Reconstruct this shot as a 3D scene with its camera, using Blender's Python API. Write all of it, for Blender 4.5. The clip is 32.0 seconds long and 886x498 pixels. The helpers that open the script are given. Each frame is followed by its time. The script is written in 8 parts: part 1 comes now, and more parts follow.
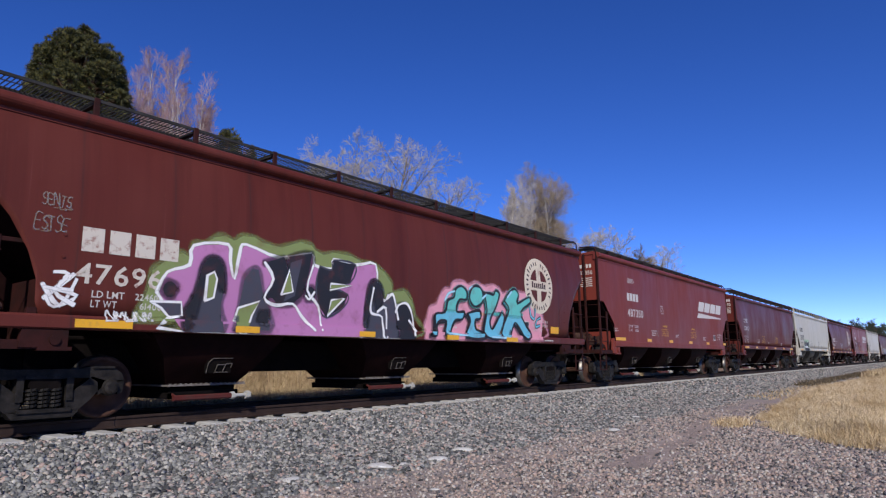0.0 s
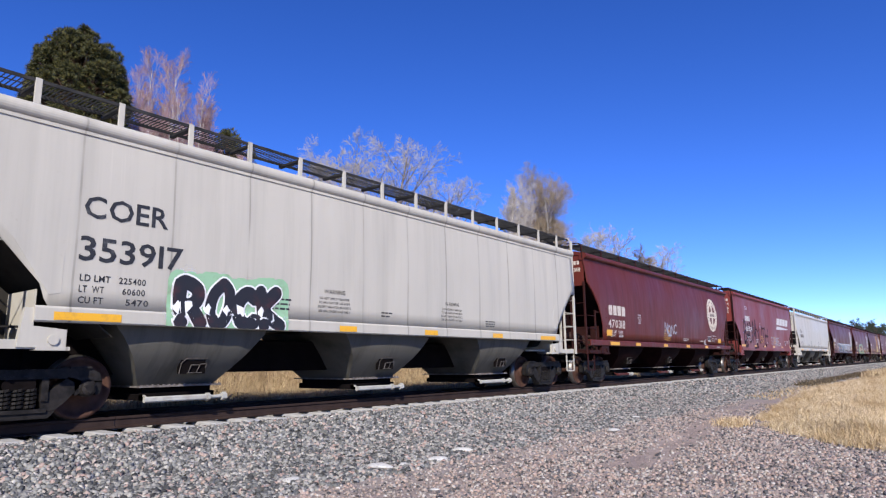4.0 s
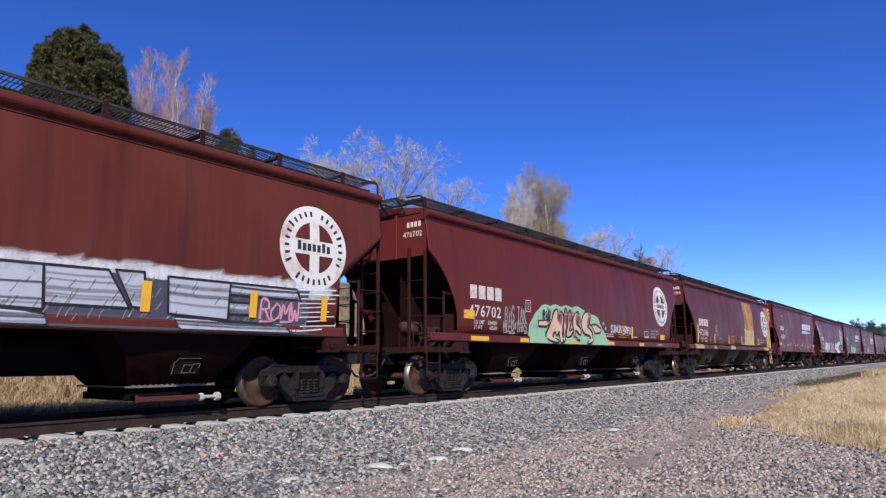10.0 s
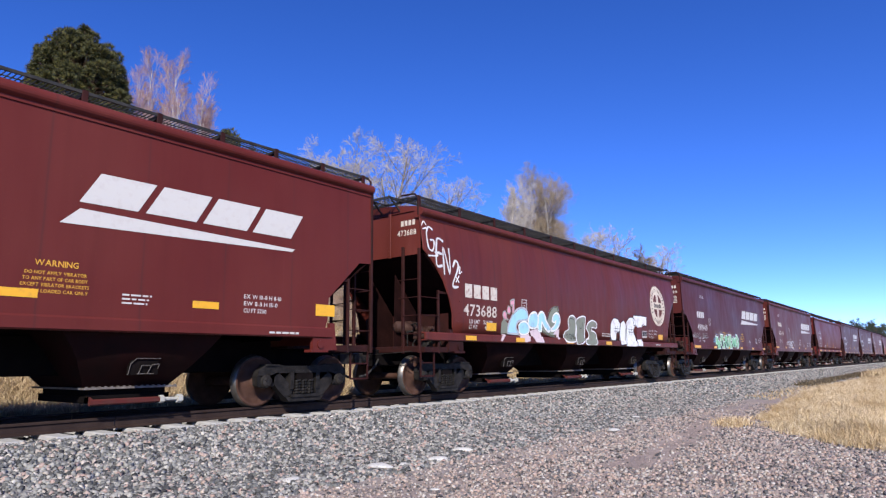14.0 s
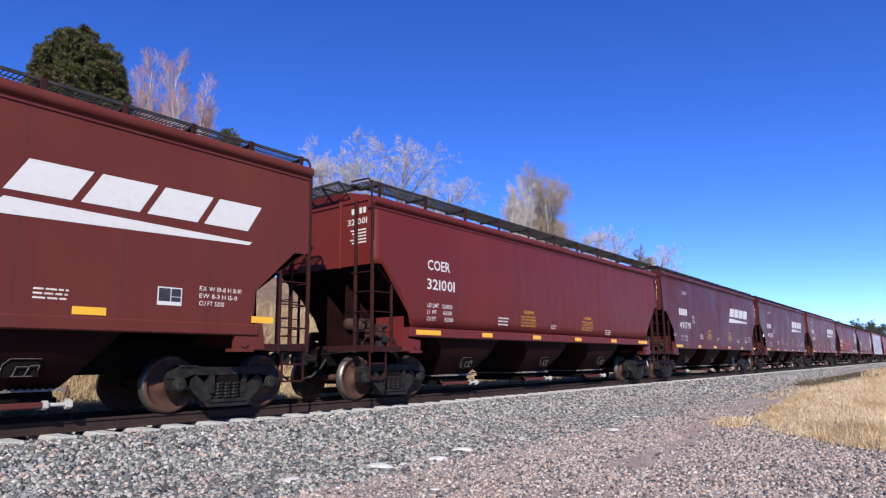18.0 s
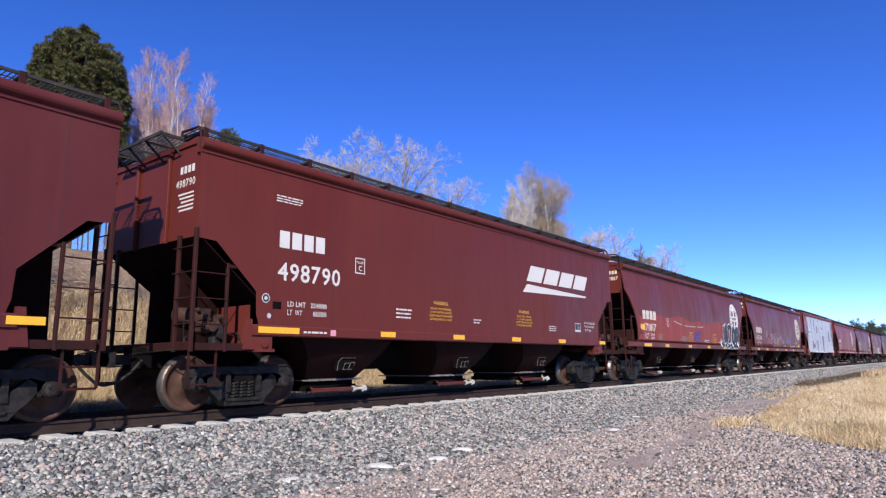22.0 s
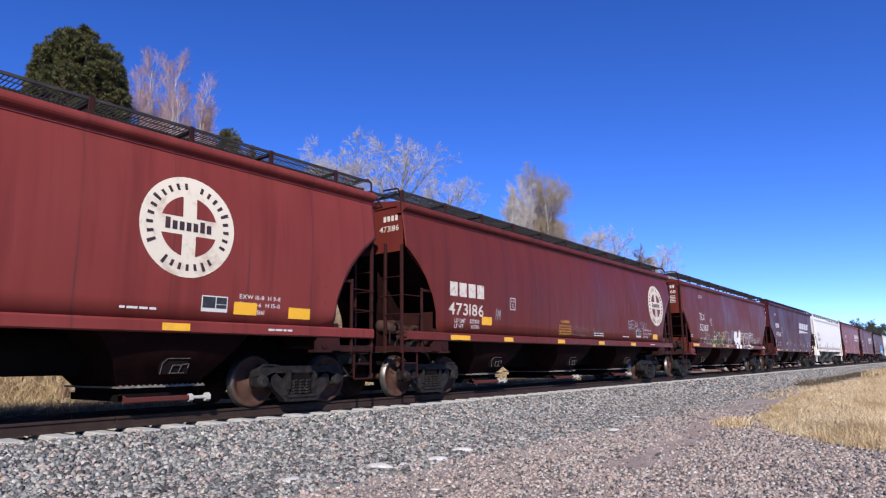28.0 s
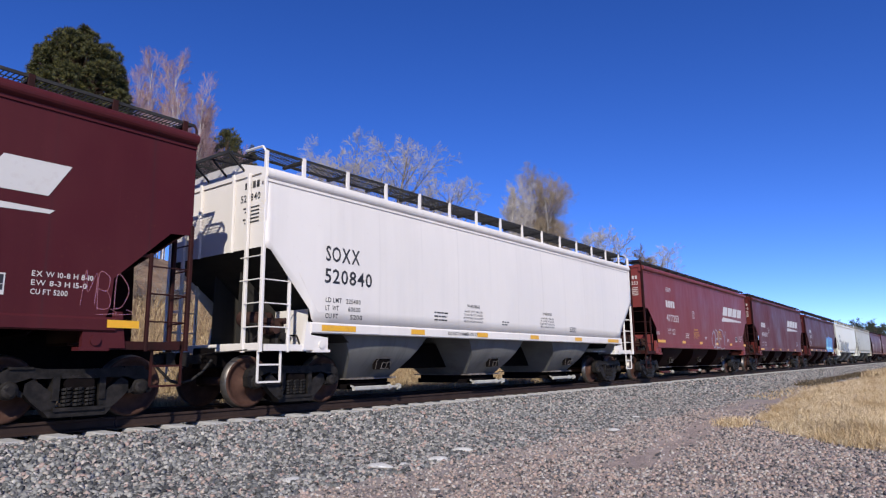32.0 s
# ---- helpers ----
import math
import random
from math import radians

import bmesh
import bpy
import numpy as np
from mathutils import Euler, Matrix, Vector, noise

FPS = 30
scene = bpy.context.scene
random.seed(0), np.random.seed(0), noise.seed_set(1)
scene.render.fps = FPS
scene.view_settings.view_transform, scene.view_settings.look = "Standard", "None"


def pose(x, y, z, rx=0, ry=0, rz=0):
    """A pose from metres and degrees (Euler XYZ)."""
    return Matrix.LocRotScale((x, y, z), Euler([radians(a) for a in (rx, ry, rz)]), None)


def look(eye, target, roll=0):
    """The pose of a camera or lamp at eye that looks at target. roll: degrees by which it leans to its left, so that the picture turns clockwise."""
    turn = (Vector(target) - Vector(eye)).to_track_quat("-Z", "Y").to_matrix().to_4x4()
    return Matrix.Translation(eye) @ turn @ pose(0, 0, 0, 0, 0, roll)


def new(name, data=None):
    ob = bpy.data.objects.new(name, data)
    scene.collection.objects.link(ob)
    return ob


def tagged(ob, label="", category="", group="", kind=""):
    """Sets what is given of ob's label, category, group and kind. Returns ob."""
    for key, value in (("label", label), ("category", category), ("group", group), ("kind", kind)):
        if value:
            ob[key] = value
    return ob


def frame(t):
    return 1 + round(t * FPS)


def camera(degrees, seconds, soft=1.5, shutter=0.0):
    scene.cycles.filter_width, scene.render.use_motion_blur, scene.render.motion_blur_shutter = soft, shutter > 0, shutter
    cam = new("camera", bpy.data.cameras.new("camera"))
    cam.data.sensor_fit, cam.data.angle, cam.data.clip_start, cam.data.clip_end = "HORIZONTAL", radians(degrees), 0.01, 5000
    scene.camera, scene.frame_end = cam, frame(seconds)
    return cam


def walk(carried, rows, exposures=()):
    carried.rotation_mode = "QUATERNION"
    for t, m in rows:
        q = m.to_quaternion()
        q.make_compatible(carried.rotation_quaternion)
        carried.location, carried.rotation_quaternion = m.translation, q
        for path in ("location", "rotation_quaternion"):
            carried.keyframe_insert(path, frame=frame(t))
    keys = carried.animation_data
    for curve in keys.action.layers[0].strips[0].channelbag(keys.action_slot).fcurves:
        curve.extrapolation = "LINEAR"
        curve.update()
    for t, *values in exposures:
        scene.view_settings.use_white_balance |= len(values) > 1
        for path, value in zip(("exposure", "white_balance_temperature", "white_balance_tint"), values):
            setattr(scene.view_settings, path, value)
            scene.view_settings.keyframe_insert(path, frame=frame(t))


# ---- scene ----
# x runs along the track away from the viewer, y across it towards the train, z = 0 is the top of the rails
TRACK_Y = 11.03
EYE = Vector((0.0, 0.0, 0.766))
YAW, PITCH = radians(52.03), radians(9.99)
AIM = EYE + Vector((math.sin(YAW) * math.cos(PITCH), math.cos(YAW) * math.cos(PITCH), math.sin(PITCH)))

cam = camera(69.13, 32.0, soft=1.25)
CAMERA_POSE = look(EYE, AIM, -0.66)
walk(cam, [(0.0, CAMERA_POSE), (32.0, CAMERA_POSE)], exposures=[(0.0, -0.2), (1.0, 0.06), (3.0, 0.3), (6.0, 0.36), (7.0, 0.3), (8.0, -0.1), (9.0, -0.25), (10.0, 0.18), (14.0, 0.40), (20.0, 0.49), (25.0, 0.54), (27.0, 0.41), (28.0, 0.33), (29.0, 0.46), (30.0, 0.48), (31.0, 0.4), (32.0, 0.0)])

# ---- light: clear sky and a low sun behind the viewer's left shoulder ----
SUN_EL, SUN_AZ = radians(33), radians(42)          # azimuth of the way the light travels, from +x
SUN_WAY = Vector((math.cos(SUN_AZ) * math.cos(SUN_EL), math.sin(SUN_AZ) * math.cos(SUN_EL), -math.sin(SUN_EL)))
world = bpy.data.worlds.new("sky")
world.use_nodes = True
scene.world = world
wn = world.node_tree
sky = wn.nodes.new("ShaderNodeTexSky")
sky.sky_type, sky.sun_disc = "NISHITA", False
sky.sun_elevation = SUN_EL
sky.sun_rotation = math.atan2(-SUN_WAY.x, -SUN_WAY.y)
sky.altitude, sky.air_density, sky.dust_density, sky.ozone_density = 3500, 0.72, 0.0, 3.0
tone = wn.nodes.new("ShaderNodeHueSaturation")
tone.inputs["Saturation"].default_value = 1.25
tone.inputs["Hue"].default_value = 0.519
wn.links.new(sky.outputs[0], tone.inputs["Color"])
wn.links.new(tone.outputs[0], wn.nodes["Background"].inputs[0])
wn.nodes["Background"].inputs[1].default_value = 0.207
sun = new("sun", bpy.data.lights.new("sun", "SUN"))
sun.data.energy, sun.data.angle, sun.data.color = 5.0, radians(0.53), (1.0, 0.94, 0.85)
sun.matrix_world = look(-40 * SUN_WAY, (0, 0, 0))


# ---- materials ----
def material(name, rough=0.6, metal=0.0):
    m = bpy.data.materials.new(name)
    m.use_nodes = True
    nodes, links = m.node_tree.nodes, m.node_tree.links
    b = nodes["Principled BSDF"]
    b.inputs["Roughness"].default_value, b.inputs["Metallic"].default_value = rough, metal
    return m, nodes, links, b


def noise_node(nodes, links, scale, detail=4.0, rough=0.55, stretch=None, coord="Object", dist=0.0, shift=0.0):
    tc = nodes.new("ShaderNodeTexCoord")
    n = nodes.new("ShaderNodeTexNoise")
    n.inputs["Scale"].default_value, n.inputs["Detail"].default_value = scale, detail
    n.inputs["Roughness"].default_value, n.inputs["Distortion"].default_value = rough, dist
    src = tc.outputs[coord]
    if stretch or shift:
        mp = nodes.new("ShaderNodeMapping")
        mp.inputs["Scale"].default_value = stretch or (1, 1, 1)
        mp.inputs["Location"].default_value = (shift, shift * 0.37, shift * 0.71)
        links.new(src, mp.inputs[0])
        src = mp.outputs[0]
    links.new(src, n.inputs["Vector"])
    return n.outputs["Fac"]


def ramp(nodes, links, src, stops):
    r = nodes.new("ShaderNodeValToRGB")
    e = r.color_ramp.elements
    while len(e) < len(stops):
        e.new(0.5)
    for el, (p, c) in zip(e, stops):
        el.position = p
        el.color = (*c, 1) if len(c) == 3 else c
    links.new(src, r.inputs[0])
    return r.outputs[0]


def grey(v):
    return (v, v, v)


def mix(nodes, links, fac, a, b, mode="MIX"):
    n = nodes.new("ShaderNodeMix")
    n.data_type, n.blend_type = "RGBA", mode
    for slot, v in ((0, fac), (6, a), (7, b)):
        if hasattr(v, "links"):
            links.new(v, n.inputs[slot])
        elif slot == 0:
            n.inputs[0].default_value = v
        else:
            n.inputs[slot].default_value = (*v, 1)
    return n.outputs[2]


def bump(nodes, links, b, src, strength, distance=0.01):
    n = nodes.new("ShaderNodeBump")
    n.inputs["Strength"].default_value, n.inputs["Distance"].default_value = strength, distance
    links.new(src, n.inputs["Height"])
    links.new(n.outputs[0], b.inputs["Normal"])


def maths(nodes, links, op, a, b_=None, c=None):
    n = nodes.new("ShaderNodeMath")
    n.operation = op
    for k, v in enumerate((a, b_, c)):
        if v is None:
            continue
        if hasattr(v, "links"):
            links.new(v, n.inputs[k])
        else:
            n.inputs[k].default_value = v
    return n.outputs[0]


def paint(name, color, fade=0.25, streak=0.5, rust=0.12, rough=0.45, seam=0.6, shift=0.0):
    """Weathered paint: sun fade in large patches, vertical dirt streaks, fine rust specks, slightly buckled sheet."""
    m, nodes, links, b = material(name, rough)
    c = np.array(color)
    light = tuple(np.clip(c * 1.25 + 0.008, 0, 1))
    dark = tuple(c * 0.45)
    big = noise_node(nodes, links, 0.55, 3, 0.6, (1, 1, 0.7), shift=shift)
    base = mix(nodes, links, ramp(nodes, links, big, [(0.35, grey(0)), (0.75, grey(fade * 2))]), tuple(c), light)
    st = noise_node(nodes, links, 1.0, 5, 0.6, (2.6, 1.2, 0.14), shift=shift)
    base = mix(nodes, links, ramp(nodes, links, st, [(0.50, grey(0)), (0.72, grey(streak))]), base, dark)
    st2 = noise_node(nodes, links, 1.0, 3, 0.5, (9.0, 1.2, 0.35), shift=shift)
    base = mix(nodes, links, ramp(nodes, links, st2, [(0.56, grey(0)), (0.78, grey(streak * 0.5))]), base, dark)
    # pale dust washed down in narrow runs, and a broad dusty bloom
    st3 = noise_node(nodes, links, 1.0, 4, 0.6, (16.0, 1.2, 0.5), shift=shift + 3)
    run = ramp(nodes, links, st3, [(0.64, grey(0)), (0.76, grey(streak * 0.55))])
    base = mix(nodes, links, run, base, tuple(np.clip(c * 1.5 + 0.03, 0, 1)))
    bloom = noise_node(nodes, links, 1.0, 6, 0.7, (0.9, 0.9, 1.3), shift=shift + 7)
    base = mix(nodes, links, ramp(nodes, links, bloom, [(0.48, grey(0)), (0.70, grey(fade * 0.6))]), base, tuple(np.clip(c * 0.95 + np.array((0.020, 0.011, 0.008)), 0, 1)))
    sp = noise_node(nodes, links, 14, 6, 0.7)
    base = mix(nodes, links, ramp(nodes, links, sp, [(0.62, grey(0)), (0.72, grey(rust * 3))]), base, (0.16, 0.06, 0.025))
    if seam:
        tc = nodes.new("ShaderNodeTexCoord")
        sep = nodes.new("ShaderNodeSeparateXYZ")
        links.new(tc.outputs["Object"], sep.inputs[0])
        wv = noise_node(nodes, links, 1.0, 3, 0.6, (0.5, 0.5, 1.6))
        off = maths(nodes, links, "MULTIPLY_ADD", wv, 0.025, sep.outputs[0])
        fr = maths(nodes, links, "FRACT", maths(nodes, links, "MULTIPLY_ADD", off, 1 / 1.40, 0.379))
        ds = maths(nodes, links, "ABSOLUTE", maths(nodes, links, "SUBTRACT", fr, 0.5))
        line = ramp(nodes, links, ds, [(0.0, grey(1)), (0.009, grey(0.9)), (0.013, grey(0.22)), (0.05, grey(0))])
        part_ = ramp(nodes, links, noise_node(nodes, links, 1.0, 3, 0.6, (0.8, 0.5, 0.5)), [(0.28, grey(0)), (0.55, grey(seam))])
        base = mix(nodes, links, maths(nodes, links, "MULTIPLY", line, part_), base, tuple(c * 0.3 + (0.0 if c[0] > 0.3 else 0.016)))
    links.new(base, b.inputs["Base Color"])
    b.inputs["Specular IOR Level"].default_value = 0.16
    links.new(ramp(nodes, links, big, [(0.3, grey(rough - 0.06)), (0.8, grey(rough + 0.2))]), b.inputs["Roughness"])
    wob = noise_node(nodes, links, 1.0, 2, 0.5, (1.4, 0.3, 0.5), shift=shift)
    bump(nodes, links, b, wob, 0.7, 0.045)
    return m


def grimy(name, color, dust, rough=0.75, scale=6.0, metal=0.0, amount=0.6, spec=0.15):
    m, nodes, links, b = material(name, rough, metal)
    b.inputs["Specular IOR Level"].default_value = spec
    n = noise_node(nodes, links, scale, 6, 0.65)
    links.new(mix(nodes, links, ramp(nodes, links, n, [(0.4, grey(0)), (0.7, grey(amount))]), color, dust), b.inputs["Base Color"])
    bump(nodes, links, b, noise_node(nodes, links, scale * 5, 5, 0.6), 0.35, 0.004)
    return m


def flat(name, color, wear=(0.3, 0.2, 0.15), amount=0.35, rough=0.6, scale=3.0):
    """Stencilled or sprayed paint with a little wear."""
    m, nodes, links, b = material(name, rough)
    n = noise_node(nodes, links, scale, 6, 0.7)
    links.new(mix(nodes, links, ramp(nodes, links, n, [(0.52, grey(0)), (0.68, grey(amount))]), color, wear), b.inputs["Base Color"])
    return m


M = {}
M["iron"] = grimy("cast_iron", (0.010, 0.009, 0.0085), (0.045, 0.038, 0.035), 0.6, 7)
# near-black stand-in for underframe paint in shade
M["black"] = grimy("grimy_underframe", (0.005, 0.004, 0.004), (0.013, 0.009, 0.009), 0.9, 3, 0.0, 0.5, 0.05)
M["wheel"] = grimy("rusty_wheel", (0.05, 0.024, 0.017), (0.11, 0.058, 0.042), 0.75, 4)
M["tread"] = grimy("polished_tread", (0.15, 0.14, 0.13), (0.06, 0.045, 0.04), 0.4, 9, 0.8)
M["grating"] = grimy("dark_grating", (0.022, 0.022, 0.023), (0.06, 0.056, 0.052), 0.7, 4)
M["yellow"] = flat("yellow_reflector", (0.72, 0.37, 0.018), (0.46, 0.25, 0.05), 0.5, 0.4, 9)
M["white"] = flat("white_stencil", (0.54, 0.52, 0.49), (0.30, 0.18, 0.15), 0.16, 0.55, 7)
M["ink"] = flat("black_stencil", (0.02, 0.02, 0.022), (0.2, 0.2, 0.2), 0.3, 0.55, 7)
M["tank"] = grimy("dusty_brown_casting", (0.035, 0.016, 0.013), (0.085, 0.050, 0.040), 0.75, 6)
M["hose"] = grimy("rubber_hose", (0.02, 0.02, 0.02), (0.06, 0.05, 0.045), 0.85, 9)

# ---- mesh builder ----
class Builder:
    def __init__(self):
        self.v, self.f, self.mi = [], [], []

    def add(self, verts, faces, mi=0):
        o = len(self.v)
        self.v += [tuple(p) for p in verts]
        self.f += [tuple(i + o for i in q) for q in faces]
        self.mi += [mi] * len(faces)
        return self

    def box(self, x0, x1, y0, y1, z0, z1, mi=0):
        v = [(x, y, z) for z in (z0, z1) for y in (y0, y1) for x in (x0, x1)]
        return self.add(v, [(0, 2, 3, 1), (4, 5, 7, 6), (0, 1, 5, 4), (2, 6, 7, 3), (0, 4, 6, 2), (1, 3, 7, 5)], mi)

    def soft(self, x0, x1, y0, y1, z0, z1, r=0.012, mi=0):
        """A box with chamfered long edges along its longest side."""
        d = (x1 - x0, y1 - y0, z1 - z0)
        k = d.index(max(d))
        lim = [(x0, x1), (y0, y1), (z0, z1)]
        a, c = [i for i in range(3) if i != k]
        (a0, a1), (c0, c1) = lim[a], lim[c]
        r = min(r, (a1 - a0) * 0.4, (c1 - c0) * 0.4)
        ring = [(a0 + r, c0), (a1 - r, c0), (a1, c0 + r), (a1, c1 - r), (a1 - r, c1), (a0 + r, c1), (a0, c1 - r), (a0, c0 + r)]
        v = []
        for e in lim[k]:
            for p, q in ring:
                w = [0, 0, 0]
                w[k], w[a], w[c] = e, p, q
                v.append(w)
        n = 8
        f = [tuple(range(n)), tuple(range(2 * n - 1, n - 1, -1))] + [(i, i + n, (i + 1) % n + n, (i + 1) % n) for i in range(n)]
        return self.add(v, f, mi)

    def bar(self, p0, p1, w=0.03, h=None, n=4, mi=0, r1=None):
        """A round or square bar from p0 to p1."""
        p0, p1 = Vector(p0), Vector(p1)
        d = (p1 - p0).normalized()
        u = d.cross(Vector((0, 0, 1)) if abs(d.z) < 0.9 else Vector((1, 0, 0))).normalized()
        s = d.cross(u)
        h = w if h is None else h
        r1 = 1.0 if r1 is None else r1
        v = []
        for p, k in ((p0, 1.0), (p1, r1)):
            for i in range(n):
                a = 2 * math.pi * (i + 0.5) / n
                q = 1.4142 if n == 4 else 1.0
                v.append(p + u * (math.cos(a) * w * 0.5 * q * k) + s * (math.sin(a) * h * 0.5 * q * k))
        f = [tuple(range(n - 1, -1, -1)), tuple(range(n, 2 * n))] + [(i, (i + 1) % n, (i + 1) % n + n, i + n) for i in range(n)]
        return self.add(v, f, mi)

    def tube(self, pts, w=0.03, n=6, mi=0):
        for a, b in zip(pts, pts[1:]):
            self.bar(a, b, w, None, n, mi)
        return self

    def prism(self, poly, y0, y1, mi=0):
        """A polygon in the x-z plane, thick from y0 to y1."""
        n = len(poly)
        v = [(x, y0, z) for x, z in poly] + [(x, y1, z) for x, z in poly]
        f = [tuple(range(n)), tuple(range(2 * n - 1, n - 1, -1))] + [((i + 1) % n, i, i + n, (i + 1) % n + n) for i in range(n)]
        return self.add(v, f, mi)

    def lathe(self, prof, c, n=24, mi=0, mats=None):
        """A profile of (y, r) turned about the y axis through c."""
        v = [(c[0] + r * math.cos(2 * math.pi * i / n), c[1] + y, c[2] + r * math.sin(2 * math.pi * i / n)) for y, r in prof for i in range(n)]
        for j in range(len(prof) - 1):
            f = [(j * n + i, j * n + (i + 1) % n, (j + 1) * n + (i + 1) % n, (j + 1) * n + i) for i in range(n)]
            if j == 0:
                self.add(v, f, mats[j] if mats else mi)
                base = len(self.v) - len(v)
            else:
                self.f += [tuple(q + base for q in g) for g in f]
                self.mi += [mats[j] if mats else mi] * n
        return self

    def mesh(self, name, smooth=False):
        me = bpy.data.meshes.new(name)
        me.from_pydata(self.v, [], self.f)
        bm = bmesh.new()
        bm.from_mesh(me)
        bmesh.ops.recalc_face_normals(bm, faces=bm.faces)
        bm.to_mesh(me)
        bm.free()
        me.polygons.foreach_set("material_index", self.mi)
        if smooth:
            me.polygons.foreach_set("use_smooth", [True] * len(me.polygons))
        return me


def put(name, me, mats, parent=None, m=None, label=""):
    """An object on a mesh, with materials of its own."""
    ob = new(name, me)
    mats = mats if isinstance(mats, (list, tuple)) else [mats]
    while len(me.materials) < len(mats):
        me.materials.append(None)
    for slot, mat in zip(ob.material_slots, mats):
        slot.link, slot.material = "OBJECT", mat
    if parent:
        ob.parent = parent
    if m is not None:
        ob.matrix_basis = m
    if label:
        tagged(ob, label)
    return ob


def raw_mesh(name, verts, faces, smooth=False):
    """A mesh from numpy arrays; every face has the same number of corners."""
    me = bpy.data.meshes.new(name)
    verts, faces = np.asarray(verts, np.float32), np.asarray(faces, np.int32)
    k = faces.shape[1]
    me.vertices.add(len(verts))
    me.vertices.foreach_set("co", verts.ravel())
    me.loops.add(faces.size)
    me.loops.foreach_set("vertex_index", faces.ravel())
    me.polygons.add(len(faces))
    me.polygons.foreach_set("loop_start", np.arange(0, faces.size, k, dtype=np.int32))
    me.polygons.foreach_set("loop_total", np.full(len(faces), k, np.int32))
    if smooth:
        me.polygons.foreach_set("use_smooth", np.ones(len(faces), bool))
    me.update(calc_edges=True)
    me.validate()
    return me


# ---- lettering: each character of the built-in font once ----
def character(ch):
    cu = bpy.data.curves.new("lettering", "FONT")
    cu.body, cu.resolution_u, cu.offset = ch, 2, 0.004 if ch in "MW" else 0.014
    ob = new("lettering", cu)
    me = bpy.data.meshes.new_from_object(ob.evaluated_get(bpy.context.evaluated_depsgraph_get()))
    v = [(p.co.x, p.co.y) for p in me.vertices]
    f = [tuple(p.vertices) for p in me.polygons]
    bpy.data.objects.remove(ob)
    bpy.data.curves.remove(cu)
    bpy.data.meshes.remove(me)
    x0 = min(p[0] for p in v)
    return [(a - x0, b_) for a, b_ in v], f, max(p[0] for p in v) - x0


FONT = {ch: character(ch) for ch in "0123456789ABCDEFGHIJKLMNOPRSTUVWXY-"}


def text_shape(s):
    """Corners, faces, width and height of a line of lettering."""
    v, f, x = [], [], 0.0
    for ch in s:
        if ch == " ":
            x += 0.32
            continue
        cv, cf, w = FONT[ch]
        o = len(v)
        v += [(a + x, b_) for a, b_ in cv]
        f += [tuple(i + o for i in q) for q in cf]
        x += w + 0.085
    zs = [p[1] for p in v]
    return [(a, b_ - min(zs)) for a, b_ in v], f, max(p[0] for p in v), max(zs) - min(zs)

# ---- ground ----
def smooth(a, b, x):
    t = np.clip((x - a) / (b - a), 0, 1)
    return t * t * (3 - 2 * t)


def wave(x, y):
    return (np.sin(x * 1.3 + 2 * np.sin(y * 0.7)) + np.sin(y * 1.9 + x * 0.6 + 1.7) + 0.7 * np.sin(x * 3.1 - y * 2.3)) / 2.7


def ground_z(x, y):
    """Height of the ground: a gravel flat, the ballast bed, and a dry bank that climbs behind the track."""
    x, y = np.asarray(x, float), np.asarray(y, float)
    z = -0.72 + 0.10 * smooth(4.5, 7.8, y) + 0.025 * wave(x * 0.6, y * 0.6)
    z = z + (-0.235 - z) * smooth(7.9, 9.45, y)
    back = -0.235 - 0.50 * smooth(12.5, 14.0, y)
    z = np.where(y > 11.03, back, z)
    bank = smooth(15.5, 31.0, y) * (6.6 - 4.0 * smooth(40.0, 90.0, x)) + 0.22 * wave(x * 0.35, y * 0.4) * smooth(16.0, 19.0, y)
    return z + bank


def sheet(name, xs, ys, mat, holes=None):
    X, Y = np.meshgrid(xs, ys)
    Z = ground_z(X, Y)
    nx, ny = len(xs), len(ys)
    idx = np.arange(nx * ny).reshape(ny, nx)
    f = np.stack([idx[:-1, :-1], idx[:-1, 1:], idx[1:, 1:], idx[1:, :-1]], -1).reshape(-1, 4)
    return put(name, raw_mesh(name, np.stack([X.ravel(), Y.ravel(), Z.ravel()], 1), f, True), mat)


def spaced(*spans):
    out = []
    for a, b, step in spans:
        out += list(np.arange(a, b, step))
    return np.array(out + [spans[-1][1]])


gm, nodes, links, b = material("gravel_and_dirt", 0.9)
tc = nodes.new("ShaderNodeTexCoord")
sep = nodes.new("ShaderNodeSeparateXYZ")
links.new(tc.outputs["Object"], sep.inputs[0])
wob = noise_node(nodes, links, 0.5, 4)
n1 = noise_node(nodes, links, 1.2, 5, 0.65)
vor = nodes.new("ShaderNodeTexVoronoi")
vor.inputs["Scale"].default_value = 26
links.new(tc.outputs["Object"], vor.inputs["Vector"])
stone = ramp(nodes, links, vor.outputs["Color"], [(0.1, (0.10, 0.10, 0.10)), (0.5, (0.24, 0.23, 0.22)), (0.9, (0.38, 0.36, 0.35))])
dirt = ramp(nodes, links, n1, [(0.3, (0.22, 0.165, 0.138)), (0.6, (0.36, 0.283, 0.240)), (0.8, (0.48, 0.39, 0.335))])
edge = nodes.new("ShaderNodeMath")
edge.operation = "MULTIPLY_ADD"
links.new(wob, edge.inputs[0])
edge.inputs[1].default_value = 2.2
links.new(sep.outputs[1], edge.inputs[2])
side = nodes.new("ShaderNodeMapRange")
side.inputs[1].default_value, side.inputs[2].default_value = 5.8, 9.2
links.new(edge.outputs[0], side.inputs[0])
near = mix(nodes, links, side.outputs[0], dirt, stone)
far = nodes.new("ShaderNodeMapRange")
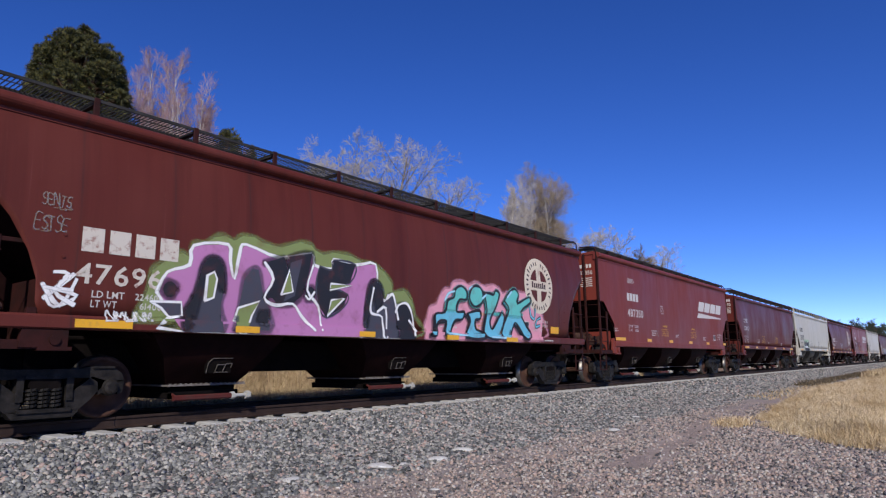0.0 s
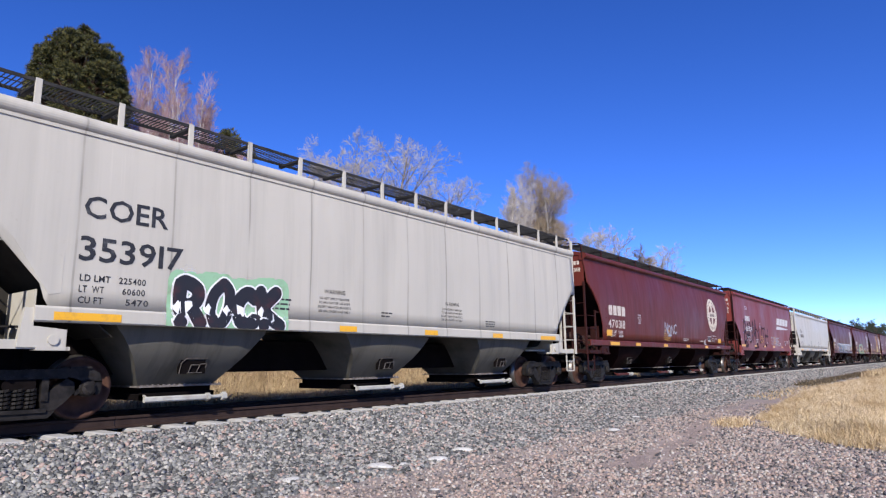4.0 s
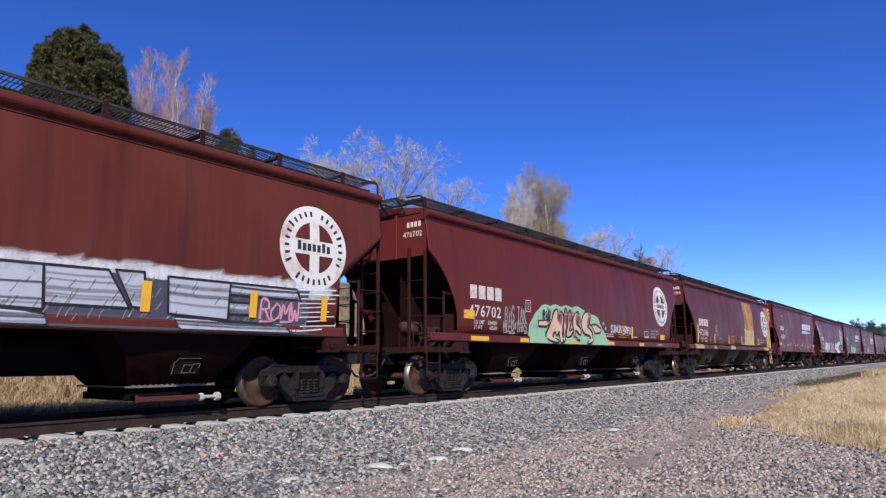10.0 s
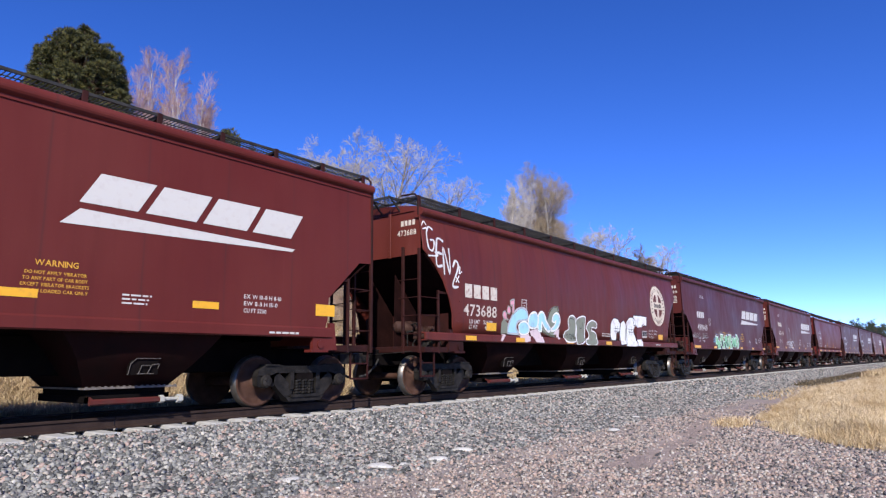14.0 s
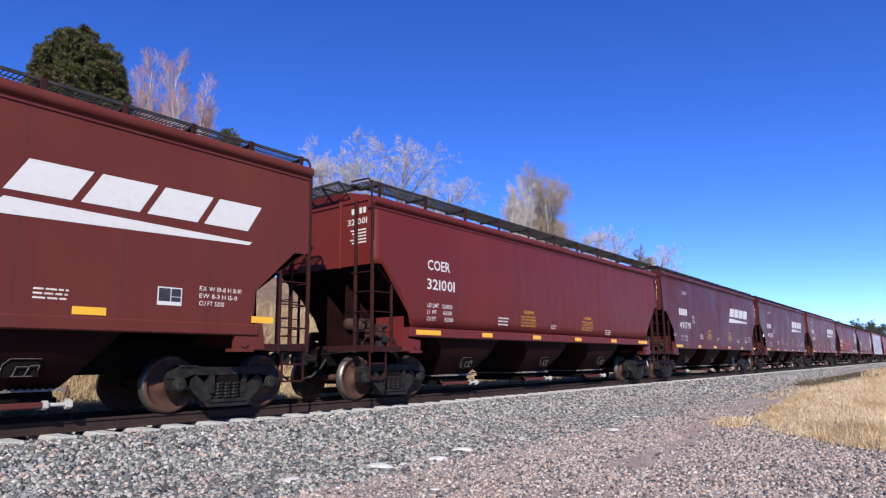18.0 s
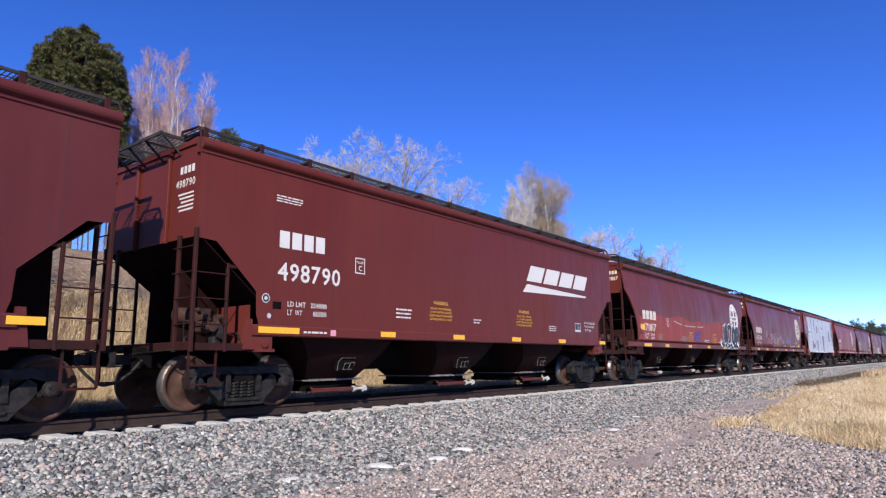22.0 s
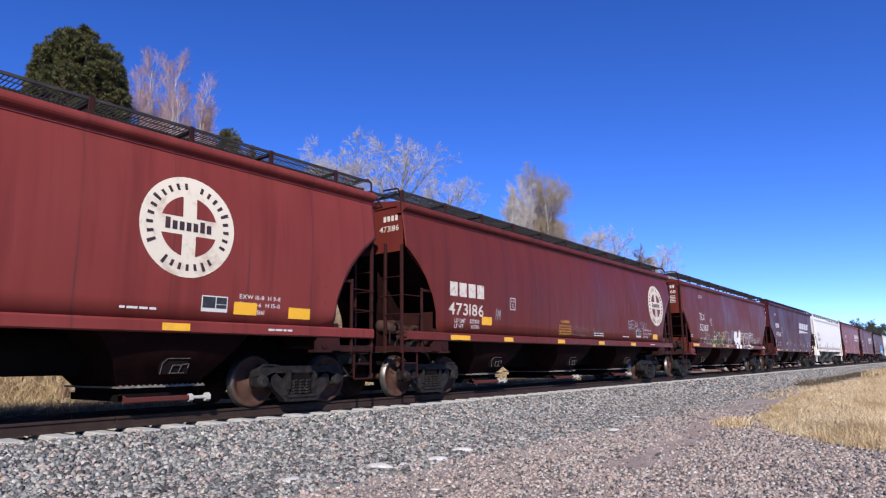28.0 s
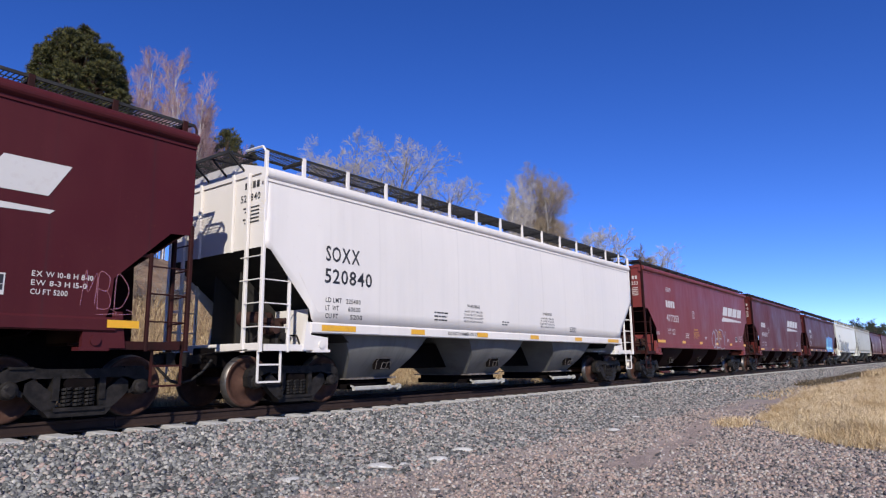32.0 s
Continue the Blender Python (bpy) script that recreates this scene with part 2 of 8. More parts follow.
far.inputs[1].default_value, far.inputs[2].default_value = 16.6, 18.0
links.new(sep.outputs[1], far.inputs[0])
straw = ramp(nodes, links, noise_node(nodes, links, 1.6, 6, 0.7), [(0.3, (0.10, 0.062, 0.042)), (0.55, (0.21, 0.135, 0.085)), (0.8, (0.34, 0.24, 0.15))])
# the train's shade put into the ground colour beneath and behind it
train_shade = nodes.new("ShaderNodeMapRange")
train_shade.inputs[1].default_value, train_shade.inputs[2].default_value = 10.0, 10.4
links.new(sep.outputs[1], train_shade.inputs[0])
shaded_bed = ramp(nodes, links, vor.outputs["Color"], [(0.1, (0.009, 0.008, 0.0075)), (0.6, (0.022, 0.020, 0.018)), (0.95, (0.045, 0.040, 0.036))])
links.new(mix(nodes, links, far.outputs[0], mix(nodes, links, train_shade.outputs[0], near, shaded_bed), straw), b.inputs["Base Color"])
bump(nodes, links, b, vor.outputs["Distance"], 0.7, 0.03)
M["ground"] = gm

ground = sheet("ground", spaced((-2500, -300, 550), (-300, -40, 40), (-40, -4, 4), (-4, 70, 0.5), (70, 300, 8), (300, 2500, 300)),
               spaced((-2500, -300, 550), (-300, -40, 40), (-40, 0, 4), (0, 17, 0.25), (17, 34, 1.0), (34, 300, 20), (300, 2500, 300)), M["ground"])
tagged(ground, "grey gravel and reddish dirt flat beside the ballast, dry bank behind", "ground", kind="structure")


def stones(name, x, y, size, mat, label, lift=0.25, squash=0.65):
    """Loose angular stones lying on the ground, one low-poly block each."""
    n = len(x)
    rng = np.random.default_rng(len(name) + n)
    cube = np.array([(a, b_, c) for c in (-1, 1) for b_ in (-1, 1) for a in (-1, 1)], float)
    p = cube[None] * rng.uniform(0.55, 1.0, (n, 8, 3)) * np.array([1, 0.8, squash]) * size[:, None, None] * 0.5
    a, bb, c = rng.uniform(0, 6.28, n), rng.normal(0, 0.45, n), rng.normal(0, 0.45, n)
    def rot(p, i, j, ang):
        q = p.copy()
        ca, sa = np.cos(ang)[:, None], np.sin(ang)[:, None]
        q[..., i], q[..., j] = ca * p[..., i] - sa * p[..., j], sa * p[..., i] + ca * p[..., j]
        return q
    p = rot(rot(rot(p, 0, 2, bb), 1, 2, c), 0, 1, a)
    z = ground_z(x, y) + size * lift * rng.uniform(0.2, 1.0, n)
    p += np.stack([x, y, z], 1)[:, None]
    q = np.array([(4, 5, 7, 6), (0, 1, 5, 4), (2, 6, 7, 3), (0, 4, 6, 2), (1, 3, 7, 5)])
    f = (np.arange(n)[:, None, None] * 8 + q[None]).reshape(-1, 4)
    ob = put(name, raw_mesh(name, p.reshape(-1, 3), f), mat)
    return tagged(ob, label, "gravel", kind="stuff")


def stone_material(name, stops):
    m, nodes, links, b = material(name, 0.85)
    g = nodes.new("ShaderNodeNewGeometry")
    c = ramp(nodes, links, g.outputs["Random Per Island"], stops)
    n = ramp(nodes, links, noise_node(nodes, links, 40, 4), [(0.3, grey(0.7)), (0.7, grey(1.0))])
    links.new(mix(nodes, links, 1.0, c, n, "MULTIPLY"), b.inputs["Base Color"])
    return m


M["ballast"] = stone_material("ballast_stone", [(0.0, (0.034, 0.034, 0.035)), (0.35, (0.155, 0.157, 0.152)), (0.62, (0.285, 0.280, 0.262)),
                                                (0.80, (0.41, 0.393, 0.358)), (0.90, (0.38, 0.258, 0.22)), (1.0, (0.54, 0.515, 0.465))])
M["grit"] = stone_material("reddish_grit", [(0.0, (0.05, 0.048, 0.05)), (0.22, (0.15, 0.14, 0.138)), (0.42, (0.33, 0.275, 0.24)), (0.62, (0.47, 0.335, 0.275)),
                                            (0.85, (0.40, 0.365, 0.325)), (1.0, (0.54, 0.49, 0.44))])
M["pale_rock"] = stone_material("pale_limestone", [(0.0, (0.48, 0.455, 0.42)), (1.0, (0.62, 0.60, 0.56))])

rng = np.random.default_rng(7)


def scatter(n, x0, x1, y0, y1, power=1.0):
    u = rng.random(n) ** power
    return x0 + (x1 - x0) * u, rng.uniform(y0, y1, n)


def off_path(x, y):
    """True but for most of the worn strip of bare reddish dirt between the meadow and the ballast."""
    d = np.abs(y - (2.75 + 0.115 * x) - 0.25 * wave(x * 0.8, y)) / np.clip(0.25 + 0.02 * x, 0, 0.6)
    return (d > 1) | (rng.random(len(x)) < 0.12 + 0.5 * d ** 2) | (x < 9) | (x > 34)


x, y = scatter(42000, 0.5, 26, 6.0, 9.75, 1.25)
k = off_path(x, y)
x, y = x[k], y[k]
stones("ballast_stones", x, y, rng.uniform(0.035, 0.085, len(x)), M["ballast"], "angular grey ballast stones along the track")
x, y = scatter(17000, 26, 130, 5.5, 9.75, 1.5)
stones("far_ballast_stones", x, y, rng.uniform(0.05, 0.11, len(x)), M["ballast"], "grey ballast stones farther along the track")
x, y = scatter(62000, 3.0, 24, 0.2, 6.6, 1.1)
keep = (y < 6.6 - rng.random(len(x)) ** 2 * 2) & off_path(x, y) & (x > 3.0 + 1.7 * rng.random(len(x)))
stones("grit_stones", x[keep], y[keep], 0.015 + 0.045 * rng.random(keep.sum()) ** 1.8, M["grit"], "small reddish and grey stones on the dirt flat", 0.24, 0.60)
x, y = -7 + 27 * rng.random(30000), -6 + 12.4 * rng.random(30000)
keep = ((x < 3.2 + rng.random(len(x)) ** 2 * 2) | (y < 0.4 + rng.random(len(x)) ** 2)) & (rng.random(len(x)) < np.exp(-(x ** 2 + (y - 2) ** 2) / 90))
stones("outer_grit_stones", x[keep], y[keep], 0.015 + 0.045 * rng.random(keep.sum()) ** 1.8, M["grit"], "small reddish and grey stones on the dirt flat", 0.24, 0.60)
x, y = scatter(9000, 0.8, -16, 6.3, 9.75, 1.4)
stones("near_ballast_stones", x, y, rng.uniform(0.035, 0.085, len(x)), M["ballast"], "angular grey ballast stones along the track")
x, y = scatter(9000, -6, 60, 9.6, 13.2, 1.2)
# darker copy of the ballast, with shade under the wagons in its colour
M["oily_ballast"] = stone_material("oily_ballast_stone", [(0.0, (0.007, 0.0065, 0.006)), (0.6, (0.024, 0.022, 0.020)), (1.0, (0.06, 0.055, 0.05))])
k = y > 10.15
stones("track_ballast_stones", x[k], y[k], rng.uniform(0.04, 0.08, k.sum()), M["oily_ballast"], "ballast stones between the sleepers, coloured dark for the train's shade", 0.1)
stones("rail_foot_stones", x[~k], y[~k], rng.uniform(0.04, 0.08, (~k).sum()), M["ballast"], "grey ballast stones at the foot of the near rail", 0.1)


def rock(name, x, y, size, seed, label):
    r = np.random.default_rng(seed)
    bm = bmesh.new()
    bmesh.ops.create_icosphere(bm, subdivisions=2, radius=0.5)
    for v in bm.verts:
        k = 1 + 0.25 * noise.noise(v.co * 2.2 + Vector((seed, 0, 0)))
        v.co = Vector((v.co.x * size * k, v.co.y * size * 0.7 * k, max(v.co.z, -0.25) * size * 0.22 * k))
    me = bpy.data.meshes.new(name)
    bm.to_mesh(me)
    bm.free()
    ob = put(name, me, M["pale_rock"], None, pose(x, y, float(ground_z(x, y)) + size * 0.08, 0, 0, r.uniform(0, 360)))
    return tagged(ob, label, "rock", "pale rocks on the gravel")


for i, (x, y, s) in enumerate([(13.1, 5.77, 0.36), (6.75, 6.42, 0.42), (7.15, 6.34, 0.22), (7.76, 6.2, 0.34), (8.65, 6.41, 0.32), (5.37, 6.61, 0.26), (15.78, 6.36, 0.3), (10.6, 6.9, 0.16), (5.2, 7.5, 0.14), (16, 7.2, 0.22),
                                (18, 6.9, 0.2), (20.5, 7.6, 0.2), (11.8, 7.7, 0.13), (6.2, 5.0, 0.12), (15, 6.1, 0.12), (12.4, 7.0, 0.12)]):
    rock("pale_rock", x, y, s, i + 1, "pale flat limestone rock lying on the gravel")

# ---- track ----
track = tagged(new("railway_track"), "single railway track on concrete sleepers in grey ballast", "railway track", kind="structure")
RAIL = [(-0.07, -0.172), (0.07, -0.172), (0.07, -0.160), (0.012, -0.135), (0.010, -0.045), (0.036, -0.035), (0.036, -0.008), (0.028, 0.0),
        (-0.028, 0.0), (-0.036, -0.008), (-0.036, -0.035), (-0.010, -0.045), (-0.012, -0.135), (-0.07, -0.160)]
M["rail"] = grimy("rusty_rail", (0.026, 0.016, 0.014), (0.05, 0.032, 0.026), 0.75, 4)
for s in (-1, 1):
    bld = Builder()
    yr = TRACK_Y + s * 0.7525
    n = len(RAIL)
    for a, e in ((-60.0, 4.9), (4.915, 600.0)):
        v = [(xx, yr + p, z) for xx in (a, e) for p, z in RAIL]
        bld.add(v, [tuple(range(n)), tuple(range(2 * n - 1, n - 1, -1))] + [(i, (i + 1) % n, (i + 1) % n + n, i + n) for i in range(n)],
                0)
    ob = put("rail", bld.mesh("rail"), M["rail"], track, None, "rusty steel rail")
M["tie"] = grimy("concrete_sleeper", (0.44, 0.43, 0.41), (0.30, 0.285, 0.27), 0.85, 7)
bld = Builder()
prof = [(-0.14, -0.42), (0.14, -0.42), (0.13, -0.19), (0.11, -0.175), (-0.11, -0.175), (-0.13, -0.19)]
bld.prism(prof, -1.36, 1.36)
tie_mesh = bld.mesh("sleeper")
for i in range(300):
    put("sleeper", tie_mesh, M["tie"], track, pose(-4.5 + 0.605 * i, TRACK_Y, random.uniform(-0.012, 0.004), 0, 0, random.uniform(-0.8, 0.8)))

# ---- train: covered hopper wagons ----

class Kind:
    """Shape of one family of wagon. body: length from corner to corner; cut: the side sheet's lower edge at the ends; sill: lower and
    upper edge of the side sill; eave: top of the side sheet; posts: first walkway post and their spacing; bays: first hopper and pitch."""
    def __init__(self, name, body, truck, cut, bulge, sill, eave, posts, bays, board=4.70):
        self.name, self.body, self.truck, self.bulge, self.eave, self.posts, self.bays, self.board = name, body, truck, bulge, eave, posts, bays, board
        self.sill_low, self.sill_top = sill
        self.cut = cut + [(cut[-1][0] + 0.06, self.sill_top)]

    def side(self, z):
        """Half width of the side at the height z."""
        if self.bulge == "none":
            return 1.585 - 0.02 * max(0.0, (z - 3.4))
        u = (z - 2.75) / 1.5
        if self.bulge == "full":
            return 1.625 - 0.16 * max(0.0, u) ** 2.2 - 0.075 * max(0.0, -u) ** 2
        tuck = 0.115 if self.bulge == "tucked" else 0.03
        return 1.615 - 0.055 * max(0.0, u) ** 2 - tuck * max(0.0, -u) ** 1.7

    def low(self, x):
        """Lower edge of the side sheet at the distance x from the left corner."""
        x = min(x, self.body - x)
        for (xa, za), (xb, zb) in zip(self.cut, self.cut[1:]):
            if x <= xb:
                return za + (zb - za) * (x - xa) / max(1e-6, xb - xa)
        return self.sill_top


SLANT_CUT = [(0, 2.85), (0.25, 2.85), (1.15, 1.86), (1.22, 1.66)]
KINDS = {
    "round": Kind("round", 17.30, 1.50, [(0, 3.36), (0.12, 3.28), (0.40, 3.04), (0.70, 2.70), (0.95, 2.28), (1.08, 1.92), (1.10, 1.62)], "full", (1.265, 1.45), 4.16, (0.12, 1.62), (4.10, 4.50)),
    "steep": Kind("steep", 17.30, 1.50, [(0, 3.40), (0.05, 3.38), (1.24, 2.42), (1.27, 1.62)], "full", (1.265, 1.45), 4.16, (0.12, 1.62), (4.10, 4.50)),
    "flat": Kind("flat", 16.25, 1.33, [(0, 2.82), (0.36, 2.80), (1.18, 2.02), (1.20, 1.62)], "none", (1.25, 1.44), 4.29, (0.12, 1.14), (3.65, 4.00), 4.73),
    "plain": Kind("plain", 16.25, 1.33, [(0, 2.82), (0.36, 2.80), (1.18, 2.02), (1.20, 1.62)], "none", (1.25, 1.44), 4.29, (0.12, 1.14), (3.65, 4.00), 4.73),
    "long": Kind("long", 16.70, 1.20, SLANT_CUT, "tucked", (1.33, 1.535), 4.09, (0.30, 1.60), (3.75, 4.00)),
    "pale": Kind("pale", 16.70, 1.20, SLANT_CUT, "slight", (1.355, 1.56), 4.07, (0.94, 1.15), (3.64, 4.60)),
    "white": Kind("white", 16.70, 1.20, [(0, 2.82), (0.12, 2.80), (1.06, 1.78), (1.12, 1.60)], "slight", (1.335, 1.53), 4.07, (0.94, 1.165), (3.45, 4.33)),
}


def stations(kind):
    L = kind.body
    ends = [x for x, _ in kind.cut]
    if kind.bulge == "full":
        ends = sorted(set(ends + [0.05, 0.25, 0.55, 0.83, 1.03]))
    return ends + list(np.linspace(1.6, L - 1.6, 10)) + [L - x for x in reversed(ends)]


def side_sheet(kind, s):
    """One side of the body, s = -1 towards the viewer, 12 mm thick."""
    bld = Builder()
    xs = stations(kind)
    nz = 9 if kind.bulge != "none" else 4
    v, f = [], []
    for x in xs:
        lo = kind.low(x)
        for j in range(nz + 1):
            z = lo + (kind.eave + 0.02 - lo) * j / nz
            v.append((x, s * kind.side(z), z))
            v.append((x, s * (kind.side(z) - 0.012), z))
    w = 2 * (nz + 1)
    for i in range(len(xs) - 1):
        for j in range(nz):
            a = i * w + 2 * j
            f += [(a, a + w, a + w + 2, a + 2), (a + 1, a + 3, a + w + 3, a + w + 1)]
        a = i * w
        f.append((a, a + 1, a + w + 1, a + w))
    f += [(2 * j, 2 * j + 1, 2 * j + 3, 2 * j + 2) for j in range(nz)]
    e = (len(xs) - 1) * w
    f += [(e + 2 * j, e + 2 * j + 1, e + 2 * j + 3, e + 2 * j + 2) for j in range(nz)]
    bld.add(v, f)
    return bld.mesh("side_sheet", kind.bulge != "none")


def sweep(prof, x0, x1, closed=True):
    """A profile of (y, z) drawn along x."""
    b = Builder()
    n = len(prof)
    v = [(x0, y, z) for y, z in prof] + [(x1, y, z) for y, z in prof]
    f = [(i, (i + 1) % n, (i + 1) % n + n, i + n) for i in range(n if closed else n - 1)]
    if closed:
        f += [tuple(range(n)), tuple(range(2 * n - 1, n - 1, -1))]
    b.add(v, f)
    return b


def templates(kind):
    """All meshes of one wagon family as (name, mesh, pose, material key, parent name, label)."""
    L, out = kind.body, []
    SILL_LOW, SILL_TOP, EAVE = kind.sill_low, kind.sill_top, kind.eave
    round_side, pale_side = kind.bulge == "full", kind.name in ("pale", "white")

    def item(name, me, key, m=None, parent=None, label=""):
        out.append((name, me, key, m, parent, label))
        return len(out) - 1

    ye = kind.side(EAVE)
    for s in (-1, 1):
        item("side_sheet", side_sheet(kind, s), "body")
        b = sweep([(s * 1.60, SILL_LOW), (s * 1.62, SILL_LOW + 0.02), (s * 1.62, SILL_TOP - 0.02), (s * 1.60, SILL_TOP + 0.01), (s * 1.50, SILL_TOP + 0.012),
                   (s * 1.50, SILL_TOP - 0.03), (s * 1.585, SILL_TOP - 0.03), (s * 1.585, SILL_LOW + 0.03), (s * 1.50, SILL_LOW + 0.03), (s * 1.50, SILL_LOW)],
                  0.05 if kind.name == "round" else 1.12, L - (0.05 if kind.name == "round" else 1.12))
        item("side_sill", b.mesh("side_sill"), "body")
        # rounded top chord that stands proud of the sheet, with a narrow rib below it
        over = 0.15 if round_side else 0.10 if pale_side else 0.125
        arc = [(s * (ye - 0.02 + over * math.sin(a)), EAVE + 0.135 - 0.11 * math.cos(a)) for a in np.linspace(0.35, math.pi, 10)]
        arc = [(s * (ye + 0.002), EAVE - 0.02), (s * (ye + 0.022), EAVE - 0.02), (s * (ye + 0.022), EAVE + 0.03)] + arc + [
            (s * (ye - 0.14), EAVE + 0.27), (s * (ye - 0.14), EAVE)]
        item("top_chord", sweep(arc, 0.0, L).mesh("top_chord"), "body")
        # running board along the roof edge
        y0, y1, zb = ye - 0.10, ye - 0.66, kind.board
        g = Builder()
        for x in np.arange(0.05, L - 0.02, 0.064):
            g.box(x, x + 0.009, *sorted((s * y0, s * y1)), zb - 0.016, zb)
        for k in range(3):
            yy = y0 + (y1 - y0) * k / 2
            w = 0.008 if k == 1 else 0.03
            g.box(0.0, L, s * yy - w / 2, s * yy + w / 2, zb - (0.014 if w < 0.02 else 0.045), zb + 0.002)
        n = int((L - kind.posts[0] - 0.1) / kind.posts[1]) + 1
        for i in range(n):
            x = kind.posts[0] + kind.posts[1] * i
            g.box(x - 0.032, x + 0.032, *sorted((s * (ye - 0.12), s * (ye - 0.72))), zb - 0.085, zb - 0.035)
        item("running_board", g.mesh("running_board"), "walk", label="steel grating walkway on dark cross-bearers")
        for i in range(n):
            x = kind.posts[0] + kind.posts[1] * i
            p = Builder()
            p.soft(x - 0.045, x + 0.045, *sorted((s * (ye - 0.075), s * (ye - 0.11))), EAVE + 0.25, zb + 0.012, 0.006)
            if s < 0 or i in (0, n - 1):
                item("walkway_bracket", p.mesh("walkway_bracket"), "trim")
    # roof with its crown, and the hatch trough along the middle
    prof = [(-(ye - 0.02), EAVE + 0.20), (-(ye - 0.16), EAVE + 0.285), (-0.8, 4.52), (-0.35, 4.56), (0.35, 4.56), (0.8, 4.52), (ye - 0.16, EAVE + 0.285), (ye - 0.02, EAVE + 0.20),
            (ye - 0.02, EAVE + 0.17), (-(ye - 0.02), EAVE + 0.17)]
    item("roof", sweep(prof, 0.02, L - 0.02).mesh("roof"), "body")
    nh = 4
    for i in range(nh):
        x0 = 0.7 + (L - 1.4) * i / nh + 0.08
        x1 = 0.7 + (L - 1.4) * (i + 1) / nh - 0.08
        item("hatch_cover", sweep([(-0.33, 4.54), (-0.33, 4.64), (-0.24, 4.70), (0.24, 4.70), (0.33, 4.64), (0.33, 4.54)], x0, x1).mesh("hatch_cover"), "body")
    # ends
    top = 2.86 if not round_side else 3.28
    for e in (0, 1):
        def X(x):
            return L - x if e else x
        ys = ye - 0.005
        b = Builder()
        poly = [(-ys, top), (ys, top), (ys, EAVE + 0.20), (0.8, 4.50), (0.35, 4.56), (-0.35, 4.56), (-0.8, 4.50), (-ys, EAVE + 0.20)]
        v = [(X(0.05), y, z) for y, z in poly] + [(X(0.065), y, z) for y, z in poly]
        n = len(poly)
        b.add(v, [tuple(range(n)), tuple(range(2 * n - 1, n - 1, -1))] + [(i, (i + 1) % n, (i + 1) % n + n, i + n) for i in range(n)])
        item("end_sheet", b.mesh("end_sheet"), "body")
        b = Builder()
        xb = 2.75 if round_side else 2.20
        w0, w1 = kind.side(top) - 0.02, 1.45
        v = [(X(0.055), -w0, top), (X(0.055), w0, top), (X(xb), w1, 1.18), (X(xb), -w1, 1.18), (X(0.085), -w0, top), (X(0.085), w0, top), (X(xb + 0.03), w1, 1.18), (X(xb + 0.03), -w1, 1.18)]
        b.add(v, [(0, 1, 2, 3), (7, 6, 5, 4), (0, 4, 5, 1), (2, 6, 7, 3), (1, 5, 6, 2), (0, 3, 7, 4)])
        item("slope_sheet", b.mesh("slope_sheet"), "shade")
        # upright panel under the slope sheet, with its ribs
        b = Builder()
        zp = 1.95 if round_side else 1.80
        b.box(*sorted((X(1.18), X(1.20))), -1.40, 1.40, 1.12, zp)
        item("shear_panel", b.mesh("shear_panel"), "trim" if round_side else "body")
        # platform
        b = Builder()
        b.soft(*sorted((X(0.0), X(0.09))), -1.5, 1.5, 1.00, 1.14)
        item("end_beam", b.mesh("end_beam"), "trim")
        for y0, y1, z0, z1 in ((-1.56, -1.48, 1.00, 1.12), (1.48, 1.56, 1.00, 1.12), (-0.5, 0.5, 1.08, 1.12)):
            item("end_platform", Builder().box(*sorted((X(0.09), X(1.3))), y0, y1, z0, z1).mesh("end_platform"), "trim")
        for s in (-1, 1):
            # side sill end with its jacking pad
            b = Builder()
            b.prism([(X(0.95), 1.02), (X(1.55), 1.02), (X(1.55), 1.26), (X(1.13), 1.30), (X(1.13), 1.54), (X(1.02), 1.54)], *sorted((s * 1.50, s * 1.585)))
            b.box(*sorted((X(1.18), X(1.6))), *sorted((s * 1.40, s * 1.60)), 0.98, 1.03)
            b.lathe([(0, 0.001), (0, 0.07), (0.03, 0.07), (0.03, 0.035)], (X(1.38), s * 1.585 - (0.03 if s < 0 else 0), 1.12), 12)
            item("jacking_pad", b.mesh("jacking_pad"), "trim" if round_side else "body")
            if s < 0 and (kind.name == "round" or kind.name in ("pale", "white", "long")):
                z0 = 1.75
                n8 = [(1.20, z0), (1.69, z0), (1.68, z0 + 0.58), (1.23, z0 + 0.94), (0.80, z0 + 0.94), (1.08, z0 + 0.30)] if round_side else [
                    (1.27, 1.72), (1.42, 1.75), (1.42, 2.34), (1.30, 2.44), (0.78, 2.44)]
                dd = Builder()
                v = [(X(x), -(kind.side(z) + 0.0045), z) for x, z in n8] + [(X(x), -(kind.side(z) - 0.004), z) for x, z in n8]
                k8 = len(n8)
                dd.add(v, [tuple(range(k8)), tuple(range(2 * k8 - 1, k8 - 1, -1))] + [(q, (q + 1) % k8, (q + 1) % k8 + k8, q + k8) for q in range(k8)])
                for bx, bz in ((0.30, 0.2), (0.30, 0.5), (0.30, 0.8)) if round_side else ():
                    xx, zz = n8[0][0] + bx * 0.6, z0 + bz
                    dd.lathe([(-0.012, 0.0), (-0.012, 0.022), (0.0, 0.022)], (X(xx), -(kind.side(zz) + 0.003), zz), 8)
                item("doubler_plate", dd.mesh("doubler_plate"), "body")
            # corner posts and ladders
            yc, yi = ye - 0.0, ye - 0.50
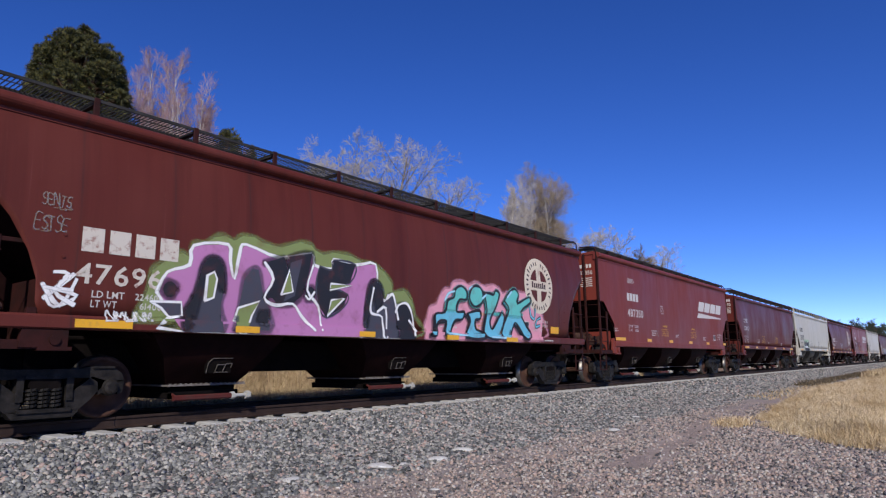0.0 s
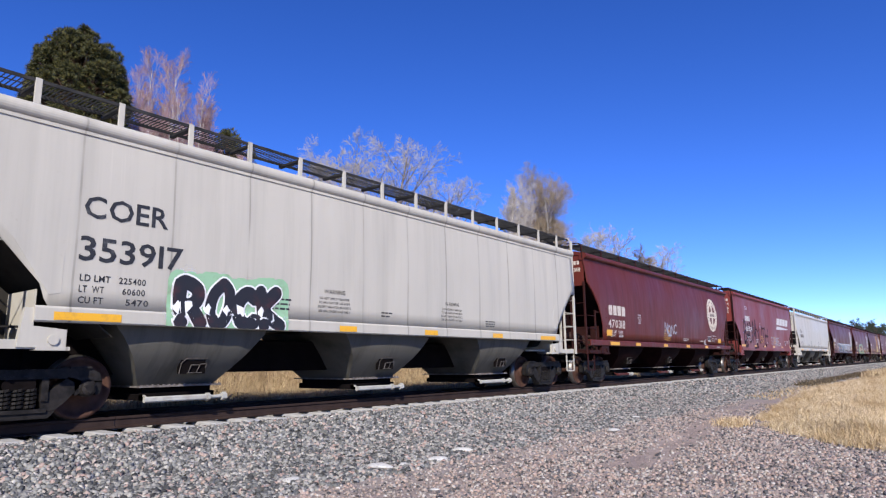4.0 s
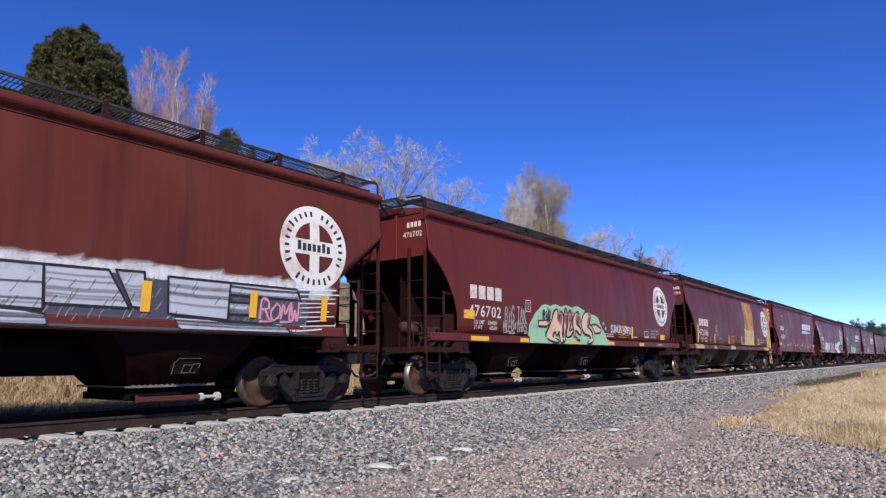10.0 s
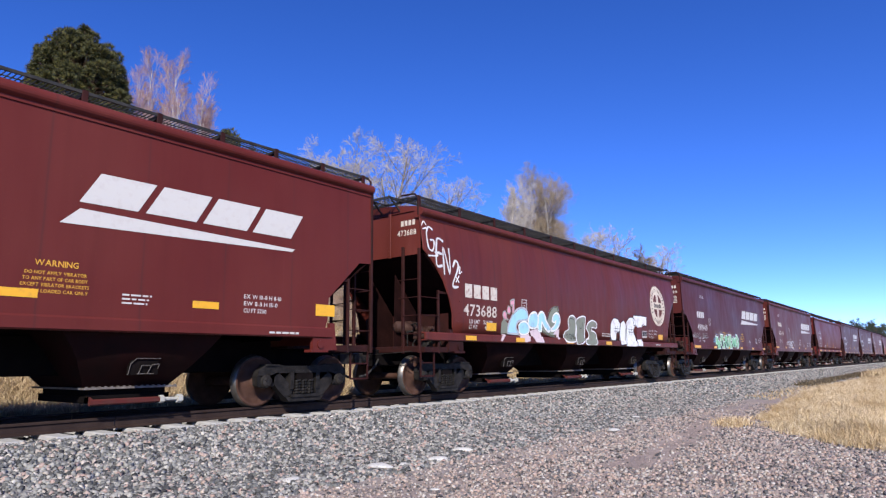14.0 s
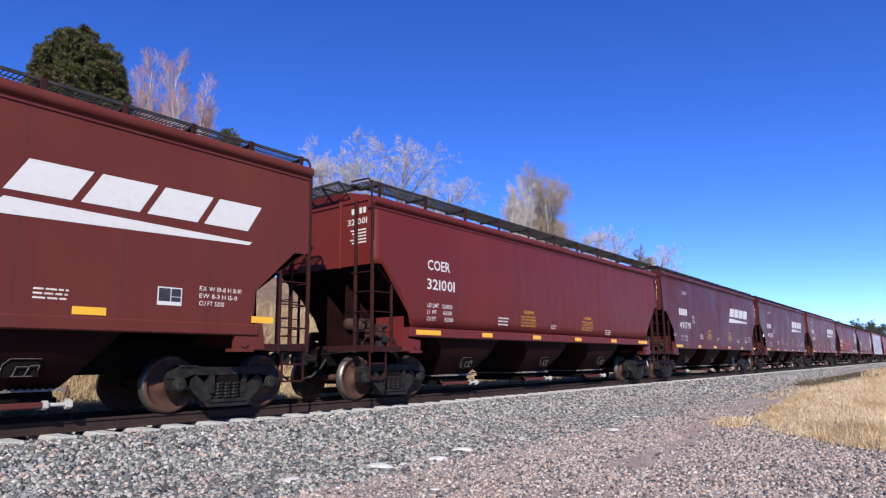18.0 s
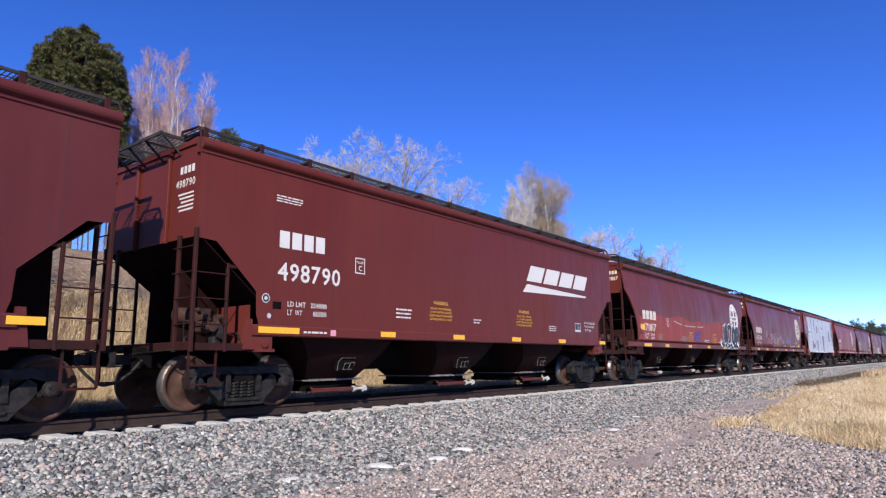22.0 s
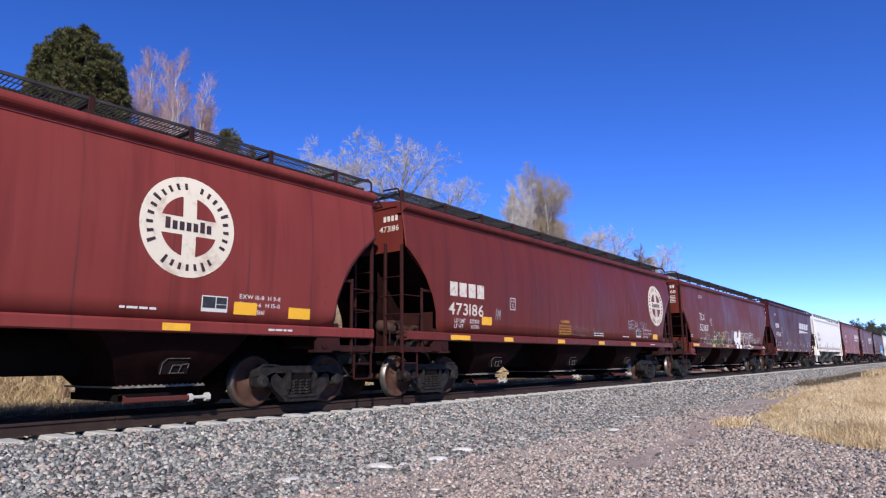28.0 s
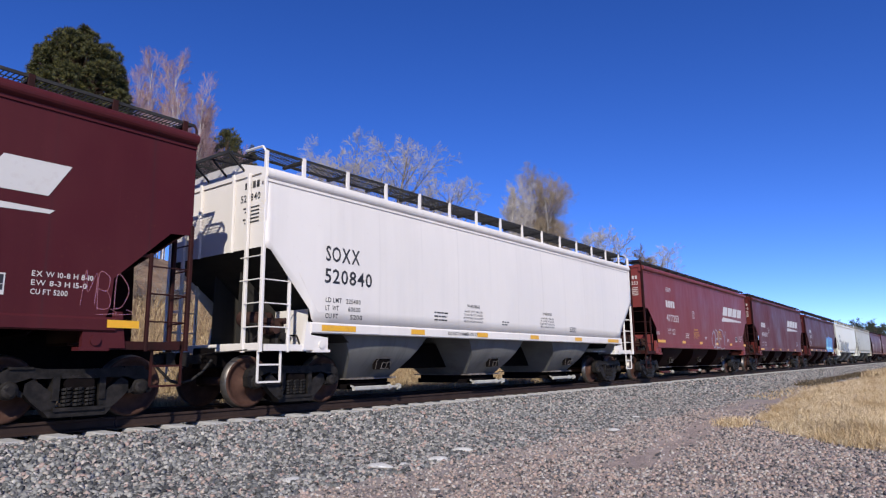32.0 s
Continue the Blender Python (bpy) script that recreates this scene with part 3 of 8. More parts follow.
            for yy, zt, zl in ((yc, 4.62 if pale_side else 2.98 if kind.name == "plain" else 3.40 if round_side else EAVE + 0.1, 0.98), (yi, 2.90 if kind.name == "plain" else 3.48 if round_side else EAVE + 0.2, 0.98)):
                p = Builder()
                p.soft(*sorted((X(-0.03), X(0.03))), *sorted((s * yy - 0.035, s * yy + 0.035)), zl, zt, 0.008)
                item("ladder_post", p.mesh("ladder_post"), "trim")
            p = Builder()
            p.soft(*sorted((X(0.60), X(0.65))), *sorted((s * 1.54 - 0.03, s * 1.54 + 0.03)), 0.98, 2.46, 0.008)
            p.soft(*sorted((X(0.60), X(0.95))), *sorted((s * 1.54 - 0.015, s * 1.54 + 0.015)), 2.38, 2.44, 0.006)
            item("ladder_post", p.mesh("ladder_post"), "trim")
            for z in (1.42, 1.84, 2.26, 2.68):
                r = Builder()
                r.bar((X(-0.03), s * (yi - (0.12 if z > 2 else 0.0)), z), (X(-0.03), s * yc, z), 0.024, None, 6)
                item("ladder_rung", r.mesh("ladder_rung"), "trim")
                if z < 2.5:
                    r = Builder()
                    r.bar((X(0.0), s * 1.56, z), (X(0.66), s * 1.56, z), 0.024, None, 6)
                    item("ladder_rung", r.mesh("ladder_rung"), "trim")
            # stirrup step hanging below the corner
            r = Builder()
            r.tube([(X(0.02), s * 1.5, 1.0), (X(0.02), s * 1.5, 0.46), (X(0.50), s * 1.5, 0.46), (X(0.50), s * 1.5, 1.0)], 0.032, 4)
            r.bar((X(0.02), s * 1.5, 0.76), (X(0.50), s * 1.5, 0.76), 0.03, None, 4)
            item("stirrup_step", r.mesh("stirrup_step"), "trim")
        # running board across the end of the roof
        g = Builder()
        for yy in np.arange(-0.84, 0.85, 0.07):
            g.box(*sorted((X(-0.32), X(0.26))), yy, yy + 0.008, 4.684, 4.70)
        for xx in (-0.35, 0.26):
            g.box(*sorted((X(xx), X(xx + 0.03))), -0.88, 0.88, 4.645, 4.702)
        for yy in (-0.88, -0.3, 0.3, 0.85):
            g.box(*sorted((X(-0.32), X(0.26))), yy, yy + 0.03, 4.63, 4.664)
            g.bar((X(-0.28), yy + 0.015, 4.63), (X(0.04), yy + 0.015, 4.36), 0.03, None, 4)
        item("end_running_board", g.mesh("end_running_board"), "walk")
        # grab rail bent from the corner post over to the roof walk
        for s in (-1, 1):
            r = Builder()
            r.tube([(X(0.0), s * (ye - 0.02), EAVE + 0.05), (X(0.0), s * (ye - 0.03), 4.62), (X(0.0), s * (ye - 0.12), 4.73), (X(0.02), s * 0.9, 4.76)], 0.045, 5)
            item("grab_rail", r.mesh("grab_rail"), "trim")
        for yy in (-0.55, 0.55):
            item("end_post", Builder().soft(*sorted((X(0.048), X(-0.01))), yy - 0.04, yy + 0.04, top - 0.02, 4.46, 0.008).mesh("end_post"), "body")
        # upright webs added between the slope sheet and the draft sill, shade put into their colour
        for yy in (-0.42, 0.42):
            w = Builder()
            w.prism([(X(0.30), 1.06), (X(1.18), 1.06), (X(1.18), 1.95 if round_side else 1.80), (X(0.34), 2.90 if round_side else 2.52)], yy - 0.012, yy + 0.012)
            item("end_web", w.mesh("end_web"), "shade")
        # draft gear and coupler
        c = Builder()
        c.soft(*sorted((X(-0.18), X(1.6))), -0.22, 0.22, 0.70, 1.08, 0.02)
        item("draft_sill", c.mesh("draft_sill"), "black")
        c = Builder()
        c.soft(*sorted((X(-0.50), X(0.0))), -0.075, 0.075, 0.78, 0.95, 0.02)
        c.prism([(X(-0.48), 0.74), (X(-0.72), 0.76), (X(-0.76), 0.87), (X(-0.72), 0.98), (X(-0.48), 1.0)], -0.16, 0.10)
        c.bar((X(-0.30), -0.06, 0.95), (X(-0.10), -1.35, 1.02), 0.022, None, 5)
        item("coupler", c.mesh("coupler"), "iron", label="cast steel knuckle coupler")
        c = Builder()
        pts = [(X(-0.12), -0.32, 0.86), (X(-0.30), -0.34, 0.66), (X(-0.50), -0.30, 0.50), (X(-0.67), -0.22, 0.46)]
        c.tube(pts, 0.05, 8)
        item("air_hose", c.mesh("air_hose"), "hose")
    # brake gear on the left platform
    b = Builder()
    b.lathe([(-0.36, 0.0), (-0.34, 0.09), (-0.29, 0.14), (-0.1, 0.145), (-0.1, 0.155), (-0.07, 0.155), (-0.07, 0.145), (0.29, 0.14), (0.34, 0.09), (0.36, 0.0)], (0, 0, 0), 16)
    item("air_reservoir", b.mesh("air_reservoir", True), "tank", pose(0.62, -0.55, 1.62, 0, 0, 68), label="cylindrical brake air tank")
    b = Builder()
    b.soft(0.46, 0.66, -1.15, -0.90, 1.30, 1.50, 0.03)
    b.soft(0.50, 0.62, -1.10, -0.94, 1.50, 1.62, 0.03)
    b.lathe([(-0.09, 0.0), (-0.09, 0.085), (0.06, 0.085), (0.06, 0.0)], (0.56, -1.2, 1.40), 12)
    b.lathe([(-0.05, 0.0), (-0.05, 0.06), (0.06, 0.06), (0.06, 0.0)], (0.78, -1.2, 1.56), 12)
    b.soft(0.72, 0.84, -1.16, -1.0, 1.44, 1.62, 0.02)
    for xx, zz in ((0.44, 1.36), (0.68, 1.36), (0.56, 1.53)):
        b.box(xx - 0.02, xx + 0.02, -1.20, -1.14, zz - 0.02, zz + 0.02)
    item("brake_valve", b.mesh("brake_valve"), "tank", label="grimy brake control valve")
    for pts in ([(0.56, -1.0, 1.6), (0.56, -0.9, 1.70), (0.62, -0.7, 1.68)], [(0.3, -1.1, 1.3), (0.1, -1.2, 1.2), (0.1, -1.2, 1.1)],
                [(0.8, -1.1, 1.3), (1.1, -1.2, 1.3), (1.2, -1.2, 1.1)], [(0.25, -0.9, 1.12), (0.25, -0.9, 1.5), (0.34, -1.0, 1.5)]):
        b = Builder()
        b.tube(pts, 0.035, 6)
        item("brake_pipe", b.mesh("brake_pipe"), "iron")
    b = Builder()
    b.soft(0.62, 0.84, -1.22, -0.98, 1.10, 1.44, 0.03)
    b.soft(0.66, 0.80, -1.30, -0.98, 1.20, 1.34, 0.03)
    item("brake_cylinder", b.mesh("brake_cylinder"), "iron")
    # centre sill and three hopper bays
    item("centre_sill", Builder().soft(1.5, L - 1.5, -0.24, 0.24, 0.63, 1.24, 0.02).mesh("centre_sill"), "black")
    for i in range(3):
        xc = kind.bays[0] + kind.bays[1] * i
        h = Builder()
        # front and back bulge a little; the ends are plain slopes
        rows = [(1.42, 1.40, 1.40), (1.20, 1.21, 1.36), (1.02, 1.07, 1.29), (0.86, 0.95, 1.19), (0.71, 0.85, 1.05), (0.57, 0.75, 0.91), (0.45, 0.66, 0.79)]
        n = 7
        for sy in (-1, 1):
            v = [(xc + hx * u, sy * (hy + 0.05 * (1 - u * u)), z) for z, hx, hy in rows for u in np.linspace(-1, 1, n)]
            h.add(v, [(r_ * n + k, r_ * n + k + 1, r_ * n + n + k + 1, r_ * n + n + k) for r_ in range(len(rows) - 1) for k in range(n - 1)])
        for sx in (-1, 1):
            v = [(xc + sx * hx, sy * hy, z) for z, hx, hy in rows for sy in (-1, 1)]
            h.add(v, [(2 * r_, 2 * r_ + 1, 2 * r_ + 3, 2 * r_ + 2) for r_ in range(len(rows) - 1)])
        h.box(xc - 0.66, xc + 0.66, -0.80, 0.80, 0.44, 0.45)
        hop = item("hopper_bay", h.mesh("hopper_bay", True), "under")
        # flange round the foot of the bay, with a row of bolt heads
        g = Builder()
        for sy in (-1, 1):
            g.box(xc - 0.72, xc + 0.72, *sorted((sy * 0.80, sy * 0.97)), 0.425, 0.452)
        g.box(xc - 0.72, xc - 0.62, -0.80, 0.80, 0.425, 0.452)
        g.box(xc + 0.62, xc + 0.72, -0.80, 0.80, 0.425, 0.452)
        for k in range(16):
            g.box(xc - 0.70 + 0.092 * k, xc - 0.67 + 0.092 * k, -0.965, -0.935, 0.450, 0.470)
        item("flange", g.mesh("flange"), "flange", None, hop, "bolted flange")
        g = Builder()
        g.soft(xc - 0.64, xc + 0.64, -0.88, -0.80, 0.22, 0.34, 0.01)
        g.soft(xc - 0.64, xc + 0.64, 0.80, 0.88, 0.22, 0.34, 0.01)
        g.soft(xc - 0.64, xc - 0.57, -0.88, 0.88, 0.22, 0.32, 0.01)
        g.soft(xc + 0.57, xc + 0.64, -0.88, 0.88, 0.22, 0.32, 0.01)
        g.box(xc - 0.60, xc + 0.60, -0.82, 0.82, 0.26, 0.43)
        item("outlet_gate", g.mesh("outlet_gate"), "black", None, hop, "sliding outlet gate frame")
        g = Builder()
        g.soft(xc - 0.66, xc + 0.42, -1.06, -0.98, 0.195, 0.285, 0.02)
        g.bar((xc - 0.6, -0.88, 0.30), (xc - 0.6, -1.02, 0.24), 0.03, None, 4)
        item("gate_shaft", g.mesh("gate_shaft"), "shaft", None, hop)
        g = Builder()
        g.bar((xc + 0.36, -1.02, 0.24), (xc + 0.76, -1.02, 0.24), 0.06, None, 8)
        g.bar((xc + 0.40, -1.02, 0.24), (xc + 0.47, -1.02, 0.24), 0.13, None, 6)
        g.bar((xc + 0.70, -1.02, 0.24), (xc + 0.78, -1.02, 0.24), 0.14, None, 6)
        item("shaft_socket", g.mesh("shaft_socket"), "socket", None, hop, "pale worn steel drive socket")
        # pocket for the vibrator: a small bracketed plate
        g = Builder()
        yb = 1.23
        g.box(xc - 0.20, xc + 0.24, -yb, -yb + 0.10, 0.63, 0.86)
        item("vibrator_plate", g.mesh("vibrator_plate"), "black", None, hop)
        g = Builder()
        g.tube([(xc - 0.24, -yb - 0.02, 0.63), (xc - 0.20, -yb - 0.02, 0.80), (xc - 0.12, -yb - 0.03, 0.875), (xc + 0.26, -yb - 0.03, 0.875)], 0.014, 5)
        g.tube([(xc - 0.08, -yb - 0.03, 0.65), (xc - 0.04, -yb - 0.04, 0.77), (xc + 0.10, -yb - 0.04, 0.77)], 0.016, 5)
        g.tube([(xc + 0.06, -yb - 0.03, 0.65), (xc + 0.12, -yb - 0.04, 0.78), (xc + 0.24, -yb - 0.04, 0.79), (xc + 0.22, -yb - 0.03, 0.72)], 0.016, 5)
        g.bar((xc - 0.10, -yb - 0.03, 0.645), (xc + 0.16, -yb - 0.03, 0.645), 0.015, None, 5)
        item("vibrator_bracket", g.mesh("vibrator_bracket"), "bracket", None, hop)
    return out


# truck
def side_frame(s):
    b = Builder()
    y = sorted((s * 0.95, s * 1.10))
    yo = sorted((s * 0.93, s * 1.13))
    for m in (-1, 1):
        b.prism([(m * x, z) for x, z in [(0.0, 0.61), (0.0, 0.73), (0.48, 0.735), (0.62, 0.76), (0.92, 0.74), (1.05, 0.66), (1.09, 0.54), (0.72, 0.53), (0.60, 0.60)]], *y)
        b.prism([(m * x, z) for x, z in [(0.84, 0.55), (0.62, 0.62), (0.27, 0.34), (0.30, 0.17), (0.46, 0.16), (0.60, 0.28)]], *y)
        b.prism([(m * x, z) for x, z in [(0.27, 0.62), (0.36, 0.62), (0.36, 0.30), (0.27, 0.30)]], *yo)
        b.prism([(m * x, z) for x, z in [(0.98, 0.56), (1.09, 0.55), (1.07, 0.38), (1.0, 0.35)]], *y)
        b.prism([(m * x, z) for x, z in [(0.70, 0.56), (0.80, 0.56), (0.78, 0.38), (0.72, 0.36)]], *y)
        b.box(*sorted((m * 0.62, m * 0.92)), *yo, 0.735, 0.765)
    b.prism([(-0.46, 0.16), (0.46, 0.16), (0.38, 0.07), (-0.38, 0.07)], *yo)
    b.box(-0.34, 0.34, *sorted((s * 0.85, s * 1.16)), 0.15, 0.20)
    b.box(-0.26, 0.26, *yo, 0.60, 0.64)
    return b.mesh("side_frame")


def spring():
    b = Builder()
    pts = []
    for i in range(5 * 10 + 1):
        a = 2 * math.pi * i / 10
        pts.append((0.068 * math.cos(a), 0.068 * math.sin(a), 0.20 + 0.27 * i / 50))
    b.tube(pts, 0.034, 4)
    return b.mesh("coil_spring")


def wheelset():
    b = Builder()
    b.lathe([(-0.98, 0.0), (-0.98, 0.075), (-0.80, 0.08), (0.80, 0.08), (0.98, 0.075), (0.98, 0.0)], (0, 0, 0), 12)
    for s in (-1, 1):
        prof = [(0.70, 0.11), (0.70, 0.15), (0.725, 0.30), (0.69, 0.38), (0.685, 0.485), (0.715, 0.485), (0.735, 0.462), (0.83, 0.455), (0.83, 0.40), (0.795, 0.38), (0.775, 0.30), (0.82, 0.15), (0.87, 0.14), (0.87, 0.10)]
        mats = [0, 0, 0, 0, 1, 1, 1, 0, 0, 0, 0, 0, 0]
        b.lathe([(s * y, r) for y, r in prof], (0, 0, 0), 32, 0, mats)
    return b.mesh("wheelset", True)


def bearing(s):
    b = Builder()
    prof = [(0.97, 0.0), (0.97, 0.125), (1.10, 0.125), (1.12, 0.11), (1.15, 0.10), (1.17, 0.06), (1.17, 0.0)]
    b.lathe([(s * y, r) for y, r in prof], (0, 0, 0), 16)
    for k in range(3):
        a = 2.1 * k + 0.6
        b.lathe([(s * 1.15, 0.018), (s * 1.185, 0.018), (s * 1.185, 0.0)], (0.062 * math.cos(a), 0, 0.062 * math.sin(a)), 6)
    return b.mesh("bearing_cap")


SIDE_FRAMES = {-1: side_frame(-1), 1: side_frame(1)}
SPRING, WHEELS, BEARINGS = spring(), wheelset(), {-1: bearing(-1), 1: bearing(1)}
_b = Builder()
_b.soft(-0.20, 0.20, -1.12, 1.12, 0.46, 0.60, 0.03)
_b.lathe([(0, 0.2), (0.01, 0.2)], (0, 0, 0.6), 8)
_b.box(-0.16, 0.16, -0.2, 0.2, 0.58, 0.72)
BOLSTER = _b.mesh("bolster")
_b = Builder()
for _m in (-1, 1):
    _b.soft(*sorted((_m * 0.36, _m * 0.44)), -0.85, 0.85, 0.30, 0.40, 0.02)
    _b.bar((_m * 0.40, -0.95, 0.52), (_m * 0.58, -0.70, 0.22), 0.05)
BRAKE_BEAM = _b.mesh("brake_beam")


def make_truck(car, x, mats):
    """One bogie under a wagon; its wheelsets turn. Returns them."""
    t = put("bogie", BOLSTER, M["black"], car, pose(x, 0, 0), "cast steel three-piece bogie with coil springs")
    for s in (-1, 1):
        put("side_frame", SIDE_FRAMES[s], M["iron"], t)
        for dx in (-0.155, 0.0, 0.155) if s < 0 else ():
            put("coil_spring", SPRING, M["iron"], t, pose(dx, s * 1.06, 0))
        for dx in (-0.889, 0.889):
            put("bearing_cap", BEARINGS[s], M["iron"], t, pose(dx, 0, 0.457))
    put("brake_beam", BRAKE_BEAM, M["black"], t)
    return [put("wheelset", WHEELS, [M["wheel"], M["tread"]], t, pose(dx, 0, 0.457)) for dx in (-0.889, 0.889)]


# left corners of the wagons along the track at the start, first to last
CORNERS = [-16.4, 2.25, 20.87, 38.97, 56.51, 74.2, 92.77, 110.88, 129.18, 148.07, 166.8, 185.4, 203.32, 221.77, 239.74, 257.71, 275.22, 292.7, 310.29, 327.77,
           346.42, 365.1, 383.36, 401.62, 420.46, 438.6, 456.24, 474.4, 492.3, 510.2, 528.3, 546.4, 564.6, 582.8, 601.0, 619.2]


def travelled(t):
    """Metres that the train has gone at t seconds: a fast freight that gains a little speed."""
    return 13.52 * t + 3.07 * (t / 16) ** 2 + 0.55 * (t / 16) ** 3


MAROON, RED, PURPLE, BROWN, DARK, GREY, WHITE = (0.097, 0.0145, 0.0112), (0.165, 0.031, 0.029), (0.072, 0.0120, 0.0118), (0.098, 0.0168, 0.0125), (0.060, 0.008, 0.010), (0.47, 0.45, 0.37), (0.67, 0.685, 0.635)
# kind, colour, extra words for the label
TRAIN = [
    ("round", BROWN, "red-brown"), ("round", BROWN, "red-brown graffiti-covered"), ("flat", (0.145, 0.025, 0.021), "red-brown"), ("long", MAROON, "maroon"), ("pale", GREY, "light grey graffiti-tagged"),
    ("round", BROWN, "red-brown"), ("flat", RED, "red tagged with black scrawl"), ("pale", GREY, "light grey"), ("steep", BROWN, "red-brown silver-graffitied"), ("round", MAROON, "maroon graffiti-covered"),
    ("round", (0.088, 0.0175, 0.0125), "rust-stained maroon"), ("flat", MAROON, "clean maroon"), ("round", BROWN, "graffiti-covered brown-red"), ("plain", PURPLE, "purple-maroon green-tagged"), ("flat", BROWN, "red-brown tagged"),
    ("long", MAROON, "dark maroon"), ("plain", PURPLE, "purple-maroon"), ("plain", PURPLE, "purple-maroon"), ("plain", MAROON, "clean maroon"), ("round", BROWN, "faded red-brown graffitied"),
    ("round", BROWN, "red-brown tagged"), ("flat", RED, "silver-painted graffitied"), ("round", (0.145, 0.026, 0.022), "red-brown"), ("round", MAROON, "stained dark red-brown"), ("long", MAROON, "maroon graffiti-tagged"),
    ("plain", DARK, "dark maroon"), ("white", WHITE, "white"), ("flat", RED, "red"), ("flat", MAROON, "maroon"), ("long", PURPLE, "purple-maroon blue-tagged"),
    ("white", WHITE, "white tagged"), ("pale", GREY, "light grey"), ("round", BROWN, "red-brown"), ("flat", MAROON, "maroon"), ("round", BROWN, "red-brown"), ("flat", PURPLE, "purple-maroon"),
]
TEMPLATE = {}
CARS, SETS = [], []


def make_car(i):
    kn, color, words = TRAIN[i]
    kind = KINDS[kn]
    if kn not in TEMPLATE:
        TEMPLATE[kn] = templates(kind)
    r = random.Random(i)
    pale = kn in ("pale", "white")
    c = tuple(min(1, v * k * r.uniform(0.92, 1.08)) for v, k in zip(color, (1, 1, 1) if pale else (1.03, 1.15, 1.14)))
    body = paint("wagon_paint", c, 0.12 if pale else 0.25, 0.08 if color == WHITE else 0.22 if pale else 0.42 if kn in ("round", "steep") else 0.16, 0.03 if pale else 0.08, 0.42,
                 0.10 if color == WHITE else 0.6 if pale else 0.62 if kn not in ("flat", "plain") else 0.40, 11.0 * i)
    if i == 10:
        M["stained_under"] = paint("buff_stained_underbody", (0.065, 0.048, 0.028), 0.4, 0.7, 0.3, 0.8, 0.0)
    # all but the stained wagon's bays: body paint with shade put into the colour
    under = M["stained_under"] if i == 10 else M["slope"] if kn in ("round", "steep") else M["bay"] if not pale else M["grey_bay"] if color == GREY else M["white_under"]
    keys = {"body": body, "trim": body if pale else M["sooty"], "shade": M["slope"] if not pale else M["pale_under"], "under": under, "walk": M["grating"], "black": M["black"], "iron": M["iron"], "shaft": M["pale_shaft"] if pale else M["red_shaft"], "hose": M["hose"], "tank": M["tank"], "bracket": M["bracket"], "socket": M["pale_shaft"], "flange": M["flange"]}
    car = tagged(new("hopper_wagon"), words + " covered hopper freight wagon on the rails", "freight wagon", "hopper wagons of the train")
    made = []
    for name, me, key, m, parent, label in TEMPLATE[kn]:
        if i >= 29 and name in ("ladder_rung", "brake_pipe", "vibrator_bracket", "vibrator_plate", "shaft_socket", "flange", "gate_shaft", "stirrup_step", "grab_rail", "brake_valve", "brake_cylinder"):
            made.append(None)
            continue
        made.append(put(name, me, keys[key], car if parent is None else made[parent], m, label))
    wheels = make_truck(car, kind.truck, keys) + make_truck(car, kind.body - kind.truck, keys)
    CARS.append(car)
    SETS.append(wheels)
    return car, kind, keys


M["red_shaft"] = grimy("dusty_red_shaft", (0.085, 0.018, 0.016), (0.06, 0.035, 0.03), 0.6, 6)
M["pale_shaft"] = grimy("dusty_pale_shaft", (0.42, 0.41, 0.38), (0.22, 0.20, 0.17), 0.6, 6)
# hopper paint made dark to stand for the shade below the sill
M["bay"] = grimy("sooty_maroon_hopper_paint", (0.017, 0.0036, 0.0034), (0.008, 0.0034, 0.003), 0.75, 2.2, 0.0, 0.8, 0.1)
# darker than the body; for ladders, posts and platforms of all but pale wagons
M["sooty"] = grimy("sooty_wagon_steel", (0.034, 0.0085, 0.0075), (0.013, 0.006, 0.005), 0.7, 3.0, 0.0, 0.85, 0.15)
M["flange"] = grimy("worn_flange_steel", (0.11, 0.095, 0.088), (0.32, 0.29, 0.27), 0.6, 9)
# maroon of slope sheets, webs and round wagons' bays, coloured as in shade
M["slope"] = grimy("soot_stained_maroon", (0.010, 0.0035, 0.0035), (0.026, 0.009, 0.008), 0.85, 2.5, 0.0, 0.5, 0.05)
M["bracket"] = grimy("worn_bracket_steel", (0.045, 0.04, 0.037), (0.15, 0.13, 0.12), 0.6, 14, 0.0, 0.9)
# underbodies of white and grey wagons, their shade mixed into the paint colour
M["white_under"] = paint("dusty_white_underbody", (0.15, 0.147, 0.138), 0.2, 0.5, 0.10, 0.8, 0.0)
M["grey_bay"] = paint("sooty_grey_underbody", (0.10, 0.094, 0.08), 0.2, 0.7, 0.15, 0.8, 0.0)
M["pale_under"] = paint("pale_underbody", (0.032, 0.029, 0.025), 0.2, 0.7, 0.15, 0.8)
BUILT = [make_car(i) for i in range(len(TRAIN))]

from mathutils.geometry import tessellate_polygon

# ---- markings and graffiti on the wagons' near sides ----
def spray(name, color, amount=0.35, rough=0.55, wear=(0.14, 0.03, 0.025)):
    return flat(name, color, wear, amount, rough, 2.5)


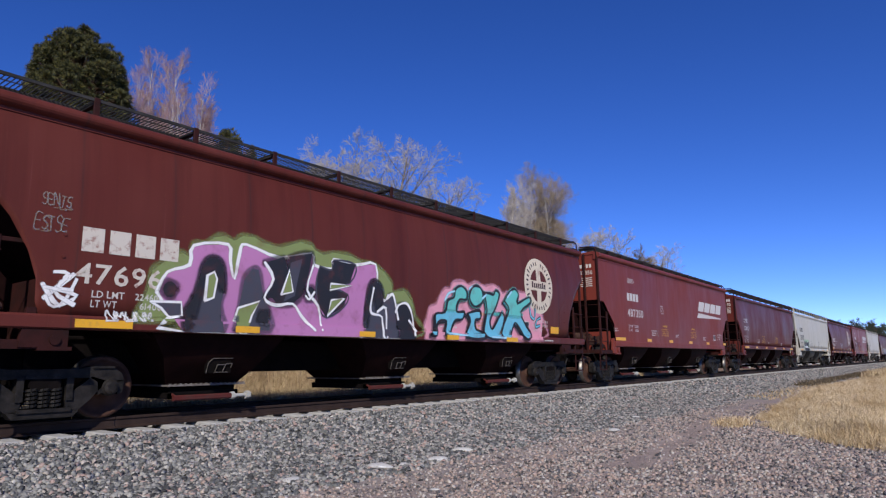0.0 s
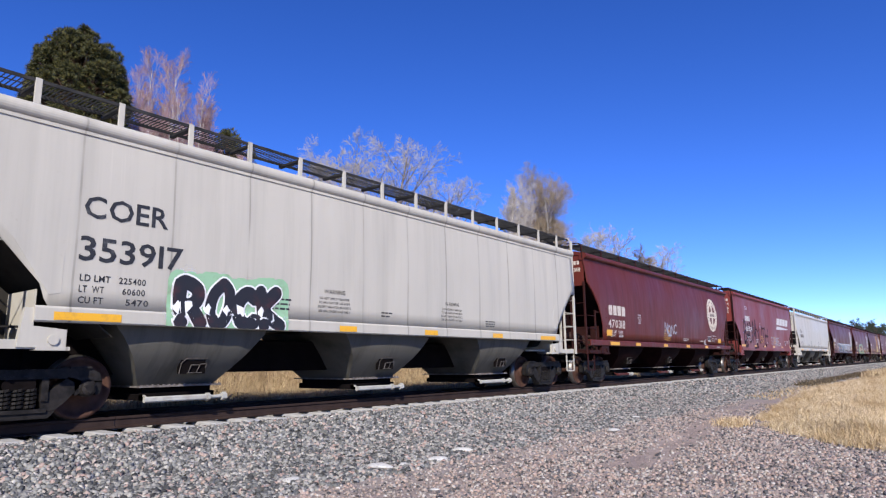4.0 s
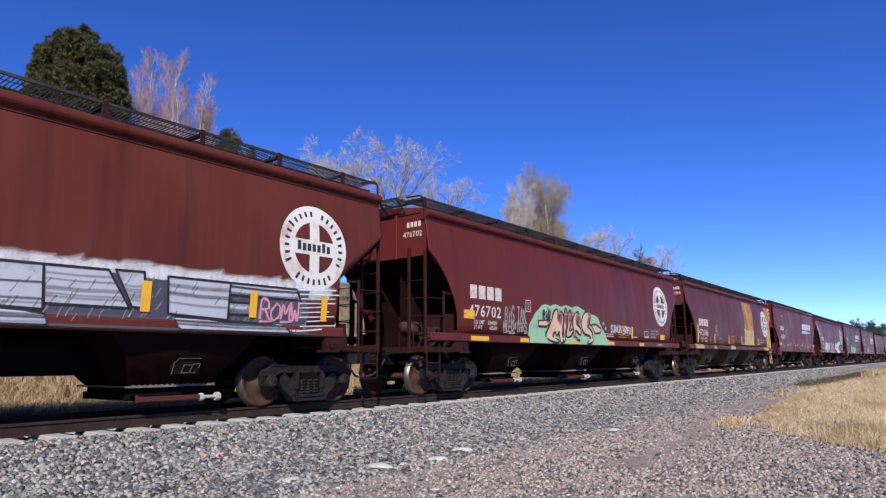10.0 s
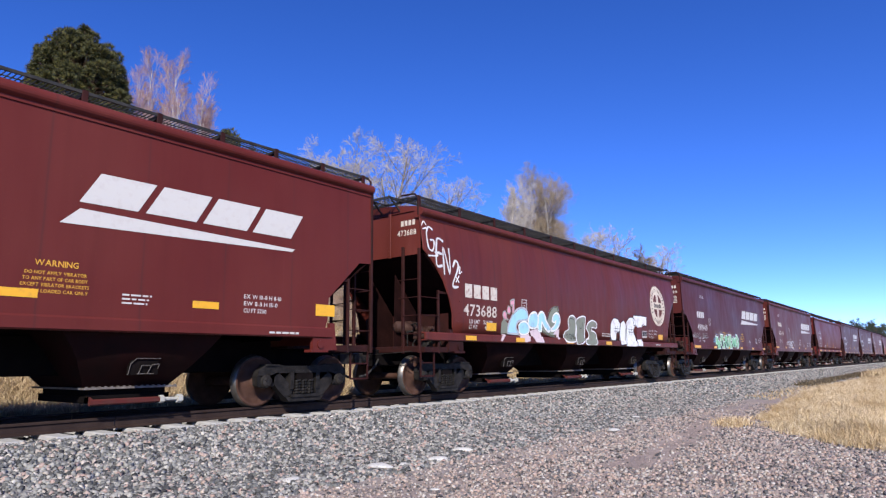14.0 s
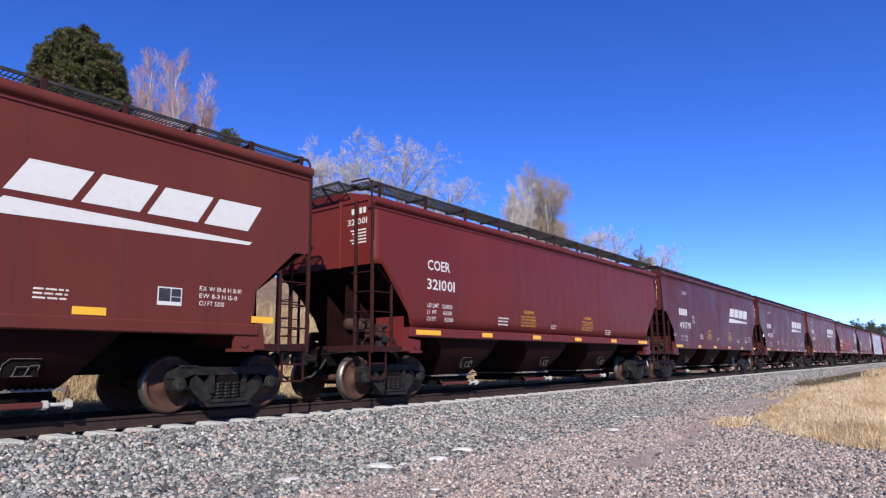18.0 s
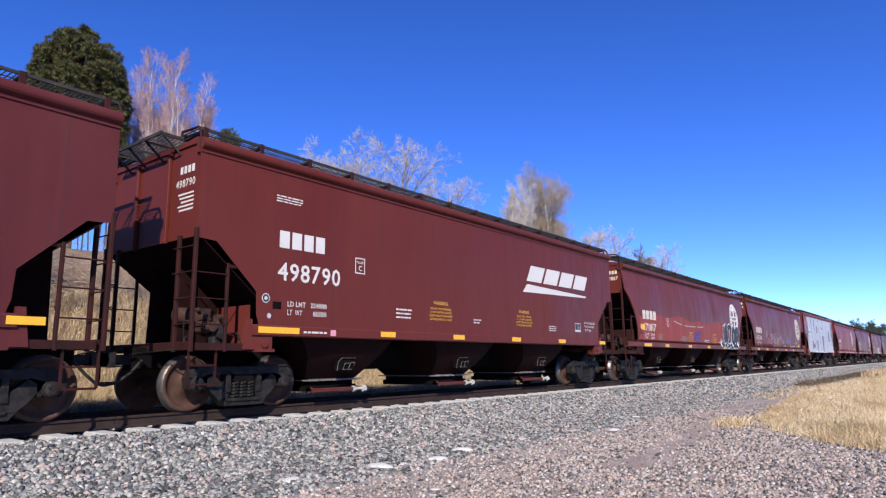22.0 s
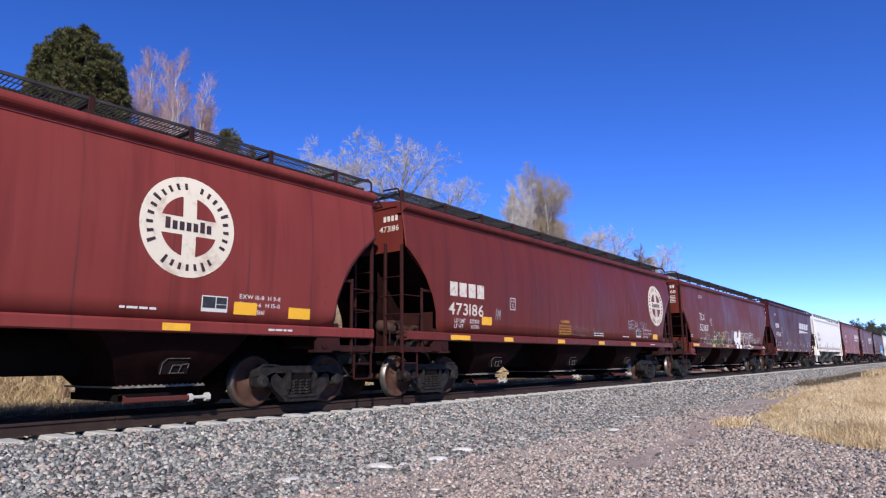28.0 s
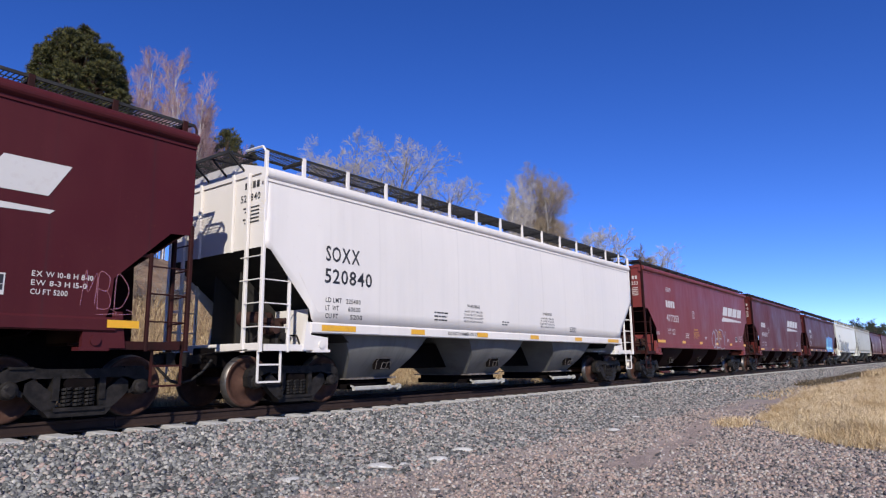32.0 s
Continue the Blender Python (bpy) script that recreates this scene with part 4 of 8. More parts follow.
M["cream"] = flat("cream_emblem_paint", (0.62, 0.55, 0.43), (0.30, 0.16, 0.11), 0.6, 0.6, 2.2)
M["emblem_white"] = flat("white_emblem_paint", (0.64, 0.61, 0.55), (0.30, 0.12, 0.10), 0.55, 0.6, 1.6)
M["old_white"] = flat("weathered_white_stencil", (0.56, 0.51, 0.44), (0.22, 0.07, 0.055), 0.85, 0.65, 9)
M["gold"] = flat("amber_stencil", (0.62, 0.33, 0.03), (0.25, 0.09, 0.04), 0.6, 0.6, 9)
SPRAY = {n: spray("spray_" + n, c) for n, c in {
    "pink": (0.46, 0.19, 0.39), "rose": (0.68, 0.30, 0.38), "olive": (0.20, 0.25, 0.085), "black": (0.014, 0.014, 0.018), "white": (0.76, 0.76, 0.76),
    "slate": (0.055, 0.055, 0.075), "cyan": (0.14, 0.47, 0.62), "teal": (0.12, 0.50, 0.46), "sky": (0.34, 0.62, 0.76), "silver": (0.42, 0.43, 0.47), "steel": (0.30, 0.35, 0.42),
    "green": (0.20, 0.47, 0.27), "mint": (0.27, 0.46, 0.28), "peach": (0.64, 0.42, 0.28), "grey": (0.30, 0.31, 0.28), "blue": (0.10, 0.22, 0.55), "scrawl": (0.030, 0.014, 0.016),
    "graphite": (0.10, 0.10, 0.125), "moss": (0.20, 0.215, 0.165), "violet": (0.08, 0.05, 0.22), "maroon": (0.11, 0.014, 0.016)}.items()}
SPRAY["ink"] = spray("spray_faded_black", (0.012, 0.010, 0.012), 0.3, 0.6, (0.05, 0.02, 0.02))
SPRAY["blush"] = spray("spray_blush", (0.62, 0.50, 0.52))
SPRAY["wine"] = spray("spray_wine", (0.22, 0.045, 0.06))
SPRAY["panel"] = spray("spray_panel_silver", (0.37, 0.38, 0.42), 0.3, 0.5, (0.26, 0.26, 0.29))

GLYPHS = {
    "A": "0,0 .45,1 .55,1 1,0|.2,.38 .8,.38", "B": "0,0 0,1 .7,.95 .8,.75 .6,.55 0,.5|.6,.55 .95,.3 .75,.03 0,0", "C": "1,.85 .6,1 .15,.8 0,.45 .2,.1 .65,0 1,.15",
    "D": "0,0 0,1 .6,.9 1,.5 .6,.1 0,0", "E": "1,1 0,1 0,0 1,0|0,.52 .75,.52", "F": "1,1 0,1 0,0|0,.55 .7,.55", "G": "1,.85 .5,1 .05,.65 .1,.2 .5,0 .95,.15 .95,.45 .55,.45",
    "H": "0,0 0,1|1,0 1,1|0,.5 1,.5", "I": ".5,0 .5,.68|.5,.92 .5,1", "J": "1,1 .95,.2 .5,0 .05,.2", "V": "0,1 .5,0 1,1", "Q": ".5,1 0,.5 .5,0 1,.5 .5,1|.6,.3 1,0", "K": "0,0 0,1|.95,1 .1,.48 1,0", "L": "0,1 0,0 .9,.05", "M": "0,0 .1,1 .5,.35 .9,1 1,0",
    "N": "0,0 .05,1 .95,0 1,1", "O": ".5,1 .1,.75 0,.4 .3,.03 .7,.03 1,.4 .9,.8 .5,1", "P": "0,0 0,1 .75,.95 .95,.7 .7,.45 0,.42", "R": "0,0 0,1 .75,.95 .9,.7 .6,.48 0,.45|.5,.46 1,0",
    "S": ".95,.85 .5,1 .05,.8 .2,.55 .8,.45 .95,.2 .5,0 .05,.12", "T": "0,1 1,.97|.5,1 .48,0", "U": "0,1 .05,.25 .4,0 .8,.1 1,.4 1,1", "W": "0,1 .25,0 .5,.65 .75,0 1,1",
    "X": "0,0 1,1|0,1 1,0", "Y": "0,1 .5,.5 1,1|.5,.5 .45,0", "Z": "0,1 1,1 0,0 1,0", "2": "0,.8 .4,1 .9,.8 .1,.05 1,0", "7": "0,1 1,1 .4,0", "0": ".5,1 .1,.7 .1,.3 .5,0 .9,.3 .9,.7 .5,1",
    "9": ".9,.7 .5,.5 .1,.7 .5,1 .9,.7 .7,0", "*": ".2,.3 .8,.7|.2,.7 .8,.3|.5,.2 .5,.8", "'": ".3,1 .3,.75|.7,1 .7,.75"}


def glyph(ch):
    return [[tuple(float(v) for v in p.split(",")) for p in s.split()] for s in GLYPHS[ch].split("|")]


def depth(kind, z):
    """How far the near side stands out at the height z, side sill included."""
    d = kind.side(max(z, kind.sill_top))
    return max(d, 1.622) if z < kind.sill_top + 0.02 else d


class Decal:
    """Flat paint laid on a wagon's near side, following its curve."""
    def __init__(self, kind, off):
        self.kind, self.off, self.v, self.f, self.n, self.cover = kind, off, [], [], 0, []

    def at(self, x, z, lift=0.0):
        z = min(max(z, self.kind.sill_low + 0.008), self.kind.eave - 0.05)
        return (x, -(depth(self.kind, z) + self.off + lift), z)

    def rect(self, x0, x1, z0, z1, slant=0.0, fine=0.25):
        """An upright panel, its top shifted by slant."""
        n = max(1, int((z1 - z0) / fine + 0.99))
        o = len(self.v)
        for j in range(n + 1):
            t = j / n
            z = z0 + (z1 - z0) * t
            self.v += [self.at(x0 + slant * t, z), self.at(x1 + slant * t, z)]
        self.f += [(o + 2 * j, o + 2 * j + 1, o + 2 * j + 3, o + 2 * j + 2) for j in range(n)]
        return self

    def ring(self, x, z, r0, r1, a0=0.0, a1=360.0, n=48):
        m = max(1, int((r1 - r0) / 0.18 + 0.99))
        k = max(2, int(n * (a1 - a0) / 360))
        o = len(self.v)
        for j in range(m + 1):
            r = r0 + (r1 - r0) * j / m
            for i in range(k + 1):
                a = radians(a0 + (a1 - a0) * i / k)
                self.v.append(self.at(x + r * math.cos(a), z + r * math.sin(a)))
        self.f += [(o + j * (k + 1) + i, o + j * (k + 1) + i + 1, o + (j + 1) * (k + 1) + i + 1, o + (j + 1) * (k + 1) + i) for j in range(m) for i in range(k)]
        return self

    def stroke(self, pts, w, cap=True):
        """A broad brush line through pts, each piece a hair above the last."""
        for (xa, za), (xb, zb) in zip(pts, pts[1:]):
            d = math.hypot(xb - xa, zb - za)
            if d < 1e-5:
                continue
            k = max(1, int(d / 0.22 + 0.99))
            nx, nz = -(zb - za) / d * w / 2, (xb - xa) / d * w / 2
            self.n += 1
            lift = 0.00009 * (self.n % 41)
            o = len(self.v)
            for i in range(k + 1):
                x, z = xa + (xb - xa) * i / k, za + (zb - za) * i / k
                self.v += [self.at(x + nx, z + nz, lift), self.at(x - nx, z - nz, lift)]
            self.f += [(o + 2 * i, o + 2 * i + 1, o + 2 * i + 3, o + 2 * i + 2) for i in range(k)]
        if cap:
            for x, z in pts:
                self.n += 1
                lift = 0.00009 * (self.n % 41)
                o = len(self.v)
                self.v += [self.at(x + w / 2 * math.cos(a), z + w / 2 * math.sin(a), lift) for a in np.linspace(0, 2 * math.pi, 10, endpoint=False)]
                self.f.append(tuple(range(o, o + 10)))
        return self

    def spray(self, pts, w, rnd, thick=1.0):
        """A sprayed line with soft edges: full paint in the middle, thinning outwards and at both ends."""
        p = [np.array(q, float) for q in pts]
        n = len(p)
        if n < 2:
            return self
        ends = [p[0] - (p[1] - p[0]) / (np.linalg.norm(p[1] - p[0]) + 1e-6) * w * 0.55] + p + [p[-1] + (p[-1] - p[-2]) / (np.linalg.norm(p[-1] - p[-2]) + 1e-6) * w * 0.55]
        self.n += 1
        lift = 0.0002 * (self.n % 23)
        o = len(self.v)
        ph = rnd.uniform(0, 6)
        for i, q in enumerate(ends):
            a, b_ = ends[max(0, i - 1)], ends[min(len(ends) - 1, i + 1)]
            d = (b_ - a) / (np.linalg.norm(b_ - a) + 1e-6)
            ww = w * (1 + 0.22 * math.sin(ph + i * 0.9))
            for u, c in ((-1.0, 0.0), (-0.52, 0.80), (0.0, 1.0), (0.52, 0.80), (1.0, 0.0)):
                self.v.append(self.at(q[0] - d[1] * u * ww * 0.78, q[1] + d[0] * u * ww * 0.78, lift))
                self.cover.append(0.0 if i in (0, len(ends) - 1) else c * thick)
        self.f += [(o + 5 * i + j, o + 5 * i + j + 1, o + 5 * i + j + 6, o + 5 * i + j + 5) for i in range(len(ends) - 1) for j in range(4)]
        return self

    def quad(self, a, b_, c, e, n=4):
        """A four-cornered field with straight edges, bent to the side."""
        o = len(self.v)
        for i in range(n + 1):
            for j in range(n + 1):
                s, t = i / n, j / n
                self.v.append(self.at(*[(p * (1 - s) + q * s) * (1 - t) + (r_ * (1 - s) + w * s) * t for p, q, r_, w in zip(a, b_, e, c)]))
        self.f += [(o + i * (n + 1) + j, o + (i + 1) * (n + 1) + j, o + (i + 1) * (n + 1) + j + 1, o + i * (n + 1) + j + 1) for i in range(n) for j in range(n)]
        return self

    def poly(self, pts, step=0.16):
        """A painted field of any outline, cut into level strips so that it follows the side's curve."""
        lo, hi = min(p[1] for p in pts), max(p[1] for p in pts)
        n = max(1, int((hi - lo) / step + 0.99))
        # level cuts, with two close together where the side sill stands out
        cuts = sorted([lo + (hi - lo) * k / n for k in range(n + 1)] + [z for z in (self.kind.sill_top + 0.0195, self.kind.sill_top + 0.0225) if lo < z < hi])
        for za_, zb_ in zip(cuts, cuts[1:]):
            ring = list(pts)
            for lim, s in ((za_, 1), (zb_, -1)):
                cut = []
                for (xa, za), (xb, zb) in zip(ring, ring[1:] + ring[:1]):
                    ia, ib = (za - lim) * s >= 0, (zb - lim) * s >= 0
                    if ia:
                        cut.append((xa, za))
                    if ia != ib:
                        t = (lim - za) / (zb - za)
                        cut.append((xa + (xb - xa) * t, lim))
                ring = cut
                if len(ring) < 3:
                    break
            if len(ring) < 3:
                continue
            o = len(self.v)
            self.v += [self.at(*p) for p in ring]
            self.f += [tuple(o + j for j in q) for q in tessellate_polygon([[Vector((x, z, 0)) for x, z in ring]])]
        return self

    def text(self, s, x, z, h, width=None):
        """Lettering in the built-in font, its capitals h high."""
        v, f, w, hh = text_shape(s)
        sz = h / hh
        sx = width / w if width else sz
        o = len(self.v)
        self.v += [self.at(x + a * sx, z + b_ * sz) for a, b_ in v]
        self.f += [tuple(i + o for i in q) for q in f]
        return self

    def make(self, name, mat, car, label=""):
        if not self.f:
            return None
        me = bpy.data.meshes.new(name)
        me.from_pydata(self.v, [], self.f)
        if len(self.cover) == len(self.v):
            me.attributes.new("cover", "FLOAT", "POINT").data.foreach_set("value", self.cover)
        return put(name, me, mat, car, None, label)


MIST = {}


def mist(color):
    """Sprayed paint whose coverage thins out at the edges of the line."""
    if color not in MIST:
        m = SPRAY[color].copy()
        m.name = "soft_" + SPRAY[color].name
        nodes, links = m.node_tree.nodes, m.node_tree.links
        at = nodes.new("ShaderNodeAttribute")
        at.attribute_name = "cover"
        speck = ramp(nodes, links, noise_node(nodes, links, 55, 4, 0.7), [(0.35, grey(0.72)), (0.65, grey(1.0))])
        fac = maths(nodes, links, "MULTIPLY", at.outputs["Fac"], speck)
        clear, both = nodes.new("ShaderNodeBsdfTransparent"), nodes.new("ShaderNodeMixShader")
        links.new(fac, both.inputs[0])
        links.new(clear.outputs[0], both.inputs[1])
        links.new(nodes["Principled BSDF"].outputs[0], both.inputs[2])
        links.new(both.outputs[0], nodes["Material Output"].inputs[0])
        MIST[color] = m
    return MIST[color]


def smooth_line(pts, n=4):
    """Round off a polyline."""
    out = []
    for i in range(len(pts) - 1):
        p0, p1, p2, p3 = pts[max(0, i - 1)], pts[i], pts[i + 1], pts[min(len(pts) - 1, i + 2)]
        for k in range(n):
            t = k / n
            out.append(tuple(0.5 * (2 * b_ + (c - a) * t + (2 * a - 5 * b_ + 4 * c - d) * t * t + (3 * b_ - a - 3 * c + d) * t ** 3) for a, b_, c, d in zip(p0, p1, p2, p3)))
    return out + [pts[-1]]


def tag(i, text, x0, x1, z0, z1, color, w=0.05, seed=1, soft=True, slope=0.0, off=0.012, thick=1.0):
    """A quick one-line signature."""
    car, kind, keys = BUILT[i]
    r = random.Random(seed)
    d = Decal(kind, off)
    n = len(text)
    for k, ch in enumerate(text):
        if ch == " ":
            continue
        a, e = x0 + (x1 - x0) * (k + 0.08) / n, x0 + (x1 - x0) * (k + 0.92) / n
        zz0, zz1 = z0 + r.uniform(-0.06, 0.08) * (z1 - z0) + slope * k / n, z1 + r.uniform(-0.15, 0.05) * (z1 - z0) + slope * k / n
        lean = r.uniform(-0.05, 0.12) * (z1 - z0)
        for s in glyph(ch):
            pts = [(a + (e - a) * u + lean * t, zz0 + (zz1 - zz0) * t) for u, t in s]
            wob = [(x + r.gauss(0, 0.03) * (e - a), z + r.gauss(0, 0.03) * (zz1 - zz0)) for x, z in pts]
            d.spray(smooth_line(wob, 5) if soft else smooth_line(wob, 2), w * r.uniform(0.8, 1.2), r, thick)
        if soft and r.random() < 0.3:
            # a flourish off the letter's foot
            d.spray(smooth_line([(e, zz0), (e + (e - a) * 0.4, zz0 - 0.12 * (zz1 - zz0)), (a, zz0 - 0.18 * (zz1 - zz0))], 5), w * 0.8, r, thick)
    return d.make("graffiti_tag", mist(color), car, "hand-sprayed scrawl")


def spur(pts, e):
    """The line made longer by e at both ends."""
    out = [Vector((*p, 0)) for p in pts]
    out[0] = out[0] + (out[0] - out[1]).normalized() * e
    out[-1] = out[-1] + (out[-1] - out[-2]).normalized() * e
    return [(p.x, p.y) for p in out]


def piece(i, text, x0, x1, z0, z1, fills, outline="white", halo=None, w=0.26, edge=0.05, shadow=None, seed=1, round_=False, inner=None, arch=0.0, core=None):
    """Large block graffiti: a cloud, an outline, filled letters, inner shading."""
    car, kind, keys = BUILT[i]
    r = random.Random(seed)
    n = len(text)
    lines = []
    for k, ch in enumerate(text):
        if ch == " ":
            continue
        cw = (x1 - x0) / n
        a, e = x0 + cw * k + w * 0.45, x0 + cw * (k + 1) - w * 0.35
        fall = arch * abs((k + 0.5) / n * 2 - 1) ** 2.2 * (z1 - z0)
        zz0, zz1 = z0 + w / 2 + r.uniform(0, 0.06) * (z1 - z0), z1 - fall - w / 2 - r.uniform(0, 0.14) * (z1 - z0)
        lean = r.uniform(-0.12, 0.16) * (z1 - z0)
        for s in glyph(ch):
            pts = [(a + (e - a) * u + lean * (t - 0.3), zz0 + (zz1 - zz0) * t) for u, t in s]
            lines.append((smooth_line(pts, 3) if round_ else pts, w * r.uniform(0.8, 1.2), k))
    if halo:
        d = Decal(kind, 0.004)
        for k in range(n * 5):
            x = x0 + (x1 - x0) * (k + 0.5) / (n * 5)
            rr = r.uniform(0.14, 0.24) * (z1 - z0)
            fall = arch * abs((k + 0.5) / (n * 5) * 2 - 1) ** 2.2 * (z1 - z0)
            d.stroke([(x, z0 + 0.02), (x, z1 - fall - rr + r.uniform(-0.1, 0.45) * rr)], rr * 2)
        d.make("graffiti_cloud", SPRAY[halo], car)
    if core:
        d = Decal(kind, 0.0085)
        for k in range(n * 4):
            u = (k + 0.5) / (n * 4)
            fall = arch * abs(u * 2 - 1) ** 2.2 * (z1 - z0)
            d.stroke([(x0 + (x1 - x0) * u, z0), (x0 + (x1 - x0) * u, z1 - 0.12 - fall - r.uniform(0, 0.18))], (x1 - x0) / (n * 4) * 1.3, False)
        d.make("graffiti_ground", SPRAY[core], car)
    d = Decal(kind, 0.0022)
    for pts, ww, k in lines:
        d.spray(smooth_line(pts, 2), ww + 2.4 * edge + 0.02, r, 0.35)
    d.make("overspray", mist(outline), car)
    if shadow:
        d = Decal(kind, 0.009)
        for pts, ww, k in lines:
            d.stroke([(x - 0.09, z - 0.05) for x, z in pts], ww + edge, round_)
        d.make("graffiti_shadow", SPRAY[shadow], car)
    d = Decal(kind, 0.014)
    for pts, ww, k in lines:
        d.stroke(pts if round_ else spur(pts, edge), ww + 2 * edge, round_)
    d.make("graffiti_outline", SPRAY[outline], car)
    for q, fill in enumerate(fills):
        d = Decal(kind, 0.020 + 0.001 * q)
        for pts, ww, k in lines:
            if k % len(fills) == q:
                d.stroke(pts, ww, round_)
        d.make("graffiti_letter_fill", keys["body"] if fill == "body" else SPRAY[fill], car)
    if inner:
        d = Decal(kind, 0.026)
        for pts, ww, k in lines:
            c = (sum(p[0] for p in pts) / len(pts), sum(p[1] for p in pts) / len(pts))
            d.stroke([(c[0] + (x - c[0]) * 0.9, z0 + (z - z0) * 0.55) for x, z in pts], ww * 0.5, round_)
        d.make("graffiti_shading", SPRAY[inner], car)


def wash(i, x0, x1, z0, z1, mat, name, label, ragged=0.12, seed=1, off=0.003):
    """A broad stain or painted-over area with an uneven edge."""
    car, kind, keys = BUILT[i]
    r = random.Random(seed)
    d = Decal(kind, off)
    nx, nz = max(3, int((x1 - x0) / 0.12)), max(3, int((z1 - z0) / 0.18))
    ph = [r.uniform(0, 6) for _ in range(4)]
    for a in range(nx + 1):
        u = a / nx
        zt = z1 - ragged * (0.5 + 0.5 * math.sin(ph[0] + u * 9) * math.sin(ph[1] + u * 23))
        for c in range(nz + 1):
            t = c / nz
            low = max(z0, kind.low(x0 + (x1 - x0) * u) + 0.015) if z0 > kind.sill_top else z0
            z = low + (max(zt, low) - low) * t
            shift = ragged * 0.5 * math.sin(ph[2] + t * 11) * (u - 0.5) * 2
            d.v.append(d.at(x0 + (x1 - x0) * u + shift, z))
    d.f = [(a * (nz + 1) + c, (a + 1) * (nz + 1) + c, (a + 1) * (nz + 1) + c + 1, a * (nz + 1) + c + 1) for a in range(nx) for c in range(nz)]
    return d.make(name, mat, car, label)


def emblem(i, x, z=2.95, r=0.82, mat="cream"):
    """A pale disc with four dark quarter panels and a ring of short bars in place of lettering."""
    car, kind, keys = BUILT[i]
    Decal(kind, 0.006).ring(x, z, 0.0, r).make("emblem", M[mat], car, "round pale emblem with a cross in it")
    body = keys["body"]
    # dark quarters between the arms of the cross
    for sx, sz in ((1, 1), (-1, 1), (-1, -1), (1, -1)):
        turn = [radians(v) for v in np.linspace(17, 76, 9)]
        edge = [(0.145, 0.175)] + [(0.60 * math.cos(v), 0.60 * math.sin(v)) for v in turn]
        Decal(kind, 0.010).poly([(x + sx * r * u, z + sz * r * w) for u, w in edge]).make("emblem_quarter", body, car)
    d = Decal(kind, 0.010)
    for k, a in enumerate(list(np.linspace(205, -25, 20)) + list(np.linspace(235, 305, 7))):
        if k == 10:
            continue
        d.ring(x, z, r * 0.74, r * (0.87 if k % 5 else 0.92), a - 2.2, a + 2.2, 180)
    d.make("emblem_lettering", M["ink"] if mat != "cream" else SPRAY["scrawl"], car)
    d = Decal(kind, 0.012)
    for k in range(7):
        d.rect(x - r * 0.50 + r * 0.145 * k, x - r * 0.50 + r * 0.145 * k + r * 0.10, z - r * 0.09, z + r * (0.08 if k not in (0, 5) else 0.13))
    d.make("emblem_lettering", M["ink"] if mat != "cream" else SPRAY["scrawl"], car)


def wedge(i, x0=10.9, z0=2.72, w=4.25, h=0.78, mat="white"):
    """The slanted company device: four leaning blocks over a tapering bar."""
    car, kind, keys = BUILT[i]
    d = Decal(kind, 0.006)
    bw = w * 0.198
    for k in range(4):
        xa = x0 + w * 0.055 + k * w * 0.226
        d.rect(xa, xa + bw, z0 + h * 0.43, z0 + h * 1.03, 0.27 * w / 4.25)
    d.make("company_device", M[mat], car, "white slanted company device")
    d = Decal(kind, 0.006)
    o = len(d.v)
    d.v += [d.at(x0, z0), d.at(x0 + w * 0.94, z0 + h * 0.12), d.at(x0 + w * 0.955, z0 + h * 0.19), d.at(x0 + w * 0.06, z0 + h * 0.31)]
    d.f.append((0, 1, 2, 3))
    d.make("company_device_bar", M[mat], car)


def marks(i, x, z, h, w, mat, n=4, slab=False):
    """Owner's mark as plain blocks."""
    car, kind, keys = BUILT[i]
    bw = w / n
    for k in range(n):
        Decal(kind, 0.006).rect(x + bw * k, x + bw * (k + 0.80), z + h * 0.02, z + h * 0.98).make("owner_mark", M[mat], car, "plain block in place of the owner's mark")


def bars(i, x, z, w, rows, mat, step=0.075, h=0.035, seed=0, name="stencil_line", off=0.006):
    """Small print as plain bars."""
    if i >= 28:
        return
    car, kind, keys = BUILT[i]
    r = random.Random(seed + int(x * 10))
    for k in range(rows):
        d = Decal(kind, off)
        xx, end = x, x + w * r.uniform(0.85, 1.0)
        while xx < end - 0.02:
            ww = min(r.uniform(0.06, 0.17), end - xx)
            d.rect(xx, xx + ww, z - k * step, z - k * step + h)
            xx += ww + 0.025
        d.make(name, M[mat], car)


def words(i, s, x, z, h, mat, width=None, name="stencil"):
    car, kind, keys = BUILT[i]
    if i >= 28 and h < 0.09:
        return None
    return Decal(kind, 0.006).text(s, x, z, h, width).make(name, M[mat], car)


def reflectors(i, xs, z, w=0.46, h=0.115, long_first=0.9, mat="yellow", upright=False):
    car, kind, keys = BUILT[i]
    for k, x in enumerate(xs):
        ww = long_first if k == 0 and long_first else w
        Decal(kind, 0.007).rect(x, x + ww, z, z + h, 0.0, 0.1).make("reflector", M[mat], car, "yellow reflective strip")


def plate(i, x, z, mat="white"):
    car, kind, keys = BUILT[i]
    d = Decal(kind, 0.006)
    for a in ((x, x + 0.28, z, z + 0.022), (x, x + 0.28, z + 0.308, z + 0.33), (x, x + 0.022, z + 0.022, z + 0.308), (x + 0.258, x + 0.28, z + 0.022, z + 0.308)):
        d.rect(*a)
    d.make("plate_frame", M[mat], car)
    words(i, "PLATE", x + 0.05, z + 0.21, 0.05, mat, 0.18)
    words(i, "C", x + 0.10, z + 0.06, 0.11, mat)


